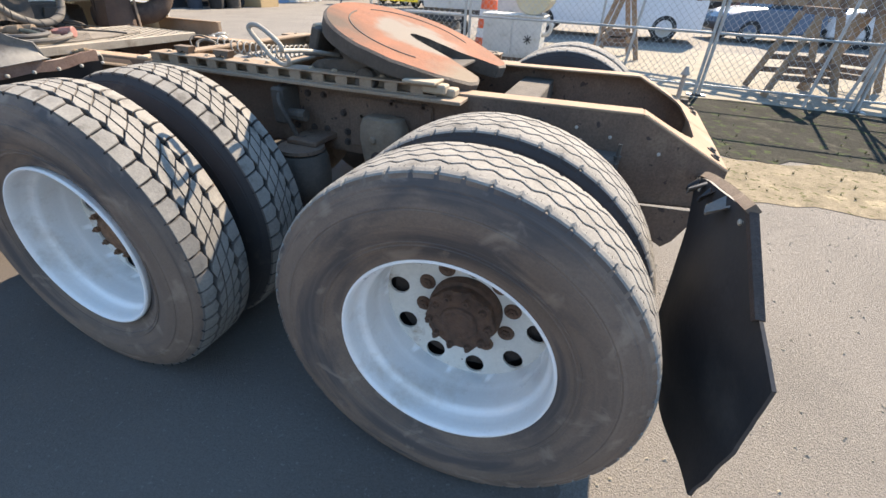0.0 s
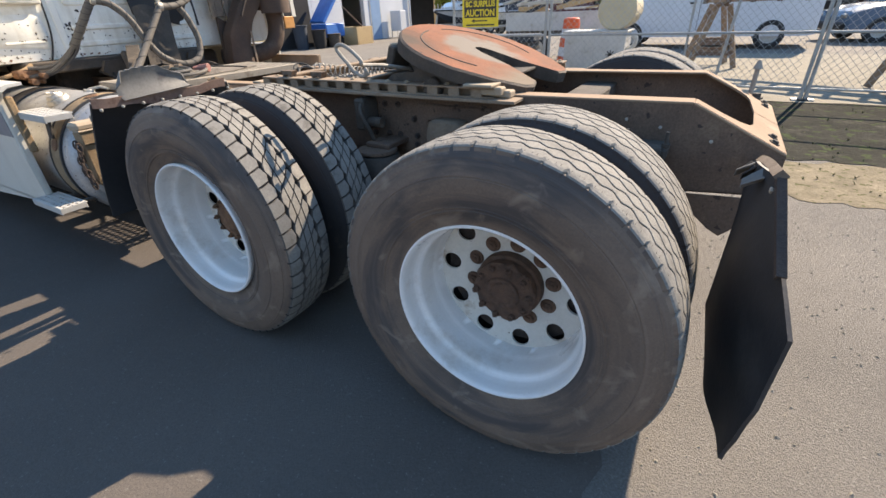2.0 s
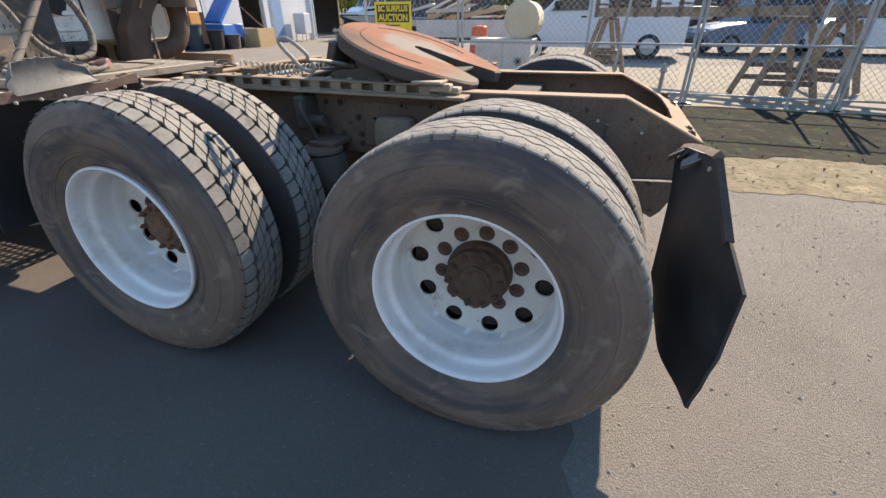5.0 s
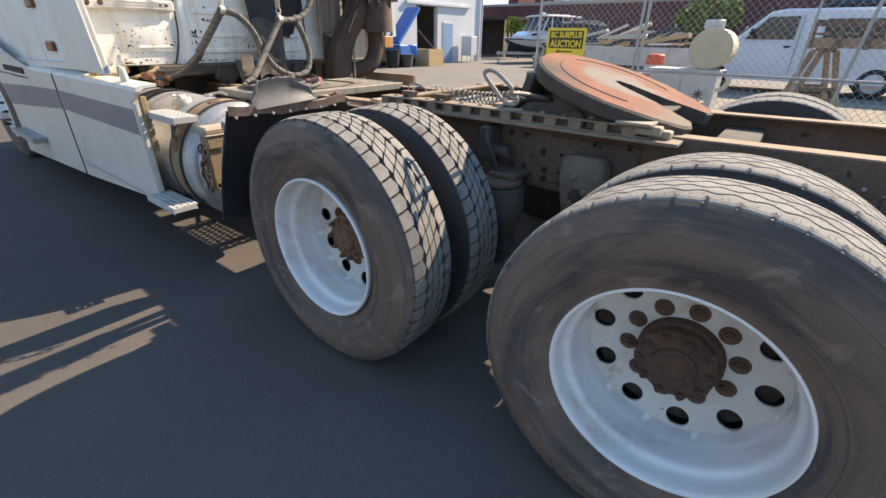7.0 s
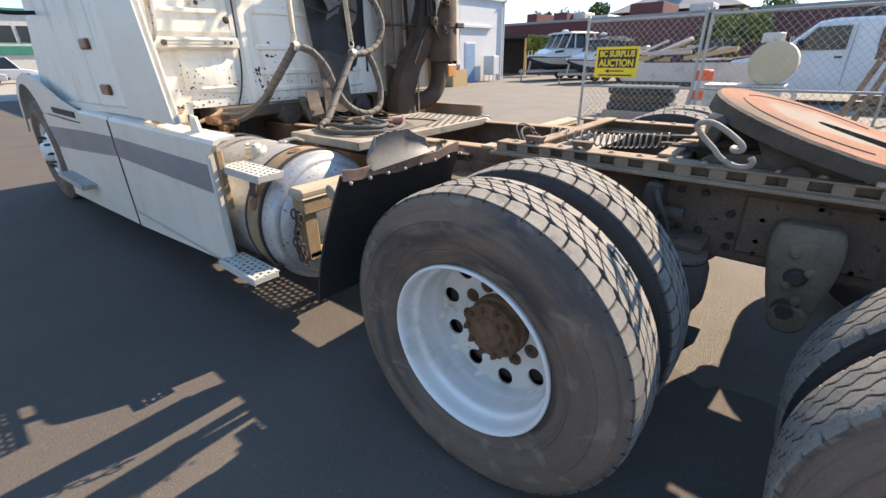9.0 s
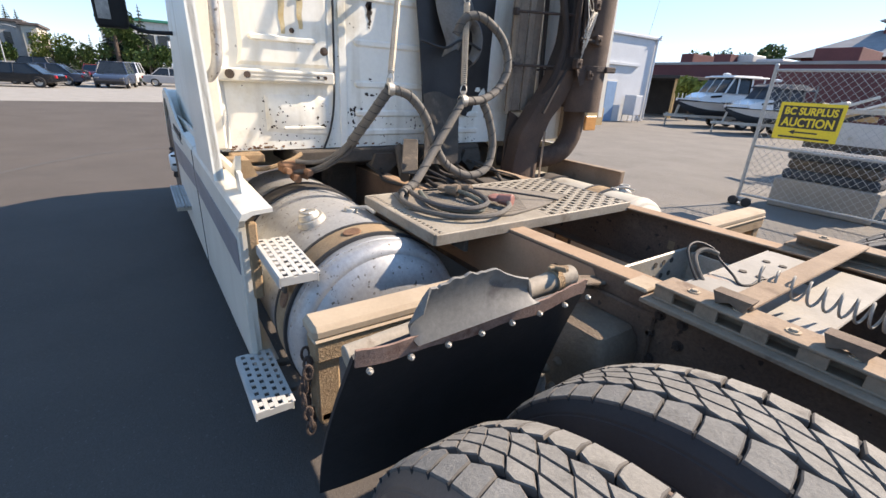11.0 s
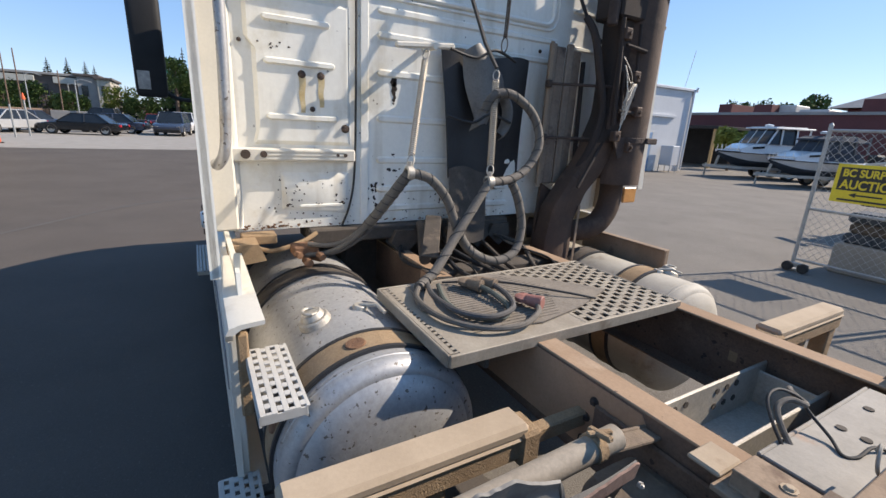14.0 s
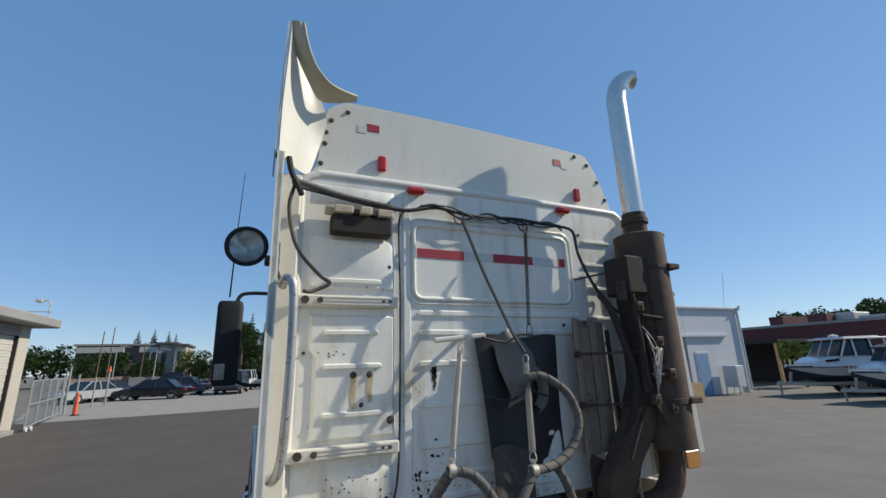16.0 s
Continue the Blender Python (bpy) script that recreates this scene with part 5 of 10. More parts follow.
# bracket behind the fuel tank
for side in (1, -1):
    def Y(y):
        return y if side > 0 else 2 * YC - y
    def bx(s, x0, x1, y0, y1, z0, z1, b=0.005):
        s.box(x0, x1, min(Y(y0), Y(y1)), max(Y(y0), Y(y1)), z0, z1, b)
    s = Shape()
    bx(s, -2.235, -2.135, -0.10, 0.535, 0.865, 0.905, 0.012)
    bx(s, -2.19, -2.13, -0.10, 0.535, 0.862, 0.872)
    top = part("bracket_top", s, tan_mat, truck, "tan dusty bracket cover behind the fuel tank")
    s = Shape()
    bx(s, -2.215, -2.135, -0.095, 0.56, 0.80, 0.862, 0.006)
    bx(s, -2.225, -2.125, 0.50, 0.57, 0.78, 0.885, 0.01)
    for y in (-0.095, 0.22):
        bx(s, -2.215, -2.145, y, y + 0.065, 0.60, 0.805, 0.006)
    bx(s, -2.215, -2.145, -0.09, 0.56, 0.59, 0.63, 0.005)
    bx(s, -2.20, -2.16, 0.55, 0.79, 0.80, 0.85, 0.005)
    part("bracket_frame", s, rusty_tan, truck, "rusty bracket frame")
    # hanging chain
    for c in range(3 if side > 0 else 0):
        s = Shape()
        for k in range(7):
            z = 0.80 - 0.032 * k
            y = Y(-0.105 - 0.012 * c + 0.006 * math.sin(k + c))
            x = -2.20 + 0.035 * c + 0.012 * math.sin(k * 1.3 + c)
            ring = [(x + (0.011 * math.cos(a) if k % 2 else 0), y + (0 if k % 2 else 0.011 * math.cos(a)), z + 0.021 * math.sin(a)) for a in [2 * math.pi * i / 10 for i in range(10)]]
            s.tube(ring, 0.0042, 6, closed=True)
        part("chain", s, rust_dark, truck, "rusty hanging chain")

# fuel tanks with straps, cap and steps
for side in (1, -1):
    def Y(y):
        return y if side > 0 else 2 * YC - y
    cy, cz, r, x0, x1 = Y(0.282 if side > 0 else 0.235), 0.605 if side > 0 else 0.535, 0.345 if side > 0 else 0.335, -3.98, -2.43 if side > 0 else -2.60
    s = Shape()
    # dished head with a tight knuckle and a rolled seam
    head = [(0.0005, x1)] + [(q, x1 - 0.040 * (q / 0.30) ** 2 - 0.026 * (q / 0.30) ** 8) for q in (0.06, 0.12, 0.17, 0.21, 0.24, 0.26, 0.28, 0.29, 0.30)]
    head += [(r - 0.045 * (1 - math.sin(radians(g))), x1 - 0.066 - 0.052 * (1 - math.cos(radians(g)))) for g in (12, 28, 44, 60, 76, 90)]
    s.lathe(head + [(r, x0 + 0.04), (0.31, x0), (0.0005, x0 - 0.05)], (0, cy, cz), 'x', 64)
    xs = x1 - 0.128
    s.lathe([(r + 0.0003, xs - 0.008), (r + 0.0025, xs - 0.003), (r + 0.0025, xs + 0.003), (r - 0.001, xs + 0.008)], (0, cy, cz), 'x', 64)
    tank = part("fuel_tank", s, alu if side > 0 else tank_dusty, truck, "dull dented aluminium fuel tank")
    for xs, m in ((-2.66 if side > 0 else -3.0, rusty_tan), (-3.45, chassis_dark)):
        s = Shape()
        s.lathe([(r + 0.001, xs - 0.062), (r + 0.008, xs - 0.058), (r + 0.008, xs + 0.058), (r + 0.001, xs + 0.062)], (0, cy, cz), 'x', 64)
        st = part("tank_strap", s, m, tank, "rusty tank strap")
        if xs > -3 and side > 0:
            for an in (100, 158):
                d = Vector((0, math.cos(radians(an)), math.sin(radians(an))))
                q = Vector((xs, cy, cz)) + d * (r + 0.008)
                part("strap_badge", Shape().cyl(q - d * 0.003, q + d * 0.004, 0.036, 0.032, 20), rust, tank)
    s = Shape()
    for xs in ((-2.60, -2.725, -3.385, -3.515) if side > 0 else (-2.94, -3.06, -3.385, -3.515)):
        s.cut().lathe([(r + 0.001, xs - 0.010), (r + 0.011, xs - 0.008), (r + 0.011, xs + 0.008), (r + 0.001, xs + 0.010)], (0, cy, cz), 'x', 64)
    part("strap_liner", s, rubber, tank)
    an = radians(112) if side > 0 else radians(68)
    d = Vector((0, math.cos(an), math.sin(an)))
    p = Vector((-2.93, cy, cz)) + d * (r - 0.005)
    s = Shape().cyl(p, p + d * 0.028, 0.062, 0.058, 24, 0.004).cyl(p + d * 0.026, p + d * 0.05, 0.045, 0.040, 24, 0.004)
    s.tube([p + d * 0.055 + Vector((math.cos(a) * 0.03, 0.028 * math.sin(a), 0)) for a in [2 * math.pi * k / 10 for k in range(10)]], 0.006, 6, closed=True)
    part("filler_cap", s, galv, tank, "grey filler cap")
    d2 = Vector((0, math.cos(radians(82)), math.sin(radians(82))))
    p = Vector((-2.94, cy, cz)) + d2 * (r - 0.004)
    s = Shape().cyl(p, p + d2 * 0.02, 0.03, 0.028, 16, 0.003)
    s.tube([p + d2 * 0.02, p + d2 * 0.03 + Vector((0.05, 0.05, 0)), p + d2 * 0.025 + Vector((0.11, 0.06, -0.005))], 0.008, 8)
    part("vent_fitting", s, galv, tank)
    # upper step on the tank, lower step under the fairing
    if side < 0:
        continue
    for xa, xb, ya, yb, z, nm in ((-2.825, -2.45, -0.100, 0.018, 0.917, "tank_step"), (-2.81, -2.45, -0.215, -0.095, 0.452, "lower_step")):
        s = Shape()
        lo, hi = min(Y(ya), Y(yb)), max(Y(ya), Y(yb))
        perforated(s, xa, xb, lo, hi, z, 9, 4, 0.5, 0.005, True)
        for yy in (lo, hi):
            s.box(xa, xb, yy - 0.003, yy + 0.003, z - 0.035, z - 0.004, 0.001)
        s.box(xa, xa + 0.005, lo, hi, z - 0.03, z - 0.004, 0.001)
        s.box(xb - 0.005, xb, lo, hi, z - 0.03, z - 0.004, 0.001)
        step = part(nm, s, step_white, truck, "perforated galvanised step")
        s = Shape()
        if nm == "tank_step":
            s.beam((-2.64, Y(-0.03), z - 0.02), (-2.64, Y(-0.05), z - 0.14), 0.05, 0.012)
        else:
            for xx in (-2.55, -2.72):
                s.cut().beam((xx, Y(-0.12), z - 0.02), (xx, Y(0.12), z - 0.03), 0.03, 0.02)
        part("step_bracket", s, chassis_dark, step)

# deck plate behind the cab
DZ = 0.988
s = Shape()
perforated(s, -3.00, -2.41, 1.02, 1.57, DZ, 11, 12, 0.60, 0.005, True)
s.box(-3.00, -2.41, 0.475, 1.018, DZ - 0.006, DZ, 0.001)
perforated(s, -2.99, -2.42, 0.440, 0.474, DZ, 20, 1, 0.45, 0.005, True)
perforated(s, -2.427, -2.407, 0.52, 1.56, DZ - 0.0055, 1, 22, 0.4, 0.004)
for x in (-3.01, -2.407):
    s.box(x - 0.006, x + 0.006, 0.433, 1.584, DZ - 0.042, DZ + 0.002, 0.003)
for y in (0.433, 1.578):
    s.box(-3.01, -2.41, y - 0.006, y + 0.006, DZ - 0.042, DZ + 0.002, 0.003)
deck = part("deck_plate", s, deck_mat, truck, "dusty perforated deck plate across the frame")
s = Shape()
s.box(-3.0, -2.45, 0.60, 0.62, DZ - 0.11, DZ - 0.05, 0.004)
for x in (-2.95, -2.5):
    s.box(x - 0.03, x + 0.03, 0.5, 1.56, DZ - 0.045, DZ - 0.012, 0.004)
part("deck_bearer", s, chassis_dark, deck)
s = Shape()
s.prism([(-2.985, 0.56), (-2.75, 0.50), (-2.52, 0.60), (-2.47, 0.86), (-2.52, 1.10), (-2.62, 1.36), (-2.70, 1.30), (-2.86, 1.16), (-2.985, 0.98)], 'z', DZ + 0.003, DZ + 0.009)
mat_board = part("deck_mat", s, board, deck, "dusty ribbed black mat on the deck")
s = Shape()
for k in range(22):
    x = -2.93 + 0.02 * k
    s.box(x, x + 0.006, 0.70 - 0.10 * min(1, k / 14), 1.12 - 0.012 * abs(k - 9), DZ + 0.009, DZ + 0.012, 0.001)
part("mat_rib", s, board, mat_board)

# hoses
def wrapped(pts, r, turns):
    s = Shape().tube(pts, r, 12)
    n = len(pts)
    P = [Vector(p) for p in pts]
    hel = []
    steps = turns * 10
    for k in range(steps + 1):
        t = k / steps * (n - 1.001)
        i = int(t)
        c = P[i].lerp(P[i + 1], t - i)
        tg = (P[i + 1] - P[i]).normalized()
        u = tg.orthogonal().normalized()
        w = tg.cross(u)
        a = 2 * math.pi * k / 10
        hel.append(c + (u * math.cos(a) + w * math.sin(a)) * (r + 0.001))
    s.mi = 1
    s.tube(hel, 0.0022, 5)
    return s


A, B = Vector((-3.15, 0.628, 1.455)), Vector((-3.127, 1.044, 1.411))
runs = [
    ("air_hose", [(-3.31, 0.49, 1.19), (-3.26, 0.525, 1.26), (-3.21, 0.565, 1.34), (-3.17, 0.60, 1.41), tuple(A)], 0.0245, 9),
    ("air_hose", [tuple(A), (-3.13, 0.72, 1.43), (-3.11, 0.80, 1.34), (-3.10, 0.86, 1.20), (-3.08, 0.93, 1.09), (-3.06, 1.06, 1.03), (-3.08, 1.20, 1.06), (-3.12, 1.265, 1.18), (-3.14, 1.24, 1.32), (-3.15, 1.20, 1.40)], 0.022, 18),
    ("air_hose", [tuple(B), (-3.16, 1.20, 1.42), (-3.19, 1.33, 1.48), (-3.21, 1.405, 1.60), (-3.24, 1.37, 1.74), (-3.26, 1.24, 1.83), (-3.28, 1.14, 1.82), (-3.30, 1.10, 1.74)], 0.022, 15),
    ("air_hose", [tuple(B), (-3.09, 0.94, 1.30), (-3.03, 0.80, 1.16), (-2.97, 0.68, 1.05), (-2.945, 0.62, 1.022), (-2.91, 0.575, 1.013)], 0.0215, 7),
]
for nm, pts, r, tn in runs:
    part(nm, wrapped(spline(pts, 9), r, tn), [hose_grey, hose_black], truck, "grey wrapped air hose")
for k, (dy, dz, m) in enumerate(((0.0, 0.014, hose_grey), (0.016, -0.012, cable_dark), (-0.014, -0.010, hose_grey))):
    part("air_line", Shape().tube(spline([(-3.27, 0.518 + dy * 0.5, 1.245 + dz * 0.6), (-3.32, 0.475 + dy, 1.165 + dz), (-3.38, 0.40 + dy, 1.09 + dz), (-3.43, 0.33 + dy, 1.055 + dz * 1.6), (-3.47, 0.25 + dy, 1.05 + dz * 2.2)], 8), 0.0115, 8), m, truck, "thin air line to the manifold under the cab")
for k, pts in enumerate([
        [(-2.92, 0.58, 1.012), (-2.80, 0.515, 1.011), (-2.62, 0.52, 1.011), (-2.49, 0.61, 1.011), (-2.45, 0.74, 1.013), (-2.50, 0.86, 1.02), (-2.56, 0.90, 1.028)],
        [(-2.92, 0.62, 1.015), (-2.76, 0.56, 1.035), (-2.60, 0.57, 1.035), (-2.52, 0.66, 1.03), (-2.55, 0.78, 1.03), (-2.66, 0.84, 1.03), (-2.78, 0.85, 1.035)],
        [(-2.90, 0.66, 1.012), (-2.72, 0.60, 1.012), (-2.58, 0.62, 1.012), (-2.53, 0.72, 1.012), (-2.60, 0.80, 1.015), (-2.72, 0.80, 1.03), (-2.80, 0.79, 1.03)],
        [(-2.94, 0.70, 1.006), (-2.80, 0.90, 1.03), (-2.62, 1.12, 1.015), (-2.55, 1.22, 1.0)]]):
    part("air_line", Shape().tube(spline(pts, 8), 0.0108 if k < 3 else 0.005, 8), (hose_grey, cable_dark, cable_green, hose_black)[k], truck, "loose air line on the deck")
for p, m in (((-2.80, 0.85, 1.03), cast_mat), ((-2.81, 0.79, 1.03), cast_mat), ((-2.57, 0.905, 1.03), copper)):
    s = Shape()
    p = Vector(p)
    s.cyl(p - Vector((0.03, 0.02, 0)), p + Vector((0.03, 0.01, 0)), 0.022, 0.028, 14, 0.003)
    s.lathe([(0.0005, -0.012), (0.034, -0.010), (0.036, 0.006), (0.02, 0.014), (0.0005, 0.014)], p + Vector((-0.045, -0.02, 0)), 'z', 16)
    s.box(p.x - 0.075, p.x - 0.03, p.y - 0.035, p.y - 0.005, p.z - 0.004, p.z + 0.008, 0.003)
    part("glad_hand", s, m, truck, "cast air coupling" if m is cast_mat else "pinkish cast air coupling")
# hose hanger straps, springs and hooks
def spring_rod(a, b, r, m, lab):
    a, b = Vector(a), Vector(b)
    s = Shape()
    d = (b - a)
    L = d.length
    d.normalize()
    u = d.orthogonal().normalized()
    w = d.cross(u)
    turns = int(L * 0.8 / 0.011)
    pts = [a + d * (L * 0.1 + L * 0.8 * k / (turns * 8)) + (u * math.cos(2 * math.pi * k / 8) + w * math.sin(2 * math.pi * k / 8)) * r for k in range(turns * 8 + 1)]
    s.tube(pts, 0.0032, 5)
    for p, q in ((a, a + d * L * 0.1), (b - d * L * 0.1, b)):
        c = (p + q) / 2
        h = (q - p).length / 2
        s.tube([c + d * h * math.cos(2 * math.pi * k / 12) + u * 0.016 * math.sin(2 * math.pi * k / 12) for k in range(12)], 0.0035, 6, closed=True)
    return part("hose_spring", s, m, truck, lab)


HK1, HK2 = Vector((-3.52, 0.876, 2.03)), Vector((-3.60, 1.44, 2.83))
spring_rod(HK1, A + Vector((0, 0, 0.02)), 0.014, galv, "steel hose spring")
spring_rod(HK2, Vector((-3.42, 1.28, 2.05)), 0.009, chassis_dark, "long steel hose spring")
spring_rod(Vector((-3.36, 1.20, 1.95)), B + Vector((0, 0, 0.03)), 0.015, galv, "steel hose spring")
part("rubber_strap", Shape().tube([(-3.60, 0.96, 2.80), (-3.52, 1.05, 2.45), (-3.42, 1.16, 2.08), (-3.36, 1.20, 1.96)], 0.011, 6), hose_black, truck, "worn rubber strap")
for c in (A, B):
    s = Shape()
    s.lathe([(0.022, -0.018), (0.031, -0.014), (0.031, 0.014), (0.022, 0.018)], (0, 0, 0), 'y', 16)
    s.cyl((0, 0, 0.025), (0, 0, 0.05), 0.01, seg=8)
    s.moved(Matrix.Translation(c))
    part("hose_clamp", s, galv, truck)

# ---- cab ----
XB = -3.72
CL, CR = -0.05, 2 * YC + 0.05
s = Shape()
side_prof = [(-6.75, 1.03), (-6.25, 1.72), (-5.65, 2.62), (-5.2, 3.03), (XB, 3.03), (XB, 1.105), (-4.3, 1.06)]
s.prism(side_prof, 'y', CL, CR)
cab = part("cab_body", s, cab_back, truck, "chipped cream white sleeper cab")
# roof cap with rounded shoulders, a little in from the back
XR = XB - 0.05
cap = spline([(0.0, -0.03, 2.98), (0.0, 0.045, 3.13), (0.0, 0.066, 3.29), (0.0, 0.092, 3.50), (0.0, 0.18, 3.585), (0.0, 0.33, 3.612), (0.0, 1.2, 3.605), (0.0, 2.10, 3.572), (0.0, 2.242, 3.519), (0.0, 2.337, 3.353), (0.0, 2.42, 3.12), (0.0, 2.45, 2.98)], 4)
s = Shape()
m = len(cap)
vs = []
for x, sc, dz in ((-5.25, 0.94, -0.62), (-4.7, 0.97, -0.28), (XR - 0.02, 1.0, 0.0), (XR, 0.992, -0.006)):
    vs += [(x, YC + (q.y - YC) * sc, max(2.98, 2.98 + (q.z - 2.98) * (1 + dz / 0.63))) for q in cap]
s.add(vs, [(l * m + i, l * m + i + 1, (l + 1) * m + i + 1, (l + 1) * m + i) for l in range(3) for i in range(m - 1)] + [tuple(range(3 * m, 4 * m)), tuple(range(m - 1, -1, -1))])
part("roof_cap", s, cab_white, cab, "smooth cream roof cap")
# rounded corner roll down both edges of the back
s = Shape()
for y in (CL + 0.02, CR - 0.02):
    s.tube([(XB - 0.012, y, 1.12), (XB - 0.012, y, 2.98)], 0.028, 12)
s.tube(spline([(XB - 0.02, CL + 0.02, 2.98), (XB - 0.02, 0.06, 3.035), (XB - 0.02, 0.3, 3.05), (XB - 0.02, CR - 0.3, 3.05), (XB - 0.02, CR - 0.06, 3.03), (XB - 0.02, CR - 0.02, 2.98)], 5), 0.032, 12)
part("cab_edge_roll", s, cab_white, cab)
# pressed ribs, raised panels
def pill(s, y0, y1, z, h=0.030, proud=0.012, x=XB):
    """A pressed rib with rounded ends."""
    s.cut()
    n = 7
    out = [(y1 - h / 2 + h / 2 * math.cos(a), z + h / 2 * math.sin(a)) for a in [radians(-90 + 180 * k / n) for k in range(n + 1)]]
    out += [(y0 + h / 2 - h / 2 * math.cos(a), z - h / 2 * math.sin(a)) for a in [radians(-90 + 180 * k / n) for k in range(n + 1)]]
    m = len(out)
    cy, cz = (y0 + y1) / 2, z
    ins = [(cy + (y - cy) * (1 - 0.008 / (y1 - y0) * 2), cz + (q - cz) * 0.45) for y, q in out]
    vs = [(x - 0.004, y, q) for y, q in out] + [(x + proud, y, q) for y, q in ins]
    s.add(vs, [(k, (k + 1) % m, (k + 1) % m + m, k + m) for k in range(m)] + [tuple(range(m, 2 * m))])
def emboss(s, poly, proud=0.012, slope=0.022, x=XB):
    """A pressed field with sloping flanks: outline (y, z)."""
    cy, cz = sum(q[0] for q in poly) / len(poly), sum(q[1] for q in poly) / len(poly)
    n = len(poly)
    ins = [(y - math.copysign(min(slope, abs(y - cy)), y - cy), z - math.copysign(min(slope, abs(z - cz)), z - cz)) for y, z in poly]
    s.cut().add([(x - 0.003, y, z) for y, z in poly] + [(x + proud, y, z) for y, z in ins], [(k, (k + 1) % n, (k + 1) % n + n, k + n) for k in range(n)] + [tuple(range(n, 2 * n))])


s = Shape()
emboss(s, [(0.060, 1.530), (0.545, 1.530), (0.545, 2.205), (0.045, 2.205), (0.045, 2.02), (0.075, 1.98), (0.075, 1.60)], 0.014)
emboss(s, [(0.030, 2.335), (0.545, 2.335), (0.545, 2.64), (0.52, 2.66), (0.06, 2.66), (0.030, 2.62)], 0.012)
emboss(s, [(0.175, 1.20), (0.535, 1.165), (0.535, 1.40), (0.175, 1.40)], 0.014, 0.03)
emboss(s, [(0.045, 2.86), (0.54, 2.86), (0.54, 2.985), (0.045, 2.985)], 0.010)
part("pressed_panel", s, cab_back, cab)
s = Shape()
for z, y0, y1 in ((2.621, 0.134, 0.45), (2.392, 0.136, 0.456), (2.098, 0.123, 0.443), (1.915, 0.123, 0.463), (1.665, 0.125, 0.472)):
    pill(s, y0, y1, z, 0.040, 0.016, XB + 0.012)
for z in (2.216, 2.098, 1.915, 1.683, 1.462, 1.300, 1.190):
    pill(s, 0.684, 1.62 if z < 2.0 else 1.93, z, 0.048, 0.011)
for z in (2.78, 2.60, 2.42, 2.2):
    pill(s, 2.02, 2.30, z, 0.034, 0.014)
pill(s, 0.26, 0.50, 1.222, 0.024, 0.010, XB + 0.010)
part("pressed_rib", s, cab_back, cab)
def framed(s, y0, y1, z0, z1, w=0.03, r=0.06, proud=0.014):
    out = []
    for cy, cz, a0 in ((y1 - r, z1 - r, 0), (y0 + r, z1 - r, 90), (y0 + r, z0 + r, 180), (y1 - r, z0 + r, 270)):
        out += [(XB + proud * 0.3, cy + r * math.cos(radians(a0 + k * 18)), cz + r * math.sin(radians(a0 + k * 18))) for k in range(6)]
    s.cut().tube(out, w / 2, 8, closed=True)
s = Shape()
framed(s, 0.665, 1.86, 2.305, 2.785, 0.030)
framed(s, 0.635, 1.90, 2.275, 2.825, 0.016, 0.08)
part("panel_bead", s, cab_back, cab)
# the seam between the two halves of the back
part("panel_seam", Shape().box(XB - 0.002, XB + 0.007, 0.596, 0.640, 1.11, 2.97, 0.003), cab_back, cab)
# cable along the back
part("cab_cable", Shape().tube(spline([(XB + 0.02, 0.60, 2.86), (XB + 0.015, 0.565, 2.76), (XB + 0.015, 0.572, 2.30), (XB + 0.015, 0.568, 1.80), (XB + 0.015, 0.558, 1.40), (XB + 0.015, 0.53, 1.22), (XB + 0.01, 0.48, 1.09)], 8), 0.006, 8), hose_black, truck, "thin black cable down the cab back")
# grab rails brackets: ribbed bars
for z, y0 in ((2.275, -0.05), (1.487, -0.05)):
    s = Shape()
    s.box(XB + 0.002, XB + 0.045, y0, 0.555, z - 0.035, z + 0.030, 0.008)
    for k in range(3):
        s.box(XB + 0.046, XB + 0.050, y0 + 0.16, 0.50, z - 0.024 + 0.018 * k, z - 0.016 + 0.018 * k, 0.001)
    bar = part("grab_bracket", s, skirt_white, cab, "ribbed cream bracket on the cab back")
    b = Shape()
    for y, r in ((y0 + 0.07, 0.022), (y0 + 0.15, 0.016), (0.50, 0.010), (0.46, 0.008)):
        b.cut().cyl((XB + 0.044, y, z), (XB + 0.052, y, z), r, seg=14)
    part("bracket_bolt", b, rust_dark, bar)
s = Shape()
s.tube(spline([(-3.36, -0.115, 2.29), (-3.30, -0.105, 2.315), (-3.26, -0.082, 2.30), (-3.25, -0.070, 2.22), (-3.25, -0.068, 1.93), (-3.25, -0.078, 1.62), (-3.255, -0.090, 1.52), (-3.29, -0.112, 1.475), (-3.36, -0.118, 1.47)], 8), 0.020, 14)
part("grab_handle", s, alu, truck, "polished grab handle beside the cab corner")
# bolts with rust runs
s = Shape()
for y, z, r in ((0.298, 1.867, 0.016), (0.390, 1.867, 0.016), (0.345, 1.709, 0.011), (0.510, 1.621, 0.018), (0.03, 1.99, 0.008), (0.505, 2.49, 0.018), (1.78, 2.15, 0.010), (2.0, 2.83, 0.01)):
    s.cut().lathe([(0.0005, 0.014), (r * 0.6, 0.013), (r, 0.005), (r * 1.3, -0.002)], (XB + (0.014 if 0.08 < y < 0.53 and 1.55 < z < 2.2 else 0.0), y, z), 'x', 14)
part("body_bolt", s, rust_dark, cab)
s = Shape()
for y, L in ((0.298, 0.17), (0.390, 0.14)):
    s.sheet(lambda u, v, y=y, L=L: (XB + 0.0165, y + (u - 0.5) * 0.034 * (1 - 0.4 * v) + 0.003 * math.sin(9 * v), 1.860 - L * v), 2, 8)
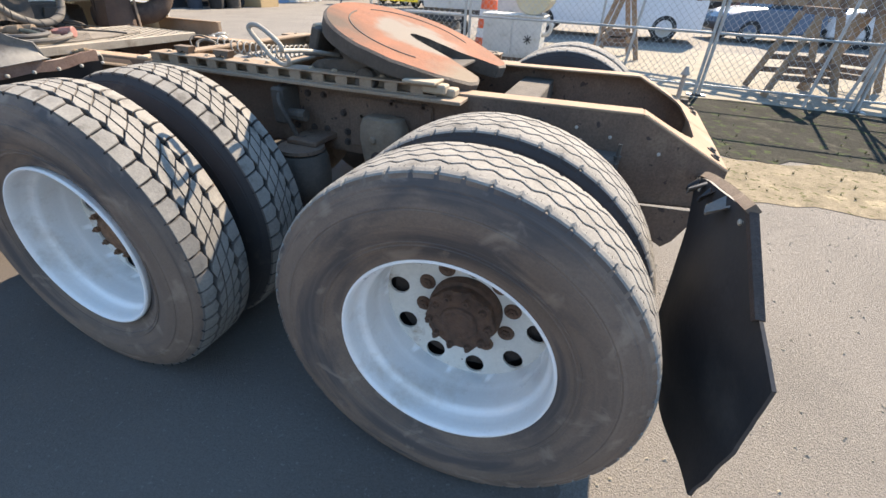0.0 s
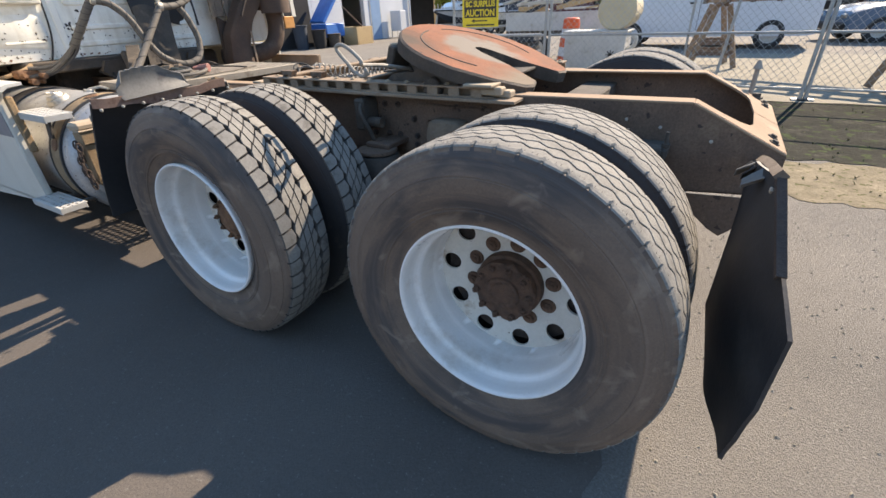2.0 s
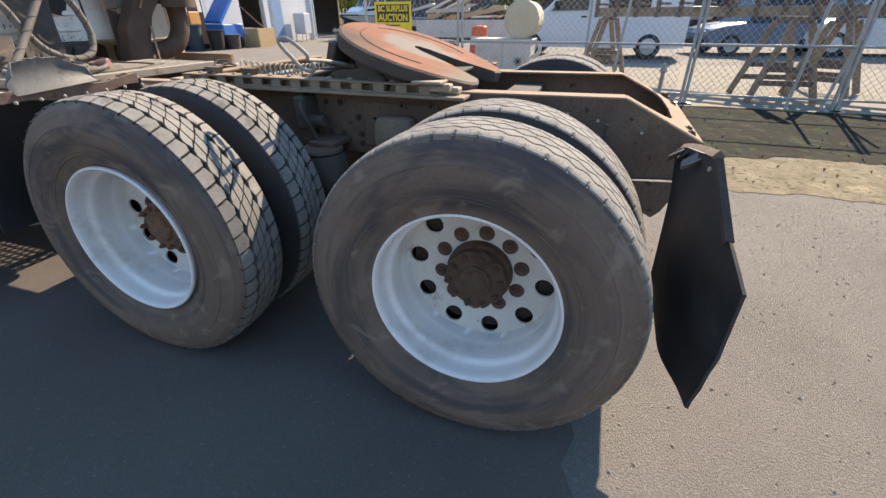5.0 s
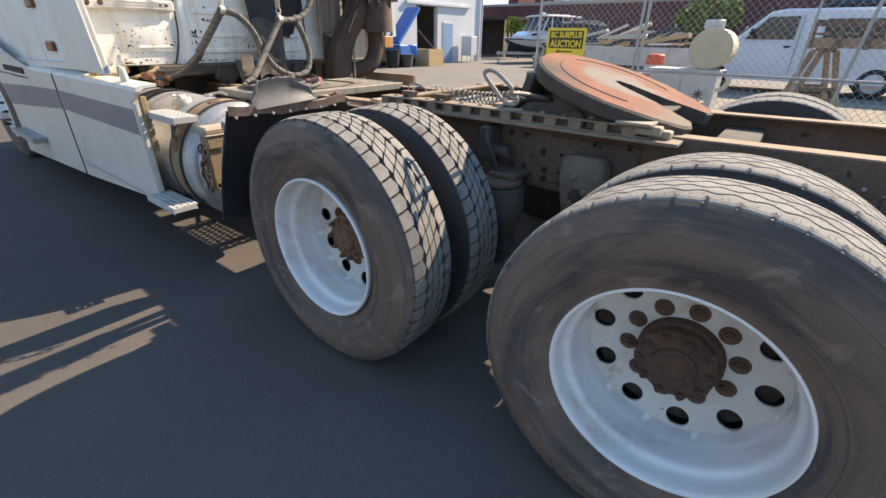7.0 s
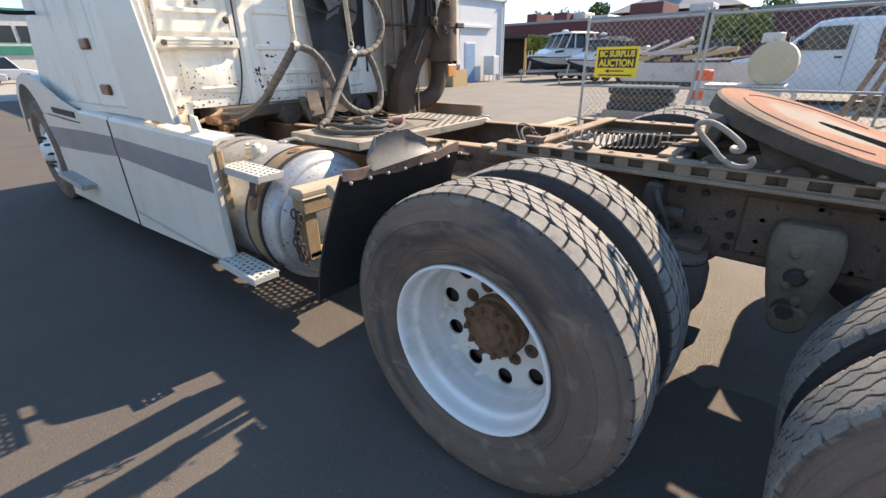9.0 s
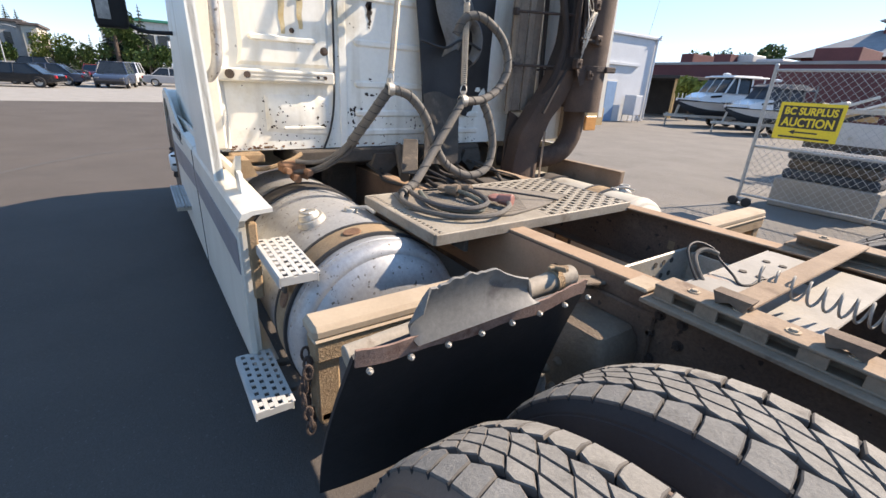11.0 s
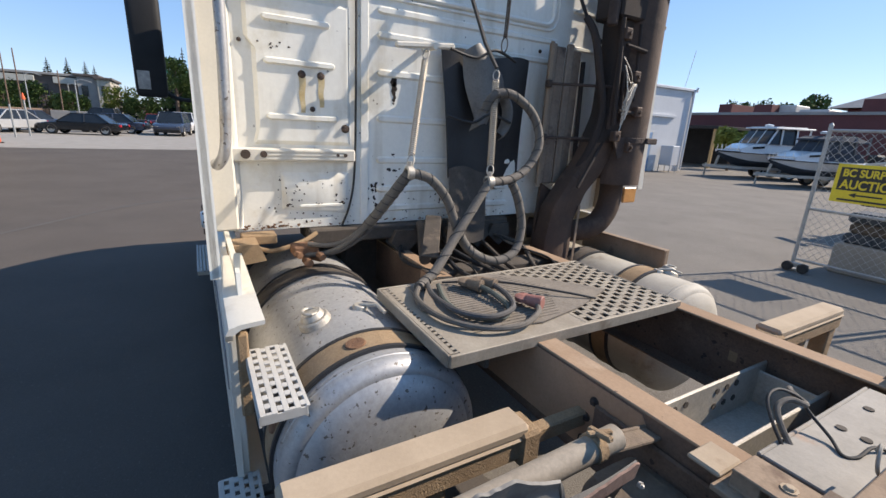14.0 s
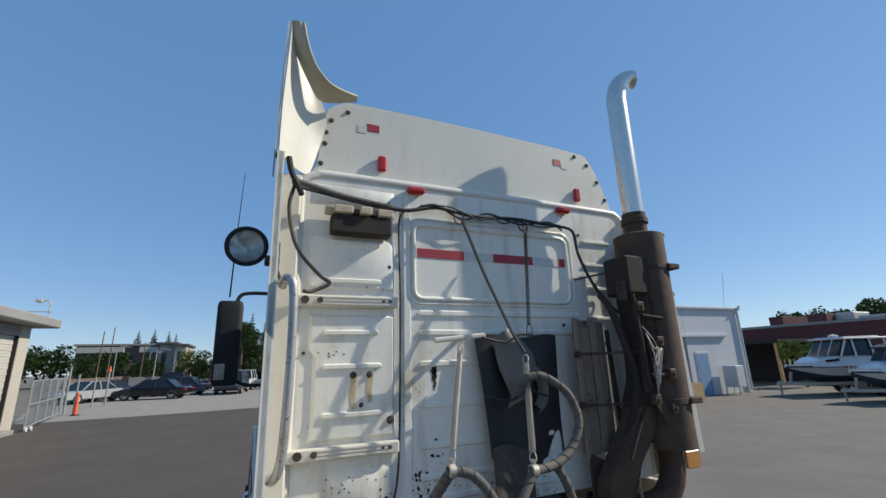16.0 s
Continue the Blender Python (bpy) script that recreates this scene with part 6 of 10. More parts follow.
part("rust_run", s, mat("rust_run", (0.55, 0.40, 0.18), (0.66, 0.56, 0.36), 12, 0.6, bump=0), cab)
# paint chipped off to the dark primer
rnd = random.Random(21)
s = Shape()
def chip(y, z, r, tall=1.0):
    n = 9
    q = [rnd.uniform(0.45, 1.15) for k in range(n)]
    x = XB + (0.0152 if 0.10 < y < 0.52 and (1.56 < z < 2.17 or 1.22 < z < 1.37) else 0.0022)
    s.add([(x, y + r * q[k] * math.cos(2 * math.pi * k / n), z + r * tall * q[k] * math.sin(2 * math.pi * k / n)) for k in range(n)], [tuple(range(n))])
for k in range(7):
    chip(0.786 + 0.004 * math.sin(k * 2), 1.885 - 0.020 * k, 0.026 * (1 - 0.12 * k), 1.2)
for y, z, r in ((0.772, 1.468, 0.020), (0.800, 1.474, 0.018), (0.826, 1.467, 0.012), (0.750, 1.462, 0.012), (0.785, 1.492, 0.014), (0.765, 1.408, 0.018), (0.800, 1.404, 0.016), (0.828, 1.412, 0.010)):
    chip(y, z, r, 0.55)
for k in range(16):
    chip(0.685 + rnd.gauss(0, 0.038), 1.285 + rnd.gauss(0, 0.05), rnd.uniform(0.004, 0.013), 1.2)
for y in (0.224, 0.349, 0.486):
    for k in range(3):
        chip(y + rnd.gauss(0, 0.012), 1.228 + rnd.gauss(0, 0.008), rnd.uniform(0.006, 0.014), 0.7)
for k in range(70):
    chip(rnd.uniform(0.06, 0.56), 1.115 + abs(rnd.gauss(0, 0.13)), rnd.uniform(0.002, 0.007))
for k in range(90):
    chip(rnd.uniform(0.6, 1.6), 1.115 + abs(rnd.gauss(0, 0.10)), rnd.uniform(0.002, 0.008))
for k in range(60):
    chip(rnd.uniform(0.05, 1.9), rnd.uniform(1.2, 2.7), rnd.uniform(0.002, 0.005))
for k in range(8):
    chip(0.16 + rnd.gauss(0, 0.05), 1.985 + rnd.gauss(0, 0.008), rnd.uniform(0.003, 0.008), 0.7)
tagged(part("paint_chip", s, soot_black, cab, "dark chips where the paint has gone"), kind="stuff")
# rust along the lower edge
s = Shape()
for k in range(70):
    y, z = rnd.uniform(-0.02, 1.6), 1.112 + abs(rnd.gauss(0, 0.010))
    if rnd.random() < 0.4:
        y = rnd.gauss(0.12, 0.10)
    chip(y, z, rnd.uniform(0.004, 0.012), 0.6)
tagged(part("edge_rust", s, rust, cab), kind="stuff")
# reflective tape
for y0, y1, m in ((0.690, 1.018, red_tape), (1.020, 1.239, white_tape), (1.241, 1.560, red_tape), (1.562, 1.780, white_tape), (1.782, 1.850, red_tape)):
    part("reflective_tape", Shape().box(XB + 0.001, XB + 0.004, y0, y1, 2.568, 2.628, 0.001), m, cab, "red reflective tape" if m is red_tape else "white reflective tape")
for y0, z0, w, m in ((0.305, 3.40, 0.06, white_tape), (0.367, 3.42, 0.085, red_tape), (1.88, 3.42, 0.07, red_tape), (1.952, 3.40, 0.06, white_tape)):
    part("reflective_tape", Shape().box(XR, XR + 0.003, y0, y0 + w, z0, z0 + 0.055, 0.001), m, cab)
# red marker lamps
for y, z, x in ((0.467, 3.19, XR), (2.066, 3.18, XR)):
    s = Shape().box(x, x + 0.035, y - 0.028, y + 0.028, z - 0.055, z + 0.055, 0.012)
    part("marker_lamp", s, red_lens, cab, "red upright marker lamp")
for y in (0.68, 1.86):
    s = Shape().box(XB, XB + 0.05, y - 0.06, y + 0.06, 2.985, 3.03, 0.014)
    part("marker_lamp", s, red_lens, cab, "red flat marker lamp")
# roof panel bolts
s = Shape()
for y, z in ((0.135, 3.45), (0.105, 3.36), (0.10, 3.28), (0.08, 3.14), (0.24, 3.53), (2.10, 3.53), (2.22, 3.47), (2.31, 3.33), (2.37, 3.18)):
    bolt(s, (XR, y, z), (1, 0, 0), 0.011, 0.01)
part("roof_bolt", s, chassis_dark, cab)
# work lamp bank and wiring
s = Shape().box(-3.715, -3.63, 0.14, 0.50, 2.66, 2.775, 0.01)
lampbar = part("lamp_bank", s, soot_black, cab, "dark bank of work lamps with amber fronts")
s = Shape()
for y0, y1, x in ((0.105, 0.150, -3.66), (0.152, 0.262, -3.615), (0.300, 0.372, -3.605), (0.410, 0.505, -3.62)):
    s.cut().box(-3.70, x, y0, y1, 2.779, 2.826, 0.006)
part("lamp_front", s, plywood_pale, lampbar)
s = Shape()
for y0, y1 in ((0.264, 0.298), (0.374, 0.408)):
    s.cut().box(-3.70, -3.625, y0, y1, 2.779, 2.815, 0.004)
part("lamp_gap", s, rust_dark, lampbar)
w1 = spline([(-3.50, -0.08, 2.86), (-3.60, 0.1, 2.875), (-3.66, 0.35, 2.865), (-3.67, 0.60, 2.855), (-3.68, 0.80, 2.90), (-3.68, 0.96, 2.885), (-3.68, 1.15, 2.87), (-3.68, 1.4, 2.885), (-3.68, 1.65, 2.875), (-3.68, 1.80, 2.87)], 8)
part("wiring_loom", Shape().tube(w1, 0.013, 8), hose_black, truck, "black taped wiring loom")
part("wiring_loom", Shape().tube(spline([(-3.50, -0.085, 2.885), (-3.58, 0.06, 2.888), (-3.64, 0.22, 2.880), (-3.67, 0.42, 2.868), (-3.68, 0.585, 2.858)], 8), [0.021] * 28 + [0.018, 0.014, 0.012, 0.010, 0.008], 8), hose_black, truck, "thick taped end of the loom")
part("wiring_loom", Shape().tube(spline([(-3.675, 0.70, 2.90), (-3.66, 0.88, 2.91), (-3.66, 1.02, 2.875), (-3.66, 1.10, 2.845), (-3.66, 1.22, 2.865), (-3.66, 1.30, 2.835), (-3.66, 1.42, 2.86), (-3.66, 1.60, 2.84), (-3.67, 1.78, 2.862)], 8), 0.005, 6), hose_black, truck)
w2 = spline([(-3.68, 0.62, 2.85), (-3.68, 0.8, 2.92), (-3.68, 1.0, 2.84), (-3.68, 1.2, 2.90), (-3.68, 1.45, 2.85), (-3.68, 1.7, 2.89), (-3.68, 1.82, 2.84)], 8)
part("wiring_loom", Shape().tube(w2, 0.007, 6), hose_black, truck)
part("wiring_loom", Shape().tube(spline([(-3.68, 1.80, 2.87), (-3.66, 1.90, 2.83), (-3.66, 1.93, 2.66), (-3.62, 1.99, 2.45), (-3.58, 2.09, 2.28), (-3.5, 2.12, 2.20)], 8), 0.011, 8), hose_black, truck)
part("wiring_loom", Shape().tube(spline([(-3.50, -0.08, 2.86), (-3.50, -0.10, 2.72), (-3.5, -0.05, 2.52), (-3.6, 0.08, 2.40), (-3.62, 0.14, 2.36), (-3.60, 0.05, 2.31), (-3.55, 0.0, 2.30)], 8), 0.010, 8), hose_black, truck)
for c in (Vector((-3.63, 0.95, 2.86)), Vector((-3.63, 1.44, 2.86))):
    s = Shape().tube([c + Vector((0, 0.035 * math.cos(a), 0.045 * math.sin(a) - 0.03)) for a in [2 * math.pi * k / 16 for k in range(16)]], 0.005, 6, closed=True)
    part("hook_ring", s, chassis_dark, truck)
# hook bar for the hoses and black heat mat
s = Shape()
s.beam((-3.60, 0.74, 2.045), (-3.60, 1.08, 2.075), 0.03, 0.03, 0.008)
s.cyl((-3.72, 0.96, 2.06), (-3.58, 0.96, 2.06), 0.016, seg=10)
part("hook_bar", s, skirt_white, cab)
def matfn(u, v):
    y = 1.045 + 0.615 * u + 0.06 * v * (1 - 0.5 * u)
    z = 2.072 - 0.72 * v * (1 + 0.10 * u) + 0.012 * math.sin(9 * u) * (1 - v) + 0.02 * math.sin(5 * u + 1) * v
    x = XB + 0.04 + 0.035 * math.sin(3.4 * u + 1.5 * v) * (0.4 + v) + 0.012 * math.sin(9 * u + 4 * v)
    return (x, y, z)
part("heat_mat", Shape().sheet(matfn, 20, 20, 0.008), rubber, truck, "crumpled black rubber mat hung on the cab back")
def mat_tail(u, v):
    return (XB + 0.08 + 0.16 * v + 0.02 * math.sin(4 * u + 3 * v), 1.11 - 0.09 * v + (0.30 - 0.04 * v) * u, 1.42 - 0.44 * v + 0.02 * math.sin(6 * u) + 0.05 * u * v)
part("mat_tail", Shape().sheet(mat_tail, 10, 10, 0.006), chassis_dark, truck, "torn lower end of the rubber mat")
def fold(u, v):
    w = 0.055 + 0.075 * math.sin(math.pi * min(1, v * 1.2))
    y = 1.21 + 0.10 * math.sin(2.6 * v) + (u - 0.5) * 2 * w
    z = 2.06 - 0.42 * v + 0.05 * math.sin(2 * u)
    return (XB + 0.085 + 0.05 * math.cos((u - 0.5) * 2.6) + 0.03 * v, y, z)
# greyer than the black mat, which paints the sheen on the fold
part("mat_fold", Shape().sheet(fold, 10, 12, 0.006), torn_grey, truck, "folded side of the rubber mat, grey for its sheen")
def hood_fold(u, v):
    a = radians(-70 + 190 * u)
    return (XB + 0.09 + 0.05 * math.sin(math.pi * v), 1.40 + (0.06 + 0.06 * v) * math.cos(a), 1.74 + (0.10 + 0.05 * v) * math.sin(a))
# the curl's lit side is painted with the same grey
part("mat_fold", Shape().sheet(hood_fold, 14, 6, 0.006), torn_grey, truck, "curled edge of the rubber mat, grey as if lit")
for k, z in enumerate((2.06, 1.72)):
    part("bungee_cord", Shape().tube(spline([(XB + 0.14, 1.05, z), (XB + 0.16, 1.2, z - 0.03), (XB + 0.17, 1.32, z + 0.02), (XB + 0.15, 1.48, z - 0.02)], 6), 0.008, 6), hose_black, truck)

# left and right side extenders with a curled top
for side in (1, -1):
    def Y(y):
        return y if side > 0 else 2 * YC - y
    s = Shape()
    poly = [(-3.035, 1.10), (-3.17, 1.65), (-3.30, 2.30), (-3.38, 2.70), (-3.44, 3.02), (XB, 3.02), (XB, 1.10)]
    if side < 0:
        poly = [(-3.62, 1.28), (-3.62, 1.65), (-3.62, 2.30), (-3.62, 2.70), (-3.62, 2.95), (XB, 2.95), (XB, 1.10)]
    s.prism(poly, 'y', Y(-0.170), Y(-0.150))
    s.prism([(x, z) for x, z in poly[:5]] + [(x - 0.014, z) for x, z in reversed(poly[:5])], 'y', Y(-0.178), Y(-0.142))
    ext = part("side_extender", s, cab_white, cab, "cream side extender panel at the cab corner")
    s = Shape()
    for z in (1.45, 1.9, 2.35, 2.8):
        s.cut().box(XB - 0.02, -3.42, min(Y(-0.149), Y(-0.139)), max(Y(-0.149), Y(-0.139)), z - 0.012, z + 0.012, 0.003)
    part("extender_stiffener", s, cab_white, ext)
    s = Shape()
    s.box(XB + 0.002, XB + 0.05, min(Y(-0.15), Y(-0.03)), max(Y(-0.15), Y(-0.03)), 1.12, 3.0, 0.01)
    part("corner_post", s, tan_mat if side < 0 else skirt_white, ext)
    if side < 0:
        continue
    # curled wing above
    out_edge = spline([(-3.46, Y(-0.180), 3.03), (-3.465, Y(-0.178), 3.30), (-3.47, Y(-0.168), 3.56), (-3.47, Y(-0.158), 3.86)], 4)
    in_edge = spline([(-3.74, Y(0.005), 3.03), (-3.77, Y(0.075), 3.30), (-3.72, Y(0.085), 3.47), (-3.56, Y(-0.130), 3.84)], 4)
    s = Shape()
    n = len(out_edge)
    s.sheet(lambda u, v: out_edge[int(round(u * (n - 1)))].lerp(in_edge[int(round(u * (n - 1)))], v) + Vector((-0.05 * math.sin(math.pi * v), 0, 0)), n - 1, 6, 0.010 * side)
    s.sheet(lambda u, v: out_edge[int(round(u * (n - 1)))] + Vector((-0.36 * v, -0.012 * side, -0.10 * v * u)), n - 1, 4, 0.008 * side)
    wing = part("roof_wing", s, cab_white, cab, "curled white roof wing at the cab corner")
    # broad lip along the wing and its rolled rim
    e1 = spline([(-3.47, Y(-0.085), 3.875), (-3.47, Y(-0.058), 3.749), (-3.475, Y(-0.018), 3.636), (-3.49, Y(0.03), 3.572), (-3.53, Y(0.110), 3.535), (-3.62, Y(0.266), 3.560)], 5)
    e0 = spline([(-3.475, Y(-0.158), 3.87), (-3.53, Y(-0.142), 3.76), (-3.56, Y(-0.093), 3.671), (-3.585, Y(-0.026), 3.55), (-3.63, Y(0.060), 3.480), (-3.72, Y(0.283), 3.585)], 5)
    n1 = len(e1)
    s = Shape().sheet(lambda u, v: e0[int(round(u * (n1 - 1)))].lerp(e1[int(round(u * (n1 - 1)))], v) + Vector((0.012 * math.sin(math.pi * v), 0, 0)), n1 - 1, 4, 0.010)
    s.tube(e1, 0.008, 8)
    part("wing_lip", s, lip_mat, wing, "beige underside of the wing lip")
    if side > 0:
        s = Shape()
        s.box(-3.47, -3.44, -0.186, -0.148, 2.985, 3.01, 0.004)
        s.tube(spline([(-3.46, -0.12, 3.0), (-3.47, -0.10, 2.92), (-3.49, -0.06, 2.85), (-3.52, -0.04, 2.82)], 6), 0.016, 8)
        part("edge_seal", s, plastic, ext)

# side fairing with a grey stripe
for side in (1, -1):
    def Y(y):
        return y if side > 0 else 2 * YC - y
    for nm, xa, xb, zb0, zb1, ta, tb in (("fairing_panel", -4.262, -2.71 if side > 0 else -3.75, 0.287, 0.405, -4.262, -2.79 if side > 0 else -3.8), ("fairing_panel", -6.78, -4.285, 0.17, 0.286, -6.35, -4.285)):
        s = Shape()
        rear = xb > -4
        outline = [(xa, 1.035), (xb, 1.035), (xb - 0.04, 0.995), (xb - 0.105, 0.975), (xb - 0.105, 0.70), (tb, zb1), (ta, zb0)] if rear and side > 0 else [(xa, 1.035), (xb, 1.035), (tb, zb1), (ta, zb0)] if rear else [(-4.285, 1.035), (-4.285, 0.286), (-6.26, 0.17), (-6.20, 0.45), (-6.20, 0.65), (-6.33, 0.83), (-6.42, 0.93), (-5.02, 0.956), (-5.02, 1.035)]
        s.prism(outline, 'y', Y(-0.155), Y(-0.135))
        xl = xa if rear else -5.02
        s.prism([(Y(-0.155), 1.032), (Y(-0.145), 1.052), (Y(-0.11), 1.062), (Y(-0.045), 1.066), (Y(-0.045), 1.052), (Y(-0.11), 1.046), (Y(-0.135), 1.03)], 'x', xl, xb)
        if not rear:
            s.box(-6.40, -5.02, min(Y(-0.152), Y(-0.05)), max(Y(-0.152), Y(-0.05)), 0.925, 0.938, 0.003)
        if xb > -3:
            s.box(xb - 0.115, xb - 0.100, min(Y(-0.152), Y(-0.115)), max(Y(-0.152), Y(-0.115)), zb1 + 0.01, 0.985, 0.003)
        s.box(ta, tb, min(Y(-0.155), Y(-0.06)), max(Y(-0.155), Y(-0.06)), zb1 - 0.012, zb1 - 0.002, 0.002) if xb > -3 else None
        f = part(nm, s, skirt_white, truck, "white side fairing panel with a grey stripe")
        part("stripe", Shape().prism([(xa + 0.004, 0.925), (xb - 0.108, 0.93), (xb - 0.108, 0.79), (xa + 0.004, 0.79)] if rear else [(-6.335, 0.835), (-5.03, 0.90), (-4.29, 0.925), (-4.29, 0.79), (-5.3, 0.715), (-6.205, 0.655)], 'y', Y(-0.158), Y(-0.1545)), stripe_mat, f, "grey stripe")
        if xb > -3:
            part("fairing_hinge", Shape().box(-2.80, -2.772, min(Y(-0.125), Y(-0.09)), max(Y(-0.125), Y(-0.09)), 0.70, 1.0, 0.006), rusty_tan, f)
    s = Shape()
    for x in (-5.65,):
        perforated(s, x - 0.42, x + 0.42, min(Y(-0.26), Y(-0.14)), max(Y(-0.26), Y(-0.14)), 0.43, 9, 3, 0.45, 0.03)
        perforated(s, x - 0.55, x + 0.60, min(Y(-0.150), Y(-0.10)), max(Y(-0.20), Y(-0.12)), 0.962, 12, 2, 0.4, 0.012)
    part("cab_step", s, galv, truck, "ribbed aluminium cab step")
    for k in range(5):
        part("step_slat", Shape().box(-6.05 + 0.005 * k, -5.20, min(Y(-0.262 + 0.024 * k), Y(-0.248 + 0.024 * k)), max(Y(-0.262 + 0.024 * k), Y(-0.248 + 0.024 * k)), 0.432, 0.445, 0.002), alu, truck)
    part("panel_gap", Shape().box(-4.290, -4.257, min(Y(-0.1575), Y(-0.12)), max(Y(-0.1575), Y(-0.12)), 0.288, 1.034, 0.002), plastic, truck)
    # lower cab sill between fairing and cab
    s = Shape()
    s.prism([(-6.2, 1.03), (-3.05, 1.10), (-3.0, 1.20), (-3.14, 1.13), (-6.2, 1.08)] if side > 0 else [(-6.2, 1.03), (-3.74, 1.08), (-3.74, 1.12), (-6.2, 1.08)], 'y', Y(-0.10), Y(-0.08))
    s.prism([(-3.06, 1.14), (-2.98, 1.135), (-2.95, 1.06), (-3.06, 1.06)], 'y', Y(-0.10), Y(-0.085)) if side > 0 else None
    part("sill_panel", s, cab_white, cab)
    # front fender
    def fend(u, v):
        a = radians(8 + 150 * u)
        r = 0.665 + 0.04 * math.sin(math.pi * u)
        return (-6.95 - r * math.cos(math.pi - a) * 1.06 if False else -6.95 + r * 1.08 * math.cos(a), Y(-0.14 + 0.65 * v - 0.03 * math.sin(math.pi * v)), 0.56 + r * math.sin(a))
    s = Shape().sheet(fend, 20, 8, 0.02 * side)
    arch = [(-6.95 + 0.64 * 1.08 * math.cos(radians(8 + 150 * k / 16)), 0.56 + 0.645 * math.sin(radians(8 + 150 * k / 16))) for k in range(17)]
    outer = [(-6.30, 0.62), (-6.38, 0.92), (-5.0, 0.965), (-5.0, 1.04), (-5.5, 1.10), (-6.15, 1.24), (-6.7, 1.31), (-7.15, 1.25), (-7.46, 1.11), (-7.62, 0.92), (-7.70, 0.66)]
    s.prism(arch[::-1] + outer, 'y', Y(-0.15), Y(-0.13))
    fender = part("front_fender", s, skirt_white, truck, "white front fender over the steering wheel")
    part("fender_vent", Shape().box(-5.90, -5.15, min(Y(-0.158), Y(-0.15)), max(Y(-0.158), Y(-0.15)), 0.985, 1.035, 0.02), plastic, fender)
    # marker lamps on the cab side
    for x, z in ((-4.62, 1.505), (-4.45, 1.215)):
        s = Shape().box(x - 0.09, x + 0.09, min(Y(-0.075), Y(-0.05)), max(Y(-0.075), Y(-0.05)), z - 0.035, z + 0.035, 0.01)
        part("side_lamp", s, amber_lens, cab, "dark amber side marker lamp")
s = Shape()
hood = [(-7.72, 0.45), (-7.70, 0.85), (-7.55, 1.10), (-7.34, 1.36), (-7.0, 1.60), (-6.7, 1.77), (-6.3, 1.90), (-6.3, 0.6)]
s.prism(hood, 'y', 0.10, 2 * YC - 0.10)
s.box(-7.80, -7.60, 0.0, 2 * YC, 0.28, 0.58, 0.05)
part("hood", s, skirt_white, truck, "cream white hood and bumper")

# mirror, spot lamp, aerial
def rounded(s, cx, cy, secs, e=0.4, n=24):
    """A body of rounded sections: (height, half length, half width)."""
    o = [(cx + hx * math.copysign(abs(math.cos(2 * math.pi * k / n)) ** e, math.cos(2 * math.pi * k / n)), cy + hy * math.copysign(abs(math.sin(2 * math.pi * k / n)) ** e, math.sin(2 * math.pi * k / n)), z) for z, hx, hy in secs for k in range(n)]
    m = len(secs)
    s.add(o, [(l * n + k, l * n + (k + 1) % n, (l + 1) * n + (k + 1) % n, (l + 1) * n + k) for l in range(m - 1) for k in range(n)] + [tuple(range(n)), tuple(range(m * n - 1, m * n - n - 1, -1))])
    return s
mir = part("side_mirror", rounded(Shape(), -5.85, -0.448, ((1.775, 0.04, 0.085), (1.785, 0.058, 0.10), (1.81, 0.068, 0.110), (2.50, 0.070, 0.113), (2.54, 0.06, 0.105), (2.555, 0.04, 0.088))), plastic, truck, "large black side mirror on a bent arm")
part("mirror_glass", Shape().box(-5.781, -5.7785, -0.535, -0.45, 1.83, 1.97, 0.002), mirror_glass, mir, "small convex mirror glass")
s = Shape().tube(spline([(-5.85, -0.40, 2.55), (-5.85, -0.36, 2.62), (-5.85, -0.25, 2.64), (-5.80, -0.05, 2.63)], 5), 0.018, 8)
s.cut().tube(spline([(-5.85, -0.36, 1.82), (-5.85, -0.25, 1.77), (-5.80, -0.05, 1.77)], 5), 0.016, 8)
part("mirror_arm", s, plastic, mir)
part("aerial", Shape().tube([(-4.80, -0.41, 2.44), (-4.80, -0.40, 2.95), (-4.80, -0.385, 3.45)], [0.006, 0.004, 0.002], 6), plastic, truck, "thin whip aerial")
s = Shape()
c = Vector((-3.50, -0.285, 2.500))
s.lathe([(0.0005, -0.08), (0.05, -0.075), (0.085, -0.03), (0.096, 0.0), (0.098, 0.02), (0.088, 0.026)], c, 'x', 36)
spot = part("spot_lamp", s, plastic, truck, "round black work lamp on a bracket")
part("reflector", Shape().lathe([(0.0005, -0.03), (0.05, -0.018), (0.086, 0.018)], c, 'x', 32), reflector_mat, spot)
part("bezel", Shape().lathe([(0.080, 0.018), (0.092, 0.010), (0.100, 0.018), (0.099, 0.032), (0.086, 0.036), (0.080, 0.030)], c, 'x', 36), plastic, spot)
part("lens", Shape().lathe([(0.087, 0.020), (0.06, 0.028), (0.0005, 0.032)], c, 'x', 32), lamp_glass, spot)
s = Shape()
s.box(-3.55, -3.47, -0.20, -0.13, 2.42, 2.46, 0.006)
s.box(-3.55, -3.50, -0.16, -0.13, 2.40, 2.54, 0.006)
s.tube(spline([(-3.51, -0.17, 2.44), (-3.52, -0.14, 2.40), (-3.50, -0.12, 2.34), (-3.47, -0.13, 2.32)], 6), 0.009, 6)
part("lamp_bracket", s, chassis_dark, spot)

# under the cab back: dark engine parts, valves and pipes
s = Shape()
s.box(-4.9, -3.95, 0.55, 1.95, 0.5, 1.06, 0.03)
s.box(-3.92, -3.66, 0.30, 1.6, 1.02, 1.10, 0.01)
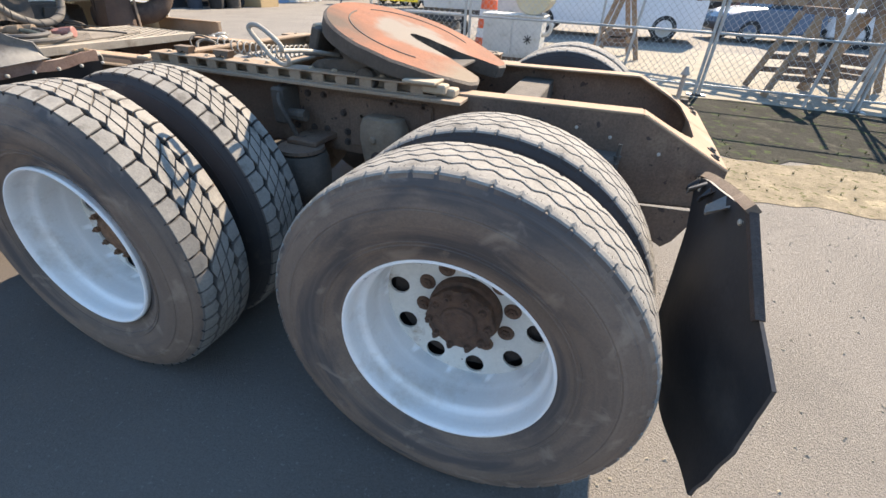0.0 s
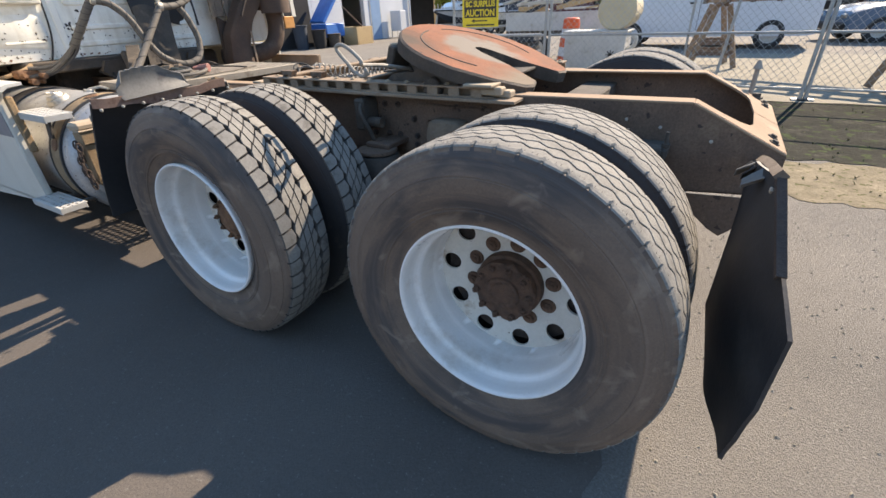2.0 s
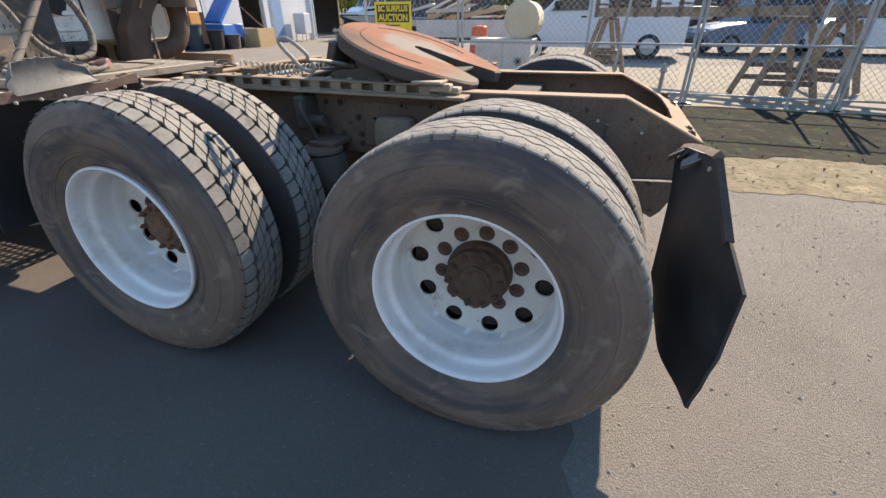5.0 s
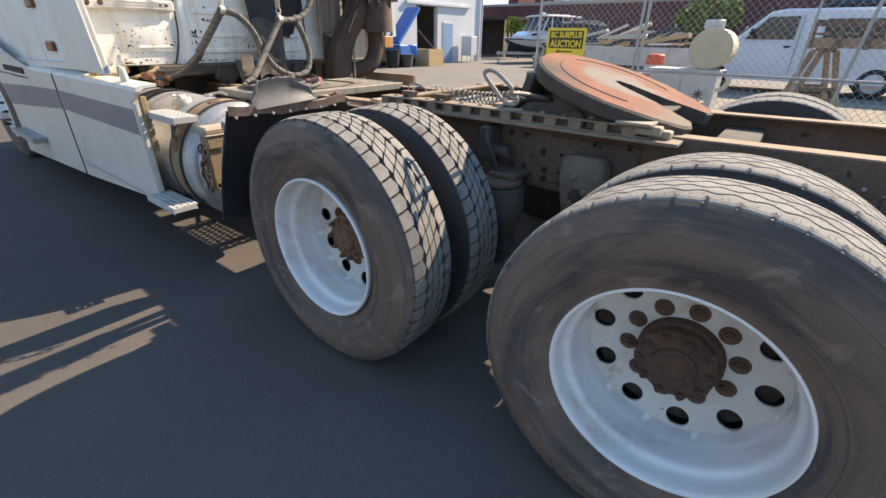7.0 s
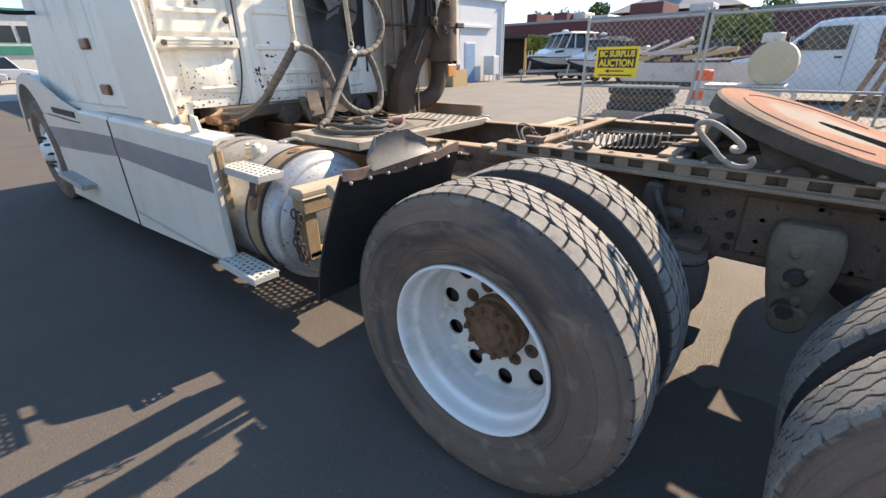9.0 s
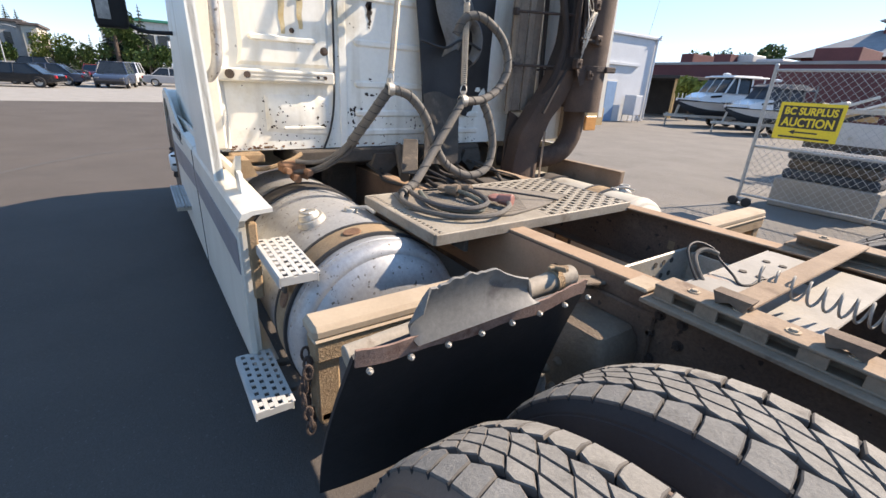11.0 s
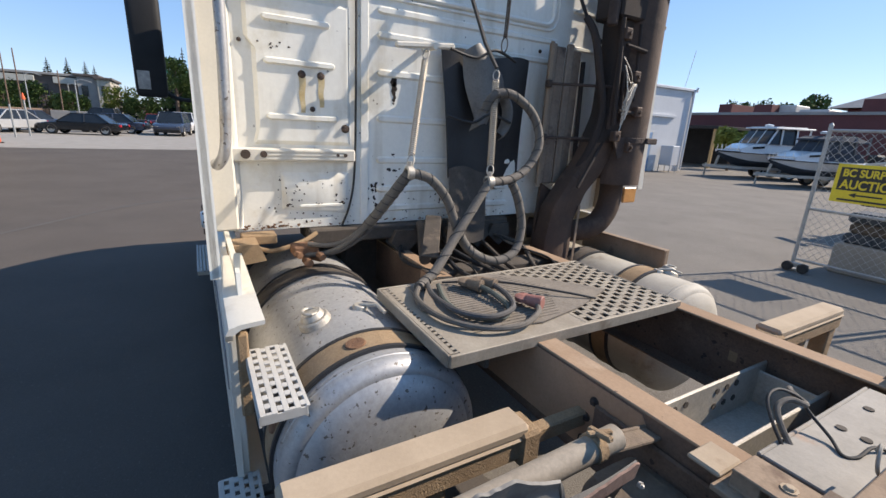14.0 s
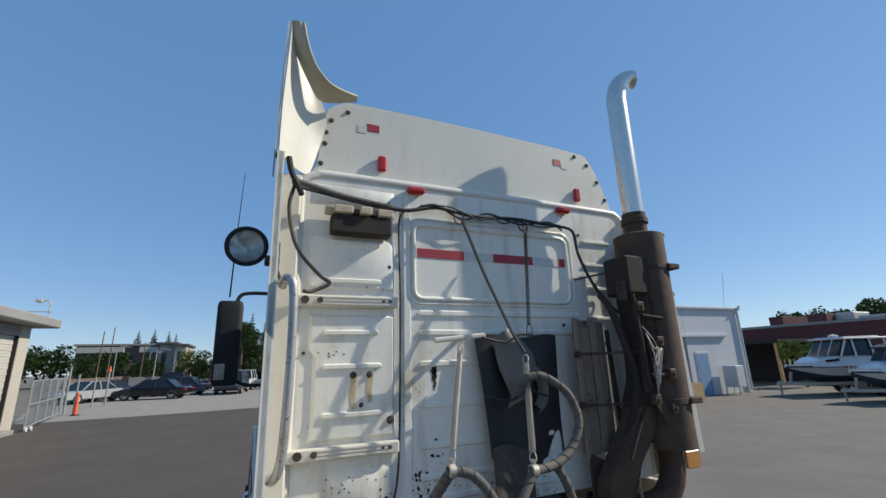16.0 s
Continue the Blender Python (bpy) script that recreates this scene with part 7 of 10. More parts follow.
part("engine_block", s, chassis_dark, truck, "grimy engine and gearbox under the cab")
rnd = random.Random(8)
for k in range(9):
    y = 0.75 + 0.1 * k
    p = [(-3.7, y, 1.0), (-3.5 + rnd.uniform(-0.05, 0.1), y + rnd.uniform(-0.1, 0.1), 0.93 + rnd.uniform(-0.03, 0.06)), (-3.2, y + rnd.uniform(-0.15, 0.15), 0.94 + rnd.uniform(-0.03, 0.04)), (-3.02, y + rnd.uniform(-0.1, 0.1), 0.92)]
    part("service_line", Shape().tube(spline(p, 6), rnd.choice((0.006, 0.009, 0.013)), 7), rnd.choice((hose_black, chassis_dark, hose_grey)), truck, "grimy service line")
s = Shape()
for k in range(5):
    y = 0.75 + 0.17 * k
    s.prism([(y, 1.0), (y + 0.09, 0.92), (y + 0.17, 1.0), (y + 0.15, 1.07), (y + 0.03, 1.07)], 'x', -3.69, -3.63)
part("torn_insulation", s, chassis_dark, truck, "torn dark insulation under the cab")
s = Shape()
s.box(-3.56, -3.46, 0.18, 0.30, 1.02, 1.07, 0.008)
s.cyl((-3.48, 0.24, 1.0), (-3.41, 0.24, 1.0), 0.021, seg=12)
s.cyl((-3.44, 0.19, 1.045), (-3.40, 0.20, 1.045), 0.016, seg=6)
s.cyl((-3.43, 0.29, 1.035), (-3.39, 0.30, 1.03), 0.018, seg=6)
s.cyl((-3.50, 0.21, 1.03), (-3.50, 0.32, 0.99), 0.017, seg=10)
part("air_manifold", s, rust, truck, "worn air manifold under the cab corner")
s = Shape()
s.box(-3.70, -3.60, -0.03, 0.13, 1.06, 1.105, 0.006)
s.tube(spline([(-3.62, 0.0, 1.06), (-3.58, 0.1, 1.03), (-3.60, 0.25, 1.06), (-3.64, 0.33, 1.09)], 6), 0.012, 8)
s.prism([(-0.10, 1.00), (0.06, 1.02), (0.03, 1.10), (-0.10, 1.10)], 'x', -3.60, -3.46)
part("corner_bracket", s, rusty_tan, truck, "rusty cab corner bracket")
part("cab_strut", Shape().tube([(-3.63, 0.94, 1.10), (-3.3, 0.80, 0.99)], 0.03, 8), chassis_dark, truck)
part("gap_panel", Shape().beam((-3.56, 0.98, 1.16), (-3.25, 0.80, 1.02), 0.09, 0.012), chassis_dark, truck, "bent dark splash panel")

# exhaust on the far side
MX, MY = -3.335, 2.165
before = set(bpy.data.objects)
s = Shape()
s.lathe([(0.075, 2.715), (0.14, 2.71), (0.155, 2.70), (0.155, 1.42), (0.14, 1.40), (0.07, 1.39)], (MX, MY, 0), 'z', 40)
muf = part("muffler", s, soot, truck, "sooty brown exhaust muffler with a heat shield")
s = Shape()
s.lathe([(0.158, 1.37), (0.163, 1.37), (0.163, 2.70), (0.158, 2.70)], (MX, MY, 0), 'z', 20, radians(-75), radians(60))
part("heat_shield", s, soot, muf, "long brown heat shield")
part("shield_edge", Shape().beam((MX + 0.10, MY + 0.160, 1.335), (MX + 0.05, MY + 0.160, 2.735), 0.045, 0.006, 0.002, (1, 0, 0)), skirt_white, muf, "pale edge of the heat shield")
s = Shape()
for z in (2.47, 1.64):
    s.cut().lathe([(0.164, z - 0.016), (0.168, z - 0.014), (0.168, z + 0.014), (0.164, z + 0.016)], (MX, MY, 0), 'z', 32)
    s.cut().box(MX + 0.06, MX + 0.175, MY + 0.05, MY + 0.15, z - 0.018, z + 0.018, 0.006)
    s.cut().beam((MX, MY - 0.16, z), (XB, 1.66, z - 0.06), 0.012, 0.012)
part("band_clamp", s, rust_dark, muf, "rusty band clamp")
s = Shape()
s.lathe([(0.076, 2.70), (0.076, 2.79), (0.088, 2.795), (0.088, 2.83), (0.078, 2.835), (0.078, 2.87)], (MX, MY, 0), 'z', 32)
part("stack_collar", s, soot, muf, "sooty stack collar")
pipe = spline([(MX, MY, 2.83), (MX, MY, 3.2), (MX, MY, 3.68), (MX, MY + 0.005, 3.80), (MX + 0.01, MY + 0.035, 3.90), (MX + 0.03, MY + 0.10, 3.96), (MX + 0.05, MY + 0.15, 3.97)], 6)
part("stack_pipe", Shape().tube(pipe, 0.071, 32, caps=False), chrome, truck, "polished curved exhaust stack")
elbow = spline([(MX, MY, 1.42), (MX, MY + 0.01, 1.28), (MX + 0.0, MY - 0.02, 1.17), (MX - 0.02, MY - 0.10, 1.08), (MX - 0.1, MY - 0.24, 1.04), (MX - 0.3, MY - 0.40, 1.03)], 7)
part("exhaust_elbow", Shape().tube(elbow, 0.072, 24), soot, truck, "brown exhaust elbow")
s = Shape()
for y0, y1, x, z1 in ((1.615, 1.665, -3.44, 2.15), (1.668, 1.745, -3.452, 2.14), (1.750, 1.800, -3.445, 2.16), (1.803, 1.872, -3.455, 2.13)):
    s.cut().box(x - 0.012, x + 0.010, y0, y1, 1.355 + 0.02 * (y0 - 1.6), z1, 0.006)
part("stack_stanchion", s, weathered, truck, "weathered brown exhaust stanchion with streaks")
part("stanchion_edge", Shape().box(-3.43, -3.418, 1.606, 1.632, 1.34, 2.155, 0.003), slider_mat, truck, "pale dusty edge of the stanchion")
s = Shape()
for z, y1 in ((1.93, 2.06), (1.635, 2.10)):
    s.cut().cyl((-3.40, 1.60, z), (-3.20, y1, z + 0.005), 0.008, seg=8)
    s.cut().box(-3.425, -3.39, 1.59, 1.62, z - 0.02, z + 0.02, 0.004)
s.cut().prism([(1.96, 1.66), (2.10, 1.655), (2.10, 1.62), (2.06, 1.54), (2.03, 1.53)], 'x', -3.215, -3.205)
s.cut().cyl((-3.24, 1.86, 2.24), (-3.24, 1.86, 2.36), 0.03, seg=12, b=0.005)
s.cut().cyl((-3.22, 1.93, 1.70), (-3.22, 1.94, 2.10), 0.014, seg=8)
s.cut().cyl((-3.21, 2.00, 1.74), (-3.22, 1.99, 2.02), 0.010, seg=8)
part("exhaust_clamp_rod", s, rust_dark, truck, "rusty clamp rod across the exhaust")
# dark heat box on a leg that bends in to the frame
leg = spline([(-3.31, 2.00, 2.32), (-3.31, 2.00, 2.05), (-3.31, 1.99, 1.75), (-3.33, 1.925, 1.50), (-3.355, 1.80, 1.30), (-3.37, 1.745, 1.13), (-3.37, 1.735, 0.86)], 6)
wid = [0.070 + 0.040 * min(1, max(0, (k - 8) / 10)) + 0.006 * math.sin(k) for k in range(len(leg))]
s = Shape()
n = 12
vs = []
for q, w in zip(leg, wid):
    for k in range(n):
        a = 2 * math.pi * k / n
        ca, sa = math.cos(a), math.sin(a)
        vs.append((q.x + 0.075 * math.copysign(abs(ca) ** 0.5, ca), q.y + w * math.copysign(abs(sa) ** 0.5, sa), q.z))
m = len(leg)
s.add(vs, [(l * n + k, l * n + (k + 1) % n, (l + 1) * n + (k + 1) % n, (l + 1) * n + k) for l in range(m - 1) for k in range(n)] + [tuple(range(n)), tuple(range(m * n - 1, m * n - n - 1, -1))])
for ring in range(m - 1):
    for k in range(n):
        s.m[ring * n + k] = 0 if leg[ring].z > 1.62 else 1
part("sooty_leg", s, [soot_black, soot], truck, "black sooty exhaust bracket with a bent leg")
part("heat_box", Shape().box(-3.40, -3.20, 1.885, 2.16, 2.285, 2.53, 0.012), soot_black, truck, "square black soot box before the muffler")
s = Shape()
for a, b, r in (((-3.20, 1.90, 2.28), (-3.19, 1.93, 1.72), 0.012), ((-3.21, 2.06, 2.27), (-3.20, 2.08, 1.86), 0.009), ((-3.20, 1.955, 2.15), (-3.18, 2.10, 2.13), 0.011), ((-3.18, 1.94, 1.80), (-3.17, 2.12, 1.79), 0.012), ((-3.46, 1.905, 2.08), (-3.44, 1.915, 1.45), 0.014), ((-3.22, 1.74, 1.36), (-3.26, 1.99, 1.70), 0.010)):
    s.cut().cyl(a, b, r, seg=8)
part("exhaust_strut", s, soot_black, truck)
s = Shape()
for x, y, z in ((-3.19, 1.93, 2.20), (-3.18, 2.04, 1.99), (-3.17, 2.09, 1.80), (-3.19, 1.96, 1.66), (-3.20, 2.10, 1.60)):
    s.cut().box(x - 0.02, x + 0.02, y - 0.028, y + 0.028, z - 0.03, z + 0.03, 0.006)
    bolt(s, (x + 0.02, y, z), (1, 0, 0), 0.010, 0.012)
part("exhaust_clip", s, soot, truck)
part("leg_edge", Shape().beam((-3.285, 1.845, 0.85), (-3.285, 1.850, 1.24), 0.006, 0.02), slider_mat, truck)
part("stanchion_foot", Shape().prism([(1.64, 0.90), (1.86, 0.86), (1.82, 1.10), (1.78, 1.30), (1.66, 1.36)], 'x', -3.46, -3.44), soot, truck)
part("sooty_hose", Shape().tube(spline([(-3.40, 1.83, 2.30), (-3.33, 1.84, 2.20), (-3.28, 1.86, 2.0), (-3.26, 1.90, 1.8), (-3.27, 1.86, 1.6), (-3.32, 1.82, 1.45)], 6), 0.022, 8), soot_black, truck)
s = Shape()
for k in range(6):
    s.cut().tube(spline([(-3.16, 1.90 + 0.02 * k, 2.08 - 0.04 * k), (-3.13, 1.94, 2.0 - 0.05 * k), (-3.16, 1.99 + 0.01 * k, 1.95), (-3.17, 1.96, 1.84 - 0.03 * k)], 5), 0.0028, 5)
part("wire_tangle", s, galv, truck, "tangle of loose wire at the muffler")
part("amber_reflector", Shape().box(-3.30, -3.28, 2.24, 2.36, 1.24, 1.34, 0.006), mat("amber_reflector", (0.72, 0.36, 0.12), (0.6, 0.27, 0.08), 10, 0.3, bump=0), truck)
# the whole exhaust stands close behind the cab's far corner
grow = Matrix.Translation((-1.38, -0.20, 1.72)) @ Matrix.Scale(1.072, 4) @ Matrix.Translation((1.38, 0.20, -1.72))
for ob in set(bpy.data.objects) - before:
    ob.data.transform(Matrix.Translation(-ORIGIN[truck.name]) @ grow @ Matrix.Translation(ORIGIN[truck.name]))
# right hand battery beam
s = Shape()
s.box(-3.72, -3.02, 2.40, 2.44, 0.80, 0.965, 0.006)
s.box(-3.72, -3.02, 2.385, 2.44, 0.955, 0.967, 0.004)
part("side_beam", s, slider_mat, truck, "dusty steel beam on the far side of the frame")

# ---- the yard ----
fence_galv = mat("galvanised_fence_pipe", (0.46, 0.47, 0.46), (0.36, 0.37, 0.36), 8, 0.45, metal=0.6, bump=0.05, stain=(0.25, 0.17, 0.10), stain_scale=6, stain_at=0.68)
wire_mat = mat("galvanised_wire", (0.50, 0.51, 0.50), (0.42, 0.43, 0.42), 8, 0.5, metal=0.4, bump=0)
sign_yellow = mat("yellow_sign", (0.80, 0.62, 0.03), (0.74, 0.56, 0.03), 3, 0.45, bump=0.02)
sign_black = mat("black_sign_ink", (0.02, 0.02, 0.02), (0.03, 0.03, 0.025), 3, 0.5, bump=0)
wood = mat("weathered_wood", (0.36, 0.25, 0.16), (0.25, 0.17, 0.11), 5, 0.8, bump=0.3, fine=70, stain=(0.16, 0.11, 0.08), stain_scale=5)
wood_dark = mat("dark_wood_beam", (0.19, 0.125, 0.09), (0.13, 0.09, 0.065), 5, 0.85, bump=0.3, stain=(0.33, 0.25, 0.18), stain_scale=4)
plywood = mat("pale_plywood", (0.55, 0.38, 0.19), (0.48, 0.33, 0.17), 4, 0.7, bump=0.1)
van_white = mat("white_van_paint", (0.72, 0.74, 0.76), (0.68, 0.70, 0.72), 1.5, 0.25, 0.35, bump=0, coat=0.3)
grey_metal = mat("grey_cabinet_paint", (0.62, 0.61, 0.57), (0.52, 0.50, 0.46), 4, 0.45, bump=0.05, stain=(0.40, 0.36, 0.28), stain_scale=4)
drum_tan = mat("tan_drum_end", (0.62, 0.53, 0.36), (0.55, 0.46, 0.30), 4, 0.5, bump=0.08)
wall_white = mat("white_building_wall", (0.66, 0.68, 0.70), (0.60, 0.62, 0.64), 0.8, 0.7, bump=0.08, fine=20, stain=(0.5, 0.51, 0.51), stain_scale=0.9, stain_at=0.6, stain_soft=0.25)
blue_paint = mat("blue_machine_paint", (0.03, 0.20, 0.58), (0.03, 0.15, 0.45), 4, 0.4, bump=0.03)
blue_door = mat("pale_blue_door", (0.24, 0.38, 0.56), (0.20, 0.33, 0.5), 3, 0.5, bump=0.03)
red_wall = mat("dark_red_wall", (0.165, 0.055, 0.055), (0.13, 0.046, 0.046), 0.7, 0.8, bump=0.1, fine=15)
roof_grey = mat("grey_shingle_roof", (0.26, 0.27, 0.28), (0.20, 0.21, 0.22), 1.5, 0.85, bump=0.3, fine=12)
beige_wall = mat("beige_wall", (0.55, 0.50, 0.42), (0.48, 0.44, 0.37), 0.8, 0.7, bump=0.08)
shutter_mat = mat("cream_roller_shutter", (0.60, 0.57, 0.50), (0.54, 0.51, 0.45), 1.2, 0.55, bump=0.05)
# near-black that stands for the shade in doorways and under the lean-to
dark_wall = mat("interior_shade", (0.03, 0.03, 0.032), (0.02, 0.02, 0.022), 2, 0.9, bump=0.05)
green_paint = mat("green_facade", (0.02, 0.22, 0.15), (0.02, 0.18, 0.12), 1, 0.5, bump=0.02)
office_grey = mat("grey_office_wall", (0.34, 0.33, 0.31), (0.28, 0.27, 0.26), 0.6, 0.7, bump=0.05)
office_pale = mat("pale_office_band", (0.50, 0.50, 0.45), (0.42, 0.42, 0.38), 0.6, 0.7, bump=0.05)
office_dark = mat("brown_office_wall", (0.12, 0.10, 0.09), (0.09, 0.075, 0.07), 0.6, 0.7, bump=0.05)
orange_cone = mat("orange_plastic", (0.85, 0.13, 0.03), (0.75, 0.10, 0.03), 5, 0.5, bump=0.02)
leaf = mat("broad_leaves", (0.075, 0.13, 0.025), (0.045, 0.085, 0.018), 1.2, 0.7, bump=0.2, stain=(0.15, 0.19, 0.04), stain_scale=1.5, stain_at=0.56)
leaf_lime = mat("yellow_green_leaves", (0.19, 0.22, 0.03), (0.12, 0.15, 0.025), 1.4, 0.7, bump=0.2)
needle = mat("dark_needles", (0.028, 0.048, 0.022), (0.018, 0.034, 0.016), 1.0, 0.8, bump=0.2)
bark = mat("bark", (0.11, 0.08, 0.06), (0.07, 0.05, 0.04), 4, 0.9, bump=0.5)
weed = mat("dry_weeds", (0.16, 0.15, 0.05), (0.09, 0.10, 0.035), 5, 0.9, bump=0.1)
hull_white = mat("white_gelcoat", (0.74, 0.74, 0.73), (0.68, 0.68, 0.67), 2, 0.2, 0.3, bump=0, coat=0.3)
tarp = mat("dark_blue_canvas", (0.05, 0.065, 0.085), (0.035, 0.045, 0.06), 3, 0.8, bump=0.1)
tyre_black = mat("black_tyre", (0.025, 0.025, 0.026), (0.035, 0.034, 0.033), 6, 0.85, bump=0.1)

ground = part("ground", Shape().add([(-900, -900, 0), (900, -900, 0), (900, 900, 0), (-900, 900, 0)], [(0, 1, 2, 3)]), asphalt)
tagged(ground, "worn grey asphalt of an open yard", "ground", kind="structure")


def strip(name, poly, z, m, label):
    """A ground surface with an uneven edge."""
    rnd = random.Random(len(poly))
    out = []
    for a, b in zip(poly, poly[1:] + poly[:1]):
        L = math.hypot(b[0] - a[0], b[1] - a[1])
        n = max(1, min(90, int(L / 0.12)))
        for k in range(n):
            t = k / n
            j = 0.05 if k else 0
            q = Vector((a[0] + (b[0] - a[0]) * t, a[1] + (b[1] - a[1]) * t, 0))
            w = (0.22 * noise.noise(q * 1.3) + 0.10 * noise.noise(q * 5)) * (L < 20 or name == "dirt_strip")
            out.append((q.x + rnd.uniform(-j, j), q.y + w + rnd.uniform(-j, j)))
    ob = part(name, Shape().add([(x, y, z) for x, y in out], [tuple(range(len(out)))]), m)
    return tagged(ob, label, "ground", kind="structure")


strip("dirt_strip", [(0.9, 2.95), (2.0, 2.85), (4.5, 2.8), (12, 2.7), (30, 2.7), (30, 4.2), (12, 4.2), (4.5, 4.15), (2.2, 4.0), (1.2, 3.8), (0.7, 3.4)], 0.004, dirt, "dry weedy dirt strip beside the asphalt")
strip("soil_strip", [(0.1, 4.2), (1.2, 3.85), (2.2, 4.02), (4.5, 4.16), (12, 4.2), (30, 4.2), (30, 6.75), (-0.9, 6.75), (-0.6, 5.0)], 0.006, dark_soil, "damp dark soil below the fence")
strip("gravel_lot", [(-1.2, 6.76), (40, 6.76), (40, 13.6), (-1.6, 13.4)], 0.008, gravel, "pale gravel lot behind the fence")
strip("pale_apron", [(-25.5, -9), (-25.6, -4), (-26.5, 3), (-30, 12), (-75, 14), (-75, -22), (-30, -10.5)], 0.004, concrete, "pale worn pavement beyond the asphalt joint")
# stretched over the truck's shadow too, so that the colour deepens the shade
strip("dark_asphalt", [(-25.4, -9), (-7.6, -16), (2.2, -9), (0.75, -3.0), (0.50, -0.6), (0.1, 0.9), (-4.9, 1.0), (-7.4, 2.4), (-15.5, 3.2), (-26.3, 3)], 0.003, asphalt_dark, "darker asphalt beside the truck, also deepening its shade")
seam = [(-6.6, -4.4), (-7.7, -3.5), (-8.94, -2.66), (-9.56, -2.25), (-10.43, -1.72), (-11.1, -1.15), (-11.5, -0.43), (-11.8, 0.4)]
seam_mat = mat("tar_seam", (0.075, 0.068, 0.062), (0.095, 0.086, 0.078), 2, 0.8, bump=0.2)
seam_ob = part("ground_seam", Shape().add([(x + d, y + d * 1.3, 0.006) for d in (-0.025, 0.025) for x, y in seam], [(k, k + 1, k + 9, k + 8) for k in range(7)]), seam_mat)
tagged(seam_ob, "dark tar seam across the asphalt", "ground", kind="structure")
# weeds and pebbles on the dirt strip
rnd = random.Random(5)
s = Shape()
for k in range(200):
    x, y = rnd.uniform(1.0, 7), rnd.gauss(3.9, 0.6) if rnd.random() < 0.6 else rnd.uniform(2.9, 6.6)
    if y < 2.9 or y > 6.7:
        continue
    h = rnd.uniform(0.012, 0.04)
    for b in range(4):
        a = rnd.uniform(0, 6.28)
        dx, dy = math.cos(a), math.sin(a)
        s.add([(x - dy * 0.006, y + dx * 0.006, 0.005), (x + dy * 0.006, y - dx * 0.006, 0.005), (x + dx * h * 0.8, y + dy * h * 0.8, h)], [(0, 1, 2)])
tagged(part("weeds", s, weed), "sparse dry weeds on the dirt", "weeds", kind="stuff")
s = Shape()
for k in range(2200):
    if rnd.random() < 0.35:
        x, y = rnd.uniform(0.9, 6), rnd.uniform(2.8, 4.3)
    else:
        x, y = rnd.uniform(0.5, 4.5), rnd.uniform(-1.2, 3.0)
    r = rnd.uniform(0.004, 0.011)
    q = [(x + r * math.cos(a) * rnd.uniform(0.7, 1.2), y + r * math.sin(a) * rnd.uniform(0.7, 1.2)) for a in (0, 1.3, 2.5, 3.8, 5.0)]
    s.add([(a, b, 0.0005) for a, b in q] + [(x, y, r * 0.7)], [(i, (i + 1) % 5, 5) for i in range(5)])
tagged(part("pebbles", s, gravel), "loose pebbles and grit on the ground", "pebbles", kind="stuff")


# ---- fence panels ----
FY, FH = 6.9, 1.93
def chain_link(x0, x1, y, z0, z1, step=0.095):
    """Woven diamonds of wire."""
    s = Shape()
    r = 0.0030
    n = int((x1 - x0) / step)
    m = int((z1 - z0) / step * 1.0)
    dz = (z1 - z0) / m
    for k in range(n):
        for sgn in (0, 1):
            pts = []
            for j in range(m + 1):
                odd = (j + sgn) % 2
                pts.append((x0 + (k + (1.0 if odd else 0.0)) * step, y + (0.002 if (j % 2) ^ sgn else -0.002), z0 + j * dz))
            if sgn == 0 or k < n:
                vs, fs = [], []
                for px, py, pz in pts:
                    vs += [(px - r, py - r, pz), (px + r, py - r, pz), (px, py + r, pz)]
                for j in range(m):
                    a, b = 3 * j, 3 * j + 3
                    fs += [(a, a + 1, b + 1, b), (a + 1, a + 2, b + 2, b + 1), (a + 2, a, b, b + 2)]
                s.add(vs, fs)
    return s


def fence_panel(x0, x1, y, dy=0.0, wheels=False, tall=FH, braces=()):
    f = thing("fence_panel", ((x0 + x1) / 2, y, 0), "galvanised chain link fence panel with pipe posts and rails", "fence", "fence panels in a row")
    for x in (x0, x1):
        s = Shape().cyl((x, y, 0.03), (x, y, tall), 0.024, seg=12).cyl((x, y, tall), (x, y, tall + 0.03), 0.03, 0.012, 12)
        s.box(x - 0.1, x + 0.1, y - 0.06, y + 0.06, 0.0, 0.03, 0.005)
        part("post", s, fence_galv, f)
    for z in (0.16, 0.86, tall - 0.06):
        s = Shape().cyl((x0, y, z), (x1, y, z), 0.019 if z != 0.16 else 0.016, seg=10)
        part("rail", s, fence_galv, f)
    for xa, za, xb, zb in braces:
        part("brace", Shape().cyl((xa, y + 0.02, za), (xb, y + 0.02, zb), 0.017, seg=8), fence_galv, f)
    c = part("chain_link", chain_link(x0 + 0.02, x1 - 0.02, y - 0.02, 0.17, tall - 0.07), wire_mat, f, "woven wire mesh")
    tagged(c, kind="stuff")
    if wheels:
        for dx in (-0.02, 0.16):
            s = Shape().lathe([(0.0005, -0.025), (0.05, -0.025), (0.065, -0.015), (0.065, 0.015), (0.05, 0.025), (0.0005, 0.025)], (x0 + dx, y - 0.09, 0.066), 'y', 20)
            part("castor", s, tyre_black, f)
        part("castor_fork", Shape().box(x0 - 0.05, x0 + 0.2, y - 0.06, y - 0.02, 0.05, 0.12, 0.008), fence_galv, f)
    return f


fence_panel(-3.98, -2.22, FY, wheels=True)
fence_panel(-2.14, 1.50, FY, braces=((-0.05, 0.16, -0.05, FH - 0.06),))
fence_panel(1.56, 3.50, FY)
fence_panel(3.56, 5.6, FY)
fence_panel(5.66, 8.6, FY)
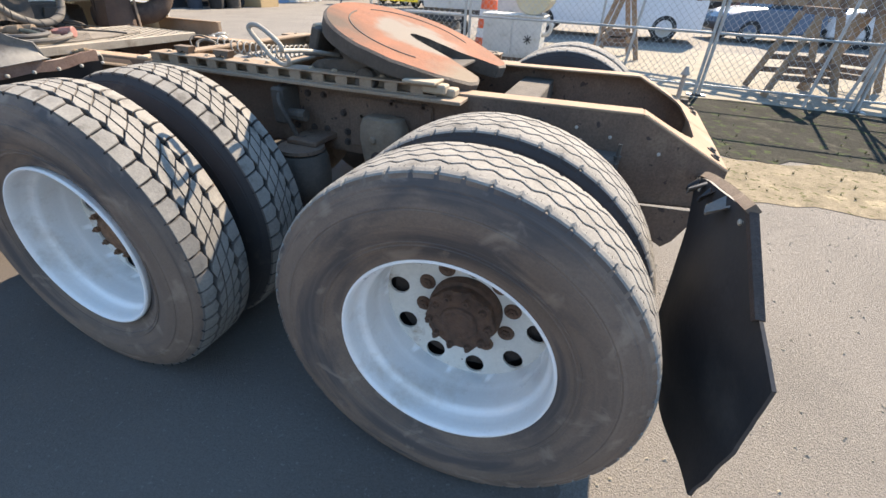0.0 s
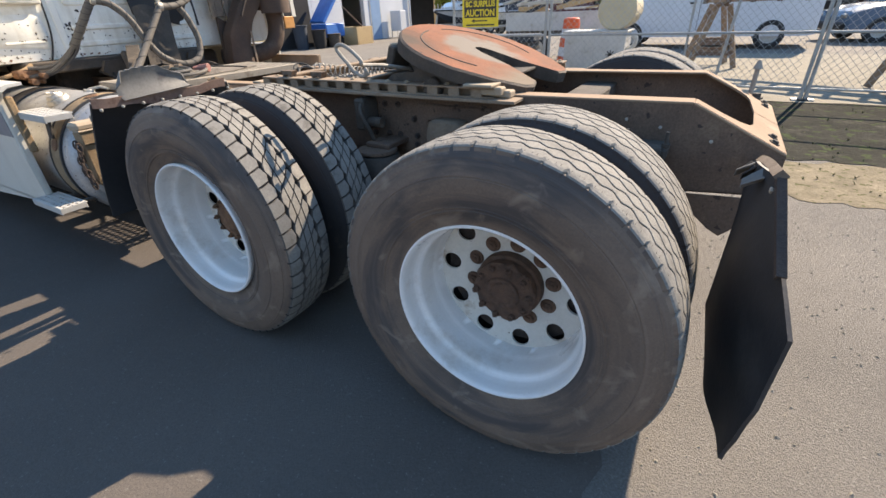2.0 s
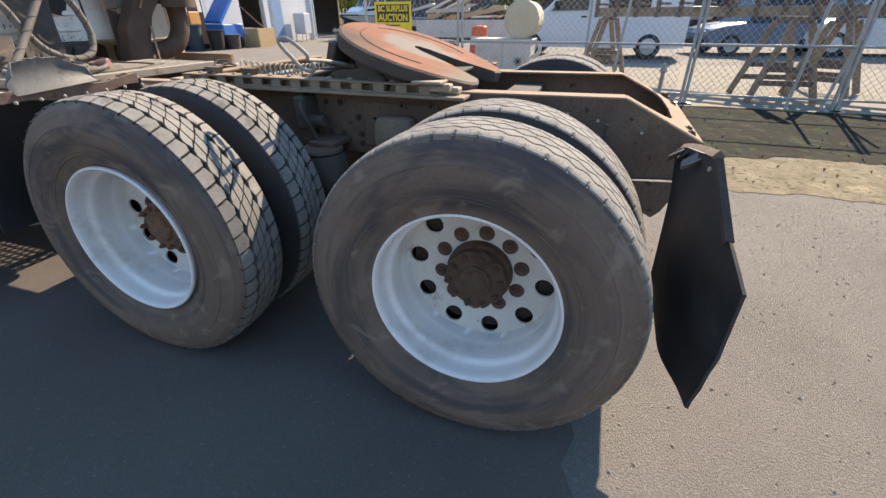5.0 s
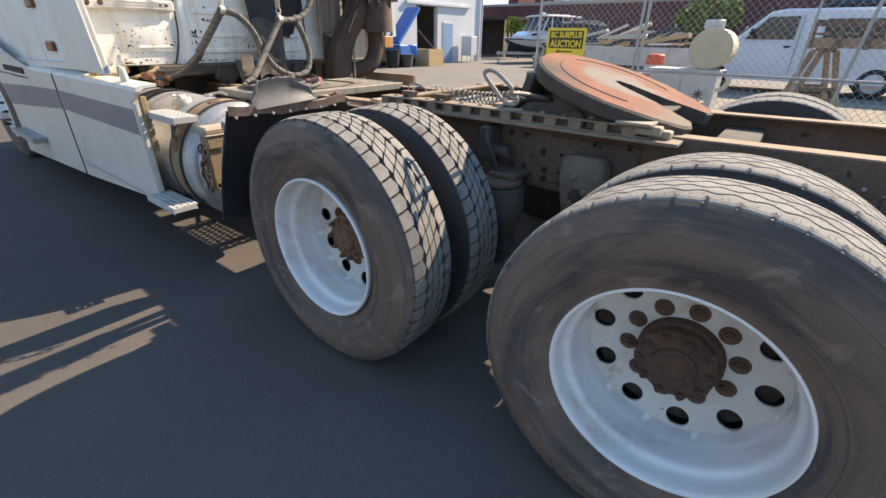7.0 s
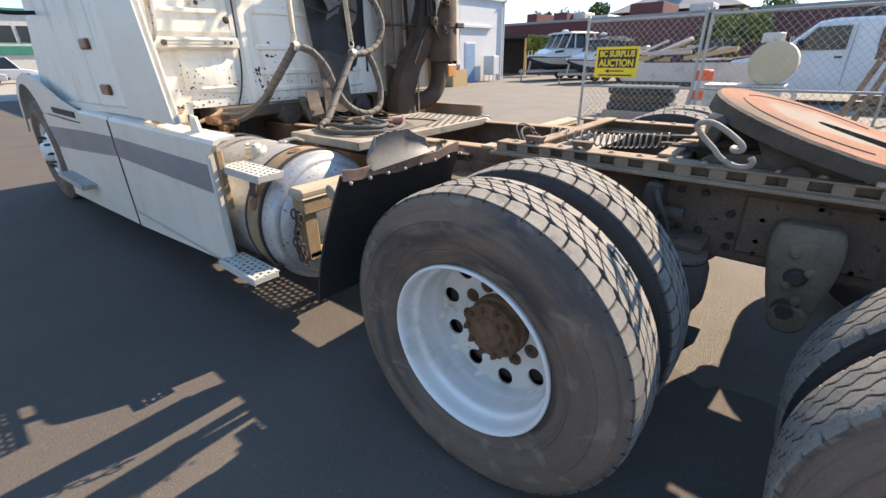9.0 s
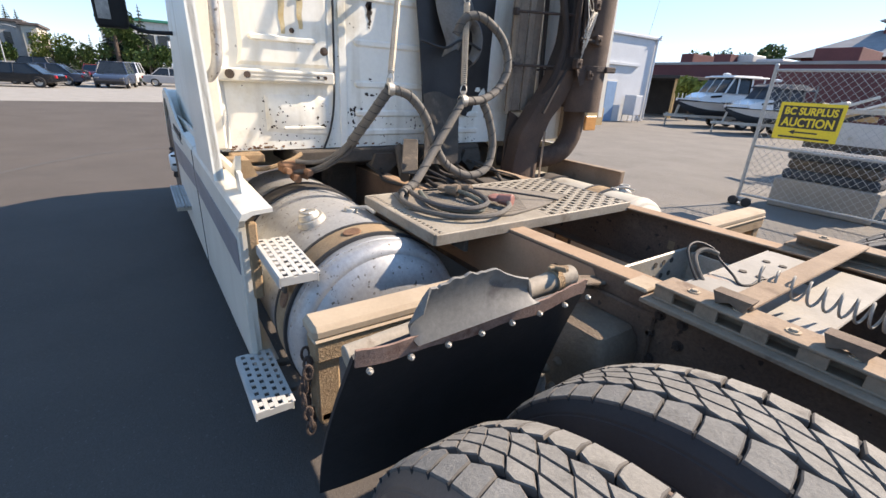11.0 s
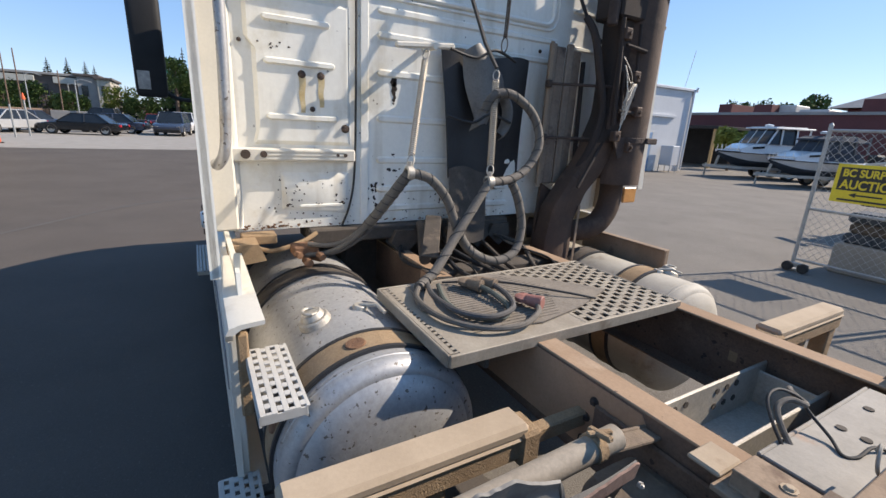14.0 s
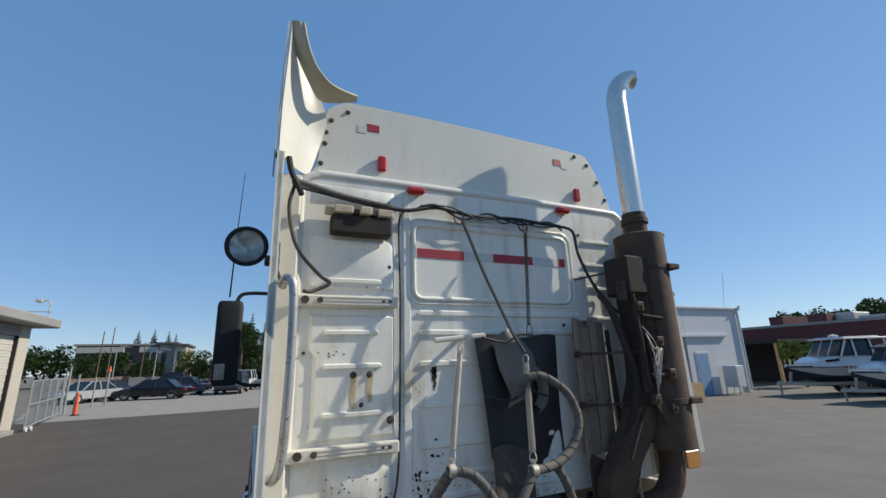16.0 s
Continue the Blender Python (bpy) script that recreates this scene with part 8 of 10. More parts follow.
# leaning stay pipes behind the fence
for x0, y0, x1, y1 in ((2.95, 6.95, 3.12, 7.0), (3.40, 7.0, 3.75, 7.05), (0.40, 7.1, 0.55, 7.1)):
    s = Shape().cyl((x0, y0, 0.0), (x1, y1 + 0.1, 1.9), 0.022, seg=10)
    solo("stay_pipe", s, fence_galv, "leaning galvanised pipe at the fence", "pipe", "pipes at the fence")

# the auction sign on the gate panel
sign = thing("yellow_sign", (-3.42, FY - 0.045, 1.0), "yellow auction sign with black lettering wired to the fence", "sign")
part("board", Shape().box(-3.775, -3.065, FY - 0.052, FY - 0.046, 1.005, 1.475, 0.002), sign_yellow, sign)
part("black_panel", Shape().box(-3.735, -3.105, FY - 0.0545, FY - 0.0525, 1.155, 1.435, 0.001), sign_black, sign)
def lettering(text, x, z, size, material, parent, y):
    cu = bpy.data.curves.new("lettering", 'FONT')
    cu.body, cu.size, cu.align_x, cu.align_y = text, size, 'CENTER', 'CENTER'
    cu.extrude = 0.001
    cu.offset = 0.004
    tmp = bpy.data.objects.new("tmp", cu)
    scene.collection.objects.link(tmp)
    me = bpy.data.meshes.new_from_object(tmp.evaluated_get(bpy.context.evaluated_depsgraph_get()))
    bpy.data.objects.remove(tmp)
    w = max(v.co.x for v in me.vertices) - min(v.co.x for v in me.vertices)
    me.transform(Matrix.Translation(Vector((x, y, z)) - ORIGIN[parent.name]) @ Matrix.Rotation(radians(90), 4, 'X') @ Matrix.Diagonal((0.57 / w, 1, 1, 1)))
    me.materials.clear()
    me.materials.append(material)
    ob = new("lettering", me)
    ob.parent = parent
    return ob
lettering("BC SURPLUS", -3.42, 1.365, 0.125, sign_yellow, sign, FY - 0.056)
lettering("AUCTION", -3.42, 1.225, 0.15, sign_yellow, sign, FY - 0.056)
part("arrow", Shape().prism([(-3.60, 1.105), (-3.53, 1.135), (-3.53, 1.115), (-3.28, 1.115), (-3.28, 1.095), (-3.53, 1.095), (-3.53, 1.075)], 'y', FY - 0.0545, FY - 0.0525), sign_black, sign, "black arrow")
part("small_print", Shape().box(-3.70, -3.14, FY - 0.054, FY - 0.0525, 1.028, 1.052, 0.001), sign_black, sign)


# ---- wheels and vehicles ----
def car_wheel(parent, x, y, r, w, rim=galv):
    s = Shape().lathe([(r * 0.62, -w / 2), (r * 0.9, -w / 2), (r, -w / 2 + 0.03), (r, w / 2 - 0.03), (r * 0.9, w / 2), (r * 0.62, w / 2)], (x, y, r), 'y', 28)
    t = part("wheel", s, tyre_black, parent)
    s = Shape().lathe([(r * 0.63, -w / 2 + 0.005), (r * 0.55, -w / 2 + 0.03), (r * 0.3, -w / 2 + 0.04), (0.0005, -w / 2 + 0.01)], (x, y, r), 'y', 24)
    s.lathe([(r * 0.63, w / 2 - 0.005), (r * 0.55, w / 2 - 0.03), (r * 0.3, w / 2 - 0.04), (0.0005, w / 2 - 0.01)], (x, y, r), 'y', 24)
    part("rim", s, rim, t)


def loft(s, secs):
    """Joins rings of equal length, capped."""
    n = len(secs[0])
    vs = [v for q in secs for v in q]
    fs = [(l * n + k, l * n + (k + 1) % n, (l + 1) * n + (k + 1) % n, (l + 1) * n + k) for l in range(len(secs) - 1) for k in range(n)]
    fs += [tuple(range(n))[::-1], tuple((len(secs) - 1) * n + k for k in range(n))]
    s.add(vs, fs)


def car(name, x, y, head, L, W, H, paint, label, category, kind="sedan", group=""):
    """A parked vehicle, facing along its own -x before it is turned."""
    t = thing(name, (0, 0, 0), label, category, group)
    r = 0.33 if kind != "suv" else 0.37
    sill, belt = 0.28, H * (0.60 if kind == "sedan" else 0.56)
    h = L / 2
    def ring(xx, half, z0, z1, crown=0.0):
        e = 0.05
        return [(xx, -half + e, z0), (xx, half - e, z0), (xx, half, z0 + e), (xx, half, z1 - e), (xx, half - e * 1.6, z1), (xx, -half + e * 1.6, z1), (xx, -half, z1 - e), (xx, -half, z0 + e)]
    s = Shape()
    hoodz = belt * 0.93
    loft(s, [ring(-h, W * 0.40, sill + 0.12, hoodz * 0.72), ring(-h + 0.12, W * 0.47, sill, hoodz * 0.86), ring(-h + 0.6, W / 2, sill, hoodz), ring(-h + 1.1, W / 2, sill, belt * 0.99),
             ring(h - 0.9, W / 2, sill, belt * 1.02), ring(h - 0.2, W * 0.48, sill, belt * 1.0), ring(h, W * 0.43, sill + 0.1, belt * 0.86)])
    part("body", s, paint, t)
    f0, f1, r1, r0 = {"sedan": (-h + 1.15, -h + 1.95, h - 1.35, h - 0.65), "suv": (-h + 1.15, -h + 1.75, h - 0.45, h - 0.12), "pickup": (-h + 1.2, -h + 1.75, h - 2.2, h - 1.9)}[kind]
    s = Shape()
    wt, wb = W * 0.36, W * 0.47
    def q(xx, half, z):
        return [(xx, -half, z), (xx, half, z)]
    vs = q(f0, wb, belt) + q(f1, wt, H) + q(r1, wt, H) + q(r0, wb, belt)
    s.add(vs, [(0, 2, 3, 1), (2, 4, 5, 3), (4, 6, 7, 5), (0, 6, 4, 2), (1, 3, 5, 7), (0, 1, 7, 6)])
    part("greenhouse", s, dark_glass, t, "dark windows")
    s = Shape()
    s.box(f1 - 0.05, r1 + 0.05, -wt - 0.02, wt + 0.02, H - 0.035, H + 0.015, 0.015)
    for sd in (-1, 1):
        for xa, xb in ((f0, f1), (r0, r1), ((f1 + r1) / 2, (f1 + r1) / 2)):
            s.beam((xa, sd * wb, belt), (xb, sd * (wt + 0.005), H), 0.07, 0.05, 0.01)
    part("roof", s, paint, t)
    for sd in (-1, 1):
        part("headlamp", Shape().box(-h - 0.01, -h + 0.12, sd * W * 0.36 - 0.13, sd * W * 0.36 + 0.13, hoodz * 0.66, hoodz * 0.80, 0.03), mirror_glass, t)
        part("tail_lamp", Shape().box(h - 0.12, h + 0.005, sd * W * 0.40 - 0.10, sd * W * 0.40 + 0.10, belt * 0.70, belt * 0.9, 0.02), red_lens, t)
    if kind == "pickup":
        part("bed", Shape().box(h - 1.85, h - 0.08, -W * 0.40, W * 0.40, belt * 1.021, belt * 1.03, 0.003), chassis_dark, t)
    part("bumper", Shape().box(-h - 0.05, -h + 0.15, -W * 0.44, W * 0.44, sill + 0.05, sill + 0.25, 0.05), plastic, t)
    for xx in (-h + 0.85, h - 0.9):
        for sd in (-1, 1):
            car_wheel(t, xx, sd * (W / 2 - 0.09), r, 0.22)
    t.matrix_world = Matrix.Translation((x, y, 0)) @ Matrix.Rotation(head, 4, 'Z')
    return t


def paint(name, c):
    return mat(name, c, tuple(k * 0.85 for k in c), 1.0, 0.22, 0.3, bump=0, coat=0.4)
p_black, p_navy, p_grey = paint("black_car_paint", (0.008, 0.009, 0.011)), paint("navy_car_paint", (0.035, 0.05, 0.085)), paint("silver_car_paint", (0.42, 0.43, 0.44))
p_red, p_white, p_teal = paint("red_car_paint", (0.38, 0.03, 0.03)), paint("white_car_paint", (0.70, 0.71, 0.72)), paint("blue_truck_paint", (0.06, 0.13, 0.22))
# far parking row
car("parked_car", -39.5, -6.6, radians(78), 4.7, 1.8, 1.36, p_black, "black sedan parked at the far edge of the lot", "car", group="cars across the lot")
car("parked_car", -43.5, -5.6, radians(80), 4.6, 1.8, 1.42, p_navy, "dark blue sedan parked beside a black one", "car", group="cars across the lot")
car("parked_pickup", -47.5, -6.2, radians(82), 5.4, 1.95, 1.8, p_black, "black pickup parked behind the sedans", "pickup", "pickup", "cars across the lot")
car("parked_suv", -42.6, -1.6, radians(172), 4.8, 1.95, 1.75, p_navy, "dark blue off-roader facing the yard", "car", "suv", "cars across the lot")
car("parked_suv", -49.0, -0.9, radians(172), 4.8, 1.95, 1.8, p_white, "white van-like car behind the off-roader", "car", "suv", "cars across the lot")
car("parked_car", -47.5, 2.4, radians(262), 4.6, 1.8, 1.5, p_grey, "silver hatchback on the lot", "car", group="cars across the lot")
car("parked_suv", -50.0, 4.6, radians(262), 4.8, 1.95, 1.9, p_white, "white van-like car on the lot", "car", "suv", "cars across the lot")
car("parked_car", -39.5, -10.6, radians(150), 4.5, 1.8, 1.40, p_grey, "silver car behind the gate posts", "car", group="cars across the lot")
car("parked_car", -43.0, -10.6, radians(150), 4.5, 1.8, 1.40, p_navy, "dark car behind the gate posts", "car", group="cars across the lot")
car("parked_car", -62.0, -4.0, radians(180), 4.4, 1.8, 1.5, p_red, "red car far across the lot", "car", group="cars across the lot")
car("parked_car", -64.0, 0.5, radians(180), 4.4, 1.8, 1.5, p_white, "white car far across the lot", "car", group="cars across the lot")
car("parked_pickup", 5.6, 18.2, radians(15), 5.4, 1.95, 1.8, p_teal, "blue pickup behind the fence", "pickup", "pickup")
car("parked_suv", 8.6, 18.6, radians(10), 5.2, 2.0, 2.0, p_white, "white van with an amber lamp behind the fence", "van", "suv")

# the white van
van = thing("white_van", (-0.2, 15.7, 0), "white work van parked behind the fence", "van")
s = Shape()
def vring(x, hw, z0, z1, tw):
    return [(x, 15.75 - hw, z0), (x, 15.75 + hw, z0), (x, 15.75 + hw, z0 + 0.5), (x, 15.75 + tw, z1 - 0.06), (x, 15.75 + tw - 0.08, z1), (x, 15.75 - tw + 0.08, z1), (x, 15.75 - tw, z1 - 0.06), (x, 15.75 - hw, z0 + 0.5)]
loft(s, [vring(-3.05, 0.80, 0.42, 1.02, 0.78), vring(-2.9, 0.93, 0.34, 1.12, 0.88), vring(-2.1, 0.97, 0.32, 1.27, 0.93), vring(-1.85, 0.98, 0.32, 1.34, 0.93), vring(-1.15, 0.98, 0.32, 2.04, 0.84),
         vring(-0.8, 0.98, 0.32, 2.10, 0.86), vring(2.2, 0.98, 0.32, 2.10, 0.87), vring(2.42, 0.96, 0.36, 2.02, 0.84)])
part("body", s, van_white, van)
for x0, x1, x2, x3, z0, z1 in ((-1.62, -0.92, -0.42, -0.42, 1.34, 1.93),):
    part("door_window", Shape().prism([(-1.60, 1.36), (-1.16, 1.90), (-0.48, 1.92), (-0.48, 1.36)], 'y', 14.83, 14.80, Matrix.Identity(4)), dark_glass, van)
part("windscreen", Shape().add([(-1.93, 15.0, 1.36), (-1.93, 16.5, 1.36), (-1.22, 16.4, 2.0), (-1.22, 15.1, 2.0)], [(0, 1, 2, 3)]), dark_glass, van)
part("side_window", Shape().box(0.1, 1.3, 14.795, 14.815, 1.40, 1.85, 0.004), dark_glass, van)
part("bumper", Shape().box(-3.15, -2.9, 14.9, 16.6, 0.36, 0.58, 0.05), plastic, van)
part("door_seam", Shape().box(-0.385, -0.375, 14.762, 14.79, 0.5, 1.95, 0.001), plastic, van)
part("door_handle", Shape().box(-0.66, -0.50, 14.745, 14.78, 1.16, 1.21, 0.01), plastic, van)
part("wing_mirror", Shape().box(-1.50, -1.36, 14.52, 14.74, 1.36, 1.62, 0.03), plastic, van)
part("headlamp", Shape().box(-3.07, -2.92, 14.86, 15.06, 0.72, 0.94, 0.03), mirror_glass, van)
for x in (-2.15, 1.42):
    for y in (14.88, 16.62):
        car_wheel(van, x, y, 0.37, 0.24)
        part("wheel_arch", Shape().lathe([(0.36, -0.016), (0.47, -0.016)], (x, 14.80 if y < 15 else 16.72, 0.40), 'y', 24, 0, math.pi), plastic, van)

# steel cabinet with a big drum, stacked goods behind the gate
cabinet = thing("steel_cabinet", (-1.75, 8.7, 0), "pale grey steel cabinet with a dark snowflake mark", "cabinet")
part("body", Shape().box(-2.33, -1.18, 8.45, 9.05, 0.08, 0.80, 0.01), grey_metal, cabinet)
part("lid", Shape().box(-2.36, -1.15, 8.42, 9.08, 0.80, 0.835, 0.008), grey_metal, cabinet)
for x in (-2.31, -1.73):
    part("door", Shape().box(x, x + 0.55, 8.435, 8.449, 0.12, 0.77, 0.004), grey_metal, cabinet)
s = Shape()
for k in range(4):
    R = Matrix.Rotation(math.pi * k / 4, 3, 'Y')
    s.box(-1.505, -1.335, 8.424, 8.434, 0.41, 0.43, 0.002, R)
part("snowflake_mark", s, sign_black, cabinet)
part("skid", Shape().box(-2.30, -1.2, 8.5, 9.0, 0.0, 0.08, 0.01), wood_dark, cabinet)
part("side_valve", Shape().tube(spline([(-1.17, 8.6, 0.5), (-1.05, 8.55, 0.55), (-1.0, 8.5, 0.68), (-1.06, 8.5, 0.76)], 5), 0.04, 10), grey_metal, cabinet)
s = Shape().lathe([(0.0005, 8.52), (0.325, 8.52), (0.345, 8.54), (0.345, 8.60), (0.335, 8.62), (0.335, 9.35), (0.0005, 9.36)], (-1.42, 0, 1.175), 'y', 40)
solo("round_drum", s, drum_tan, "tan round drum lying on the cabinet", "drum")
s = Shape().lathe([(0.0005, 1.50), (0.15, 1.50), (0.17, 1.52), (0.17, 1.64), (0.15, 1.66), (0.0005, 1.66)], (-1.55, 9.2, 0), 'z', 24)
solo("metal_bucket", s, grey_metal, "grey metal bucket on the drum", "bucket")
# barrier of orange and white bands
barrier = thing("traffic_barrier", (-2.66, 10.0, 0), "orange and white banded traffic barrel", "barrel")
for k in range(5):
    r0 = 0.27 - 0.02 * k
    part("band", Shape().lathe([(r0, 0.06 + 0.19 * k), (r0 - 0.012, 0.245 + 0.19 * k)], (-2.66, 10.0, 0), 'z', 24), orange_cone if k % 2 == 0 else white_tape, barrier)
part("base", Shape().lathe([(0.33, 0.0), (0.33, 0.05), (0.27, 0.062), (0.0005, 0.062)], (-2.66, 10.0, 0), 'z', 24), tyre_black, barrier)
part("cap", Shape().lathe([(0.18, 1.0), (0.15, 1.03), (0.0005, 1.04)], (-2.66, 10.0, 0), 'z', 24), orange_cone, barrier)
# concrete block and crates of dark parts behind the gate
solo("concrete_block", Shape().box(-3.75, -2.55, 7.35, 7.95, 0.0, 0.42, 0.02), concrete, "weathered concrete block behind the gate", "block")
for k, (x0, x1, z0, z1, m) in enumerate(((-3.70, -2.60, 0.425, 0.56, tarp), (-3.66, -2.64, 0.565, 0.70, chassis_dark), (-3.7, -2.6, 0.705, 0.84, tarp))):
    s = Shape()
    s.box(x0, x1, 7.40, 7.90, z0, z1, 0.03)
    for j in range(6):
        s.cyl((x0 + 0.1 + j * 0.17, 7.37, z0 + 0.06), (x0 + 0.1 + j * 0.17, 7.41, z0 + 0.06), 0.04, seg=10)
    solo("parts_crate", s, m, "dark crate of machine parts on a block", "crate", "crates behind the gate")
# far trailer load behind the gate
tr = thing("loaded_trailer", (-3.2, 11.5, 0), "loaded utility trailer with grey scrap", "trailer")
part("bed", Shape().box(-4.6, -1.8, 10.8, 12.2, 0.62, 0.74, 0.01), chassis_dark, tr)
part("side", Shape().box(-4.6, -1.8, 10.78, 10.80, 0.74, 1.15, 0.004), grey_metal, tr)
rnd = random.Random(12)
for k in range(16):
    x, y = rnd.uniform(-4.4, -2.0), rnd.uniform(10.9, 12.0)
    s = Shape().beam((x - 0.4, y, rnd.uniform(1.1, 1.5)), (x + rnd.uniform(0.2, 0.7), y + rnd.uniform(-0.2, 0.2), rnd.uniform(1.2, 1.7)), rnd.uniform(0.05, 0.2), rnd.uniform(0.03, 0.12), 0.01)
    part("scrap", s, rnd.choice((grey_metal, galv, hull_white, tarp, plywood)), tr)
for x in (-3.7, -2.7):
    car_wheel(tr, x, 10.72, 0.33, 0.2)

# ---- saw horses with a long wooden rack ----
def sawhorse(x, y, turn, h=1.18, w=0.95, sp=0.85):
    t = thing("saw_horse", (x, y, 0), "weathered wooden saw horse behind the fence", "saw horse", "saw horses")
    R = Matrix.Translation((x, y, 0)) @ Matrix.Rotation(turn, 4, 'Z')
    def put(nm, a, b, ww, hh, m=wood):
        s = Shape().beam(R @ Vector(a), R @ Vector(b), ww, hh, 0.004)
        part(nm, s, m, t)
    for sx in (-1, 1):
        for sy in (-1, 1):
            put("leg", (sx * sp / 2 * 0.98, sy * w / 2, 0.02), (sx * sp * 0.12, sy * w / 2 * 0.75, h), 0.045, 0.10)
    for sy in (-1, 1):
        put("brace", (-sp * 0.40, sy * (w / 2 - 0.02), 0.30), (sp * 0.40, sy * (w / 2 - 0.02), 0.30), 0.03, 0.08, wood_dark)
        put("brace", (-sp * 0.34, sy * (w / 2 - 0.04), 0.5), (sp * 0.34, sy * (w / 2 - 0.04), 0.5), 0.03, 0.08, wood_dark)
    put("top_rail", (0, -w / 2 - 0.1, h + 0.02), (0, w / 2 + 0.1, h + 0.02), 0.10, 0.10, wood_dark)
    return t


sawhorse(0.20, 10.6, radians(10))
sawhorse(2.95, 7.85, radians(5), 1.16, 0.9, 0.95)
sawhorse(3.9, 8.6, radians(-30), 1.16, 0.9, 0.9)
sawhorse(6.2, 7.9, radians(0), 1.16, 0.9, 0.9)
rack = thing("wooden_rack", (3.0, 8.9, 1.2), "long dark wooden rack of planks on saw horses", "rack")
a0, a1 = Vector((0.05, 10.4, 0)), Vector((7.4, 7.6, 0))
d = (a1 - a0)
L = d.length
d.normalize()
nrm = Vector((-d.y, d.x, 0))
for off in (-0.28, 0.28):
    for z, h in ((1.30, 0.17), (1.62, 0.11)):
        p, q = a0 + nrm * off + Vector((0, 0, z)), a1 + nrm * off + Vector((0, 0, z))
        part("plank", Shape().beam(p, q, 0.05, h, 0.006), wood_dark if z > 1.5 or off > 0 else wood, rack)
k = 0
while k * 0.42 < L:
    c = a0 + d * (k * 0.42)
    part("slat", Shape().beam(c - nrm * 0.36 + Vector((0, 0, 1.45)), c + nrm * 0.36 + Vector((0, 0, 1.45)), 0.10, 0.04, 0.004), wood_dark, rack)
    part("cleat", Shape().beam(c - nrm * 0.32 + Vector((0, 0, 1.20)), c - nrm * 0.32 + Vector((0, 0, 1.68)), 0.04, 0.08, 0.004, tuple(d)), wood_dark, rack)
    k += 1

# ---- white building ----
WX = -16.2
bld = thing("white_building", (WX - 5, 16, 0), "large white painted warehouse with a dark doorway", "building")
s = Shape()
# east wall in pieces, so that the doorway goes through it
def wall(y0, y1, z0, z1):
    s.box(WX - 0.25, WX, y0, y1, z0, z1, 0.01)
wall(6.6, 17.45, 0.0, 4.15)
wall(17.45, 19.1, 2.72, 4.15)
wall(19.1, 23.4, 0.0, 4.15)
s.box(WX - 14, WX - 0.25, 23.15, 23.4, 0.0, 4.15, 0.01)
s.box(WX - 14, WX - 0.25, 6.6, 6.85, 0.0, 4.15, 0.01)
s.box(WX - 14.2, WX - 14, 6.6, 23.4, 0.0, 4.15, 0.01)
part("wall", s, wall_white, bld)
part("roof", Shape().box(WX - 14.3, WX + 0.12, 6.5, 23.5, 4.15, 4.28, 0.02), wall_white, bld)
# a dark sheet behind the opening makes it look unlit
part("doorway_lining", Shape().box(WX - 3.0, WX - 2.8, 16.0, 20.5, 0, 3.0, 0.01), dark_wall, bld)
part("door_header", Shape().box(WX - 0.02, WX + 0.12, 16.6, 22.0, 2.76, 2.90, 0.01), wall_white, bld)
part("side_door", Shape().box(WX, WX + 0.04, 19.62, 20.42, 0.0, 1.98, 0.01), blue_door, bld, "pale blue door")
part("door_frame", Shape().box(WX - 0.01, WX + 0.03, 19.55, 20.49, 0.0, 2.04, 0.008), grey_metal, bld)
s = Shape()
for y in (9.5, 13.0, 15.4):
    s.box(WX + 0.005, WX + 0.01, y - 0.006, y + 0.006, 0.0, 4.1, 0.001)
part("panel_seam", s, grey_metal, bld)
s = Shape()
s.cyl((WX + 0.08, 23.2, 0.1), (WX + 0.08, 23.2, 4.1), 0.06, seg=10)
s.cyl((WX + 0.08, 23.2, 4.1), (WX + 0.2, 23.3, 4.35), 0.05, seg=10)
part("downpipe", s, wall_white, bld)
part("roof_aerial", Shape().cyl((WX - 0.4, 23.0, 4.28), (WX - 0.2, 23.1, 6.2), 0.012, seg=6), grey_metal, bld)
# no opening here: the bay's shade is a dark panel on the wall
part("dark_bay", Shape().box(WX + 0.0, WX + 0.03, 12.6, 15.2, 0.0, 3.2, 0.005), dark_wall, bld, "flat dark panel, the shade of an open bay")
ac = thing("air_conditioner", (WX + 0.5, 21.4, 0), "pale outdoor air conditioner on legs", "air conditioner")
part("case", Shape().box(WX + 0.15, WX + 0.85, 21.1, 21.7, 0.35, 1.35, 0.03), wall_white, ac)
for dx, dy in ((0.18, 21.13), (0.18, 21.67), (0.82, 21.13), (0.82, 21.67)):
    part("leg", Shape().cyl((WX + dx, dy, 0), (WX + dx + 0.02, dy, 0.4), 0.025, seg=8), grey_metal, ac)
crate = thing("plywood_crate", (-15.1, 16.9, 0), "open pale plywood crate on the yard", "crate")
for a in ((-15.7, -14.5, 16.35, 16.40), (-15.7, -14.5, 17.45, 17.50), (-15.7, -15.65, 16.4, 17.45), (-14.55, -14.5, 16.4, 17.45)):
    part("side", Shape().box(*a, 0.05, 0.75, 0.006), plywood, crate)
part("floor_board", Shape().box(-15.7, -14.5, 16.35, 17.5, 0.0, 0.05, 0.005), plywood, crate)
lift = thing("blue_lift", (-17.0, 17.0, 0), "blue scissor machine with its tray tipped up", "machine")
part("chassis", Shape().box(-15.95, -15.0, 14.9, 16.1, 0.4, 0.95, 0.04), blue_paint, lift)
part("tray", Shape().beam((-15.5, 14.9, 1.0), (-15.4, 16.3, 2.5), 0.9, 0.16, 0.03), blue_paint, lift)
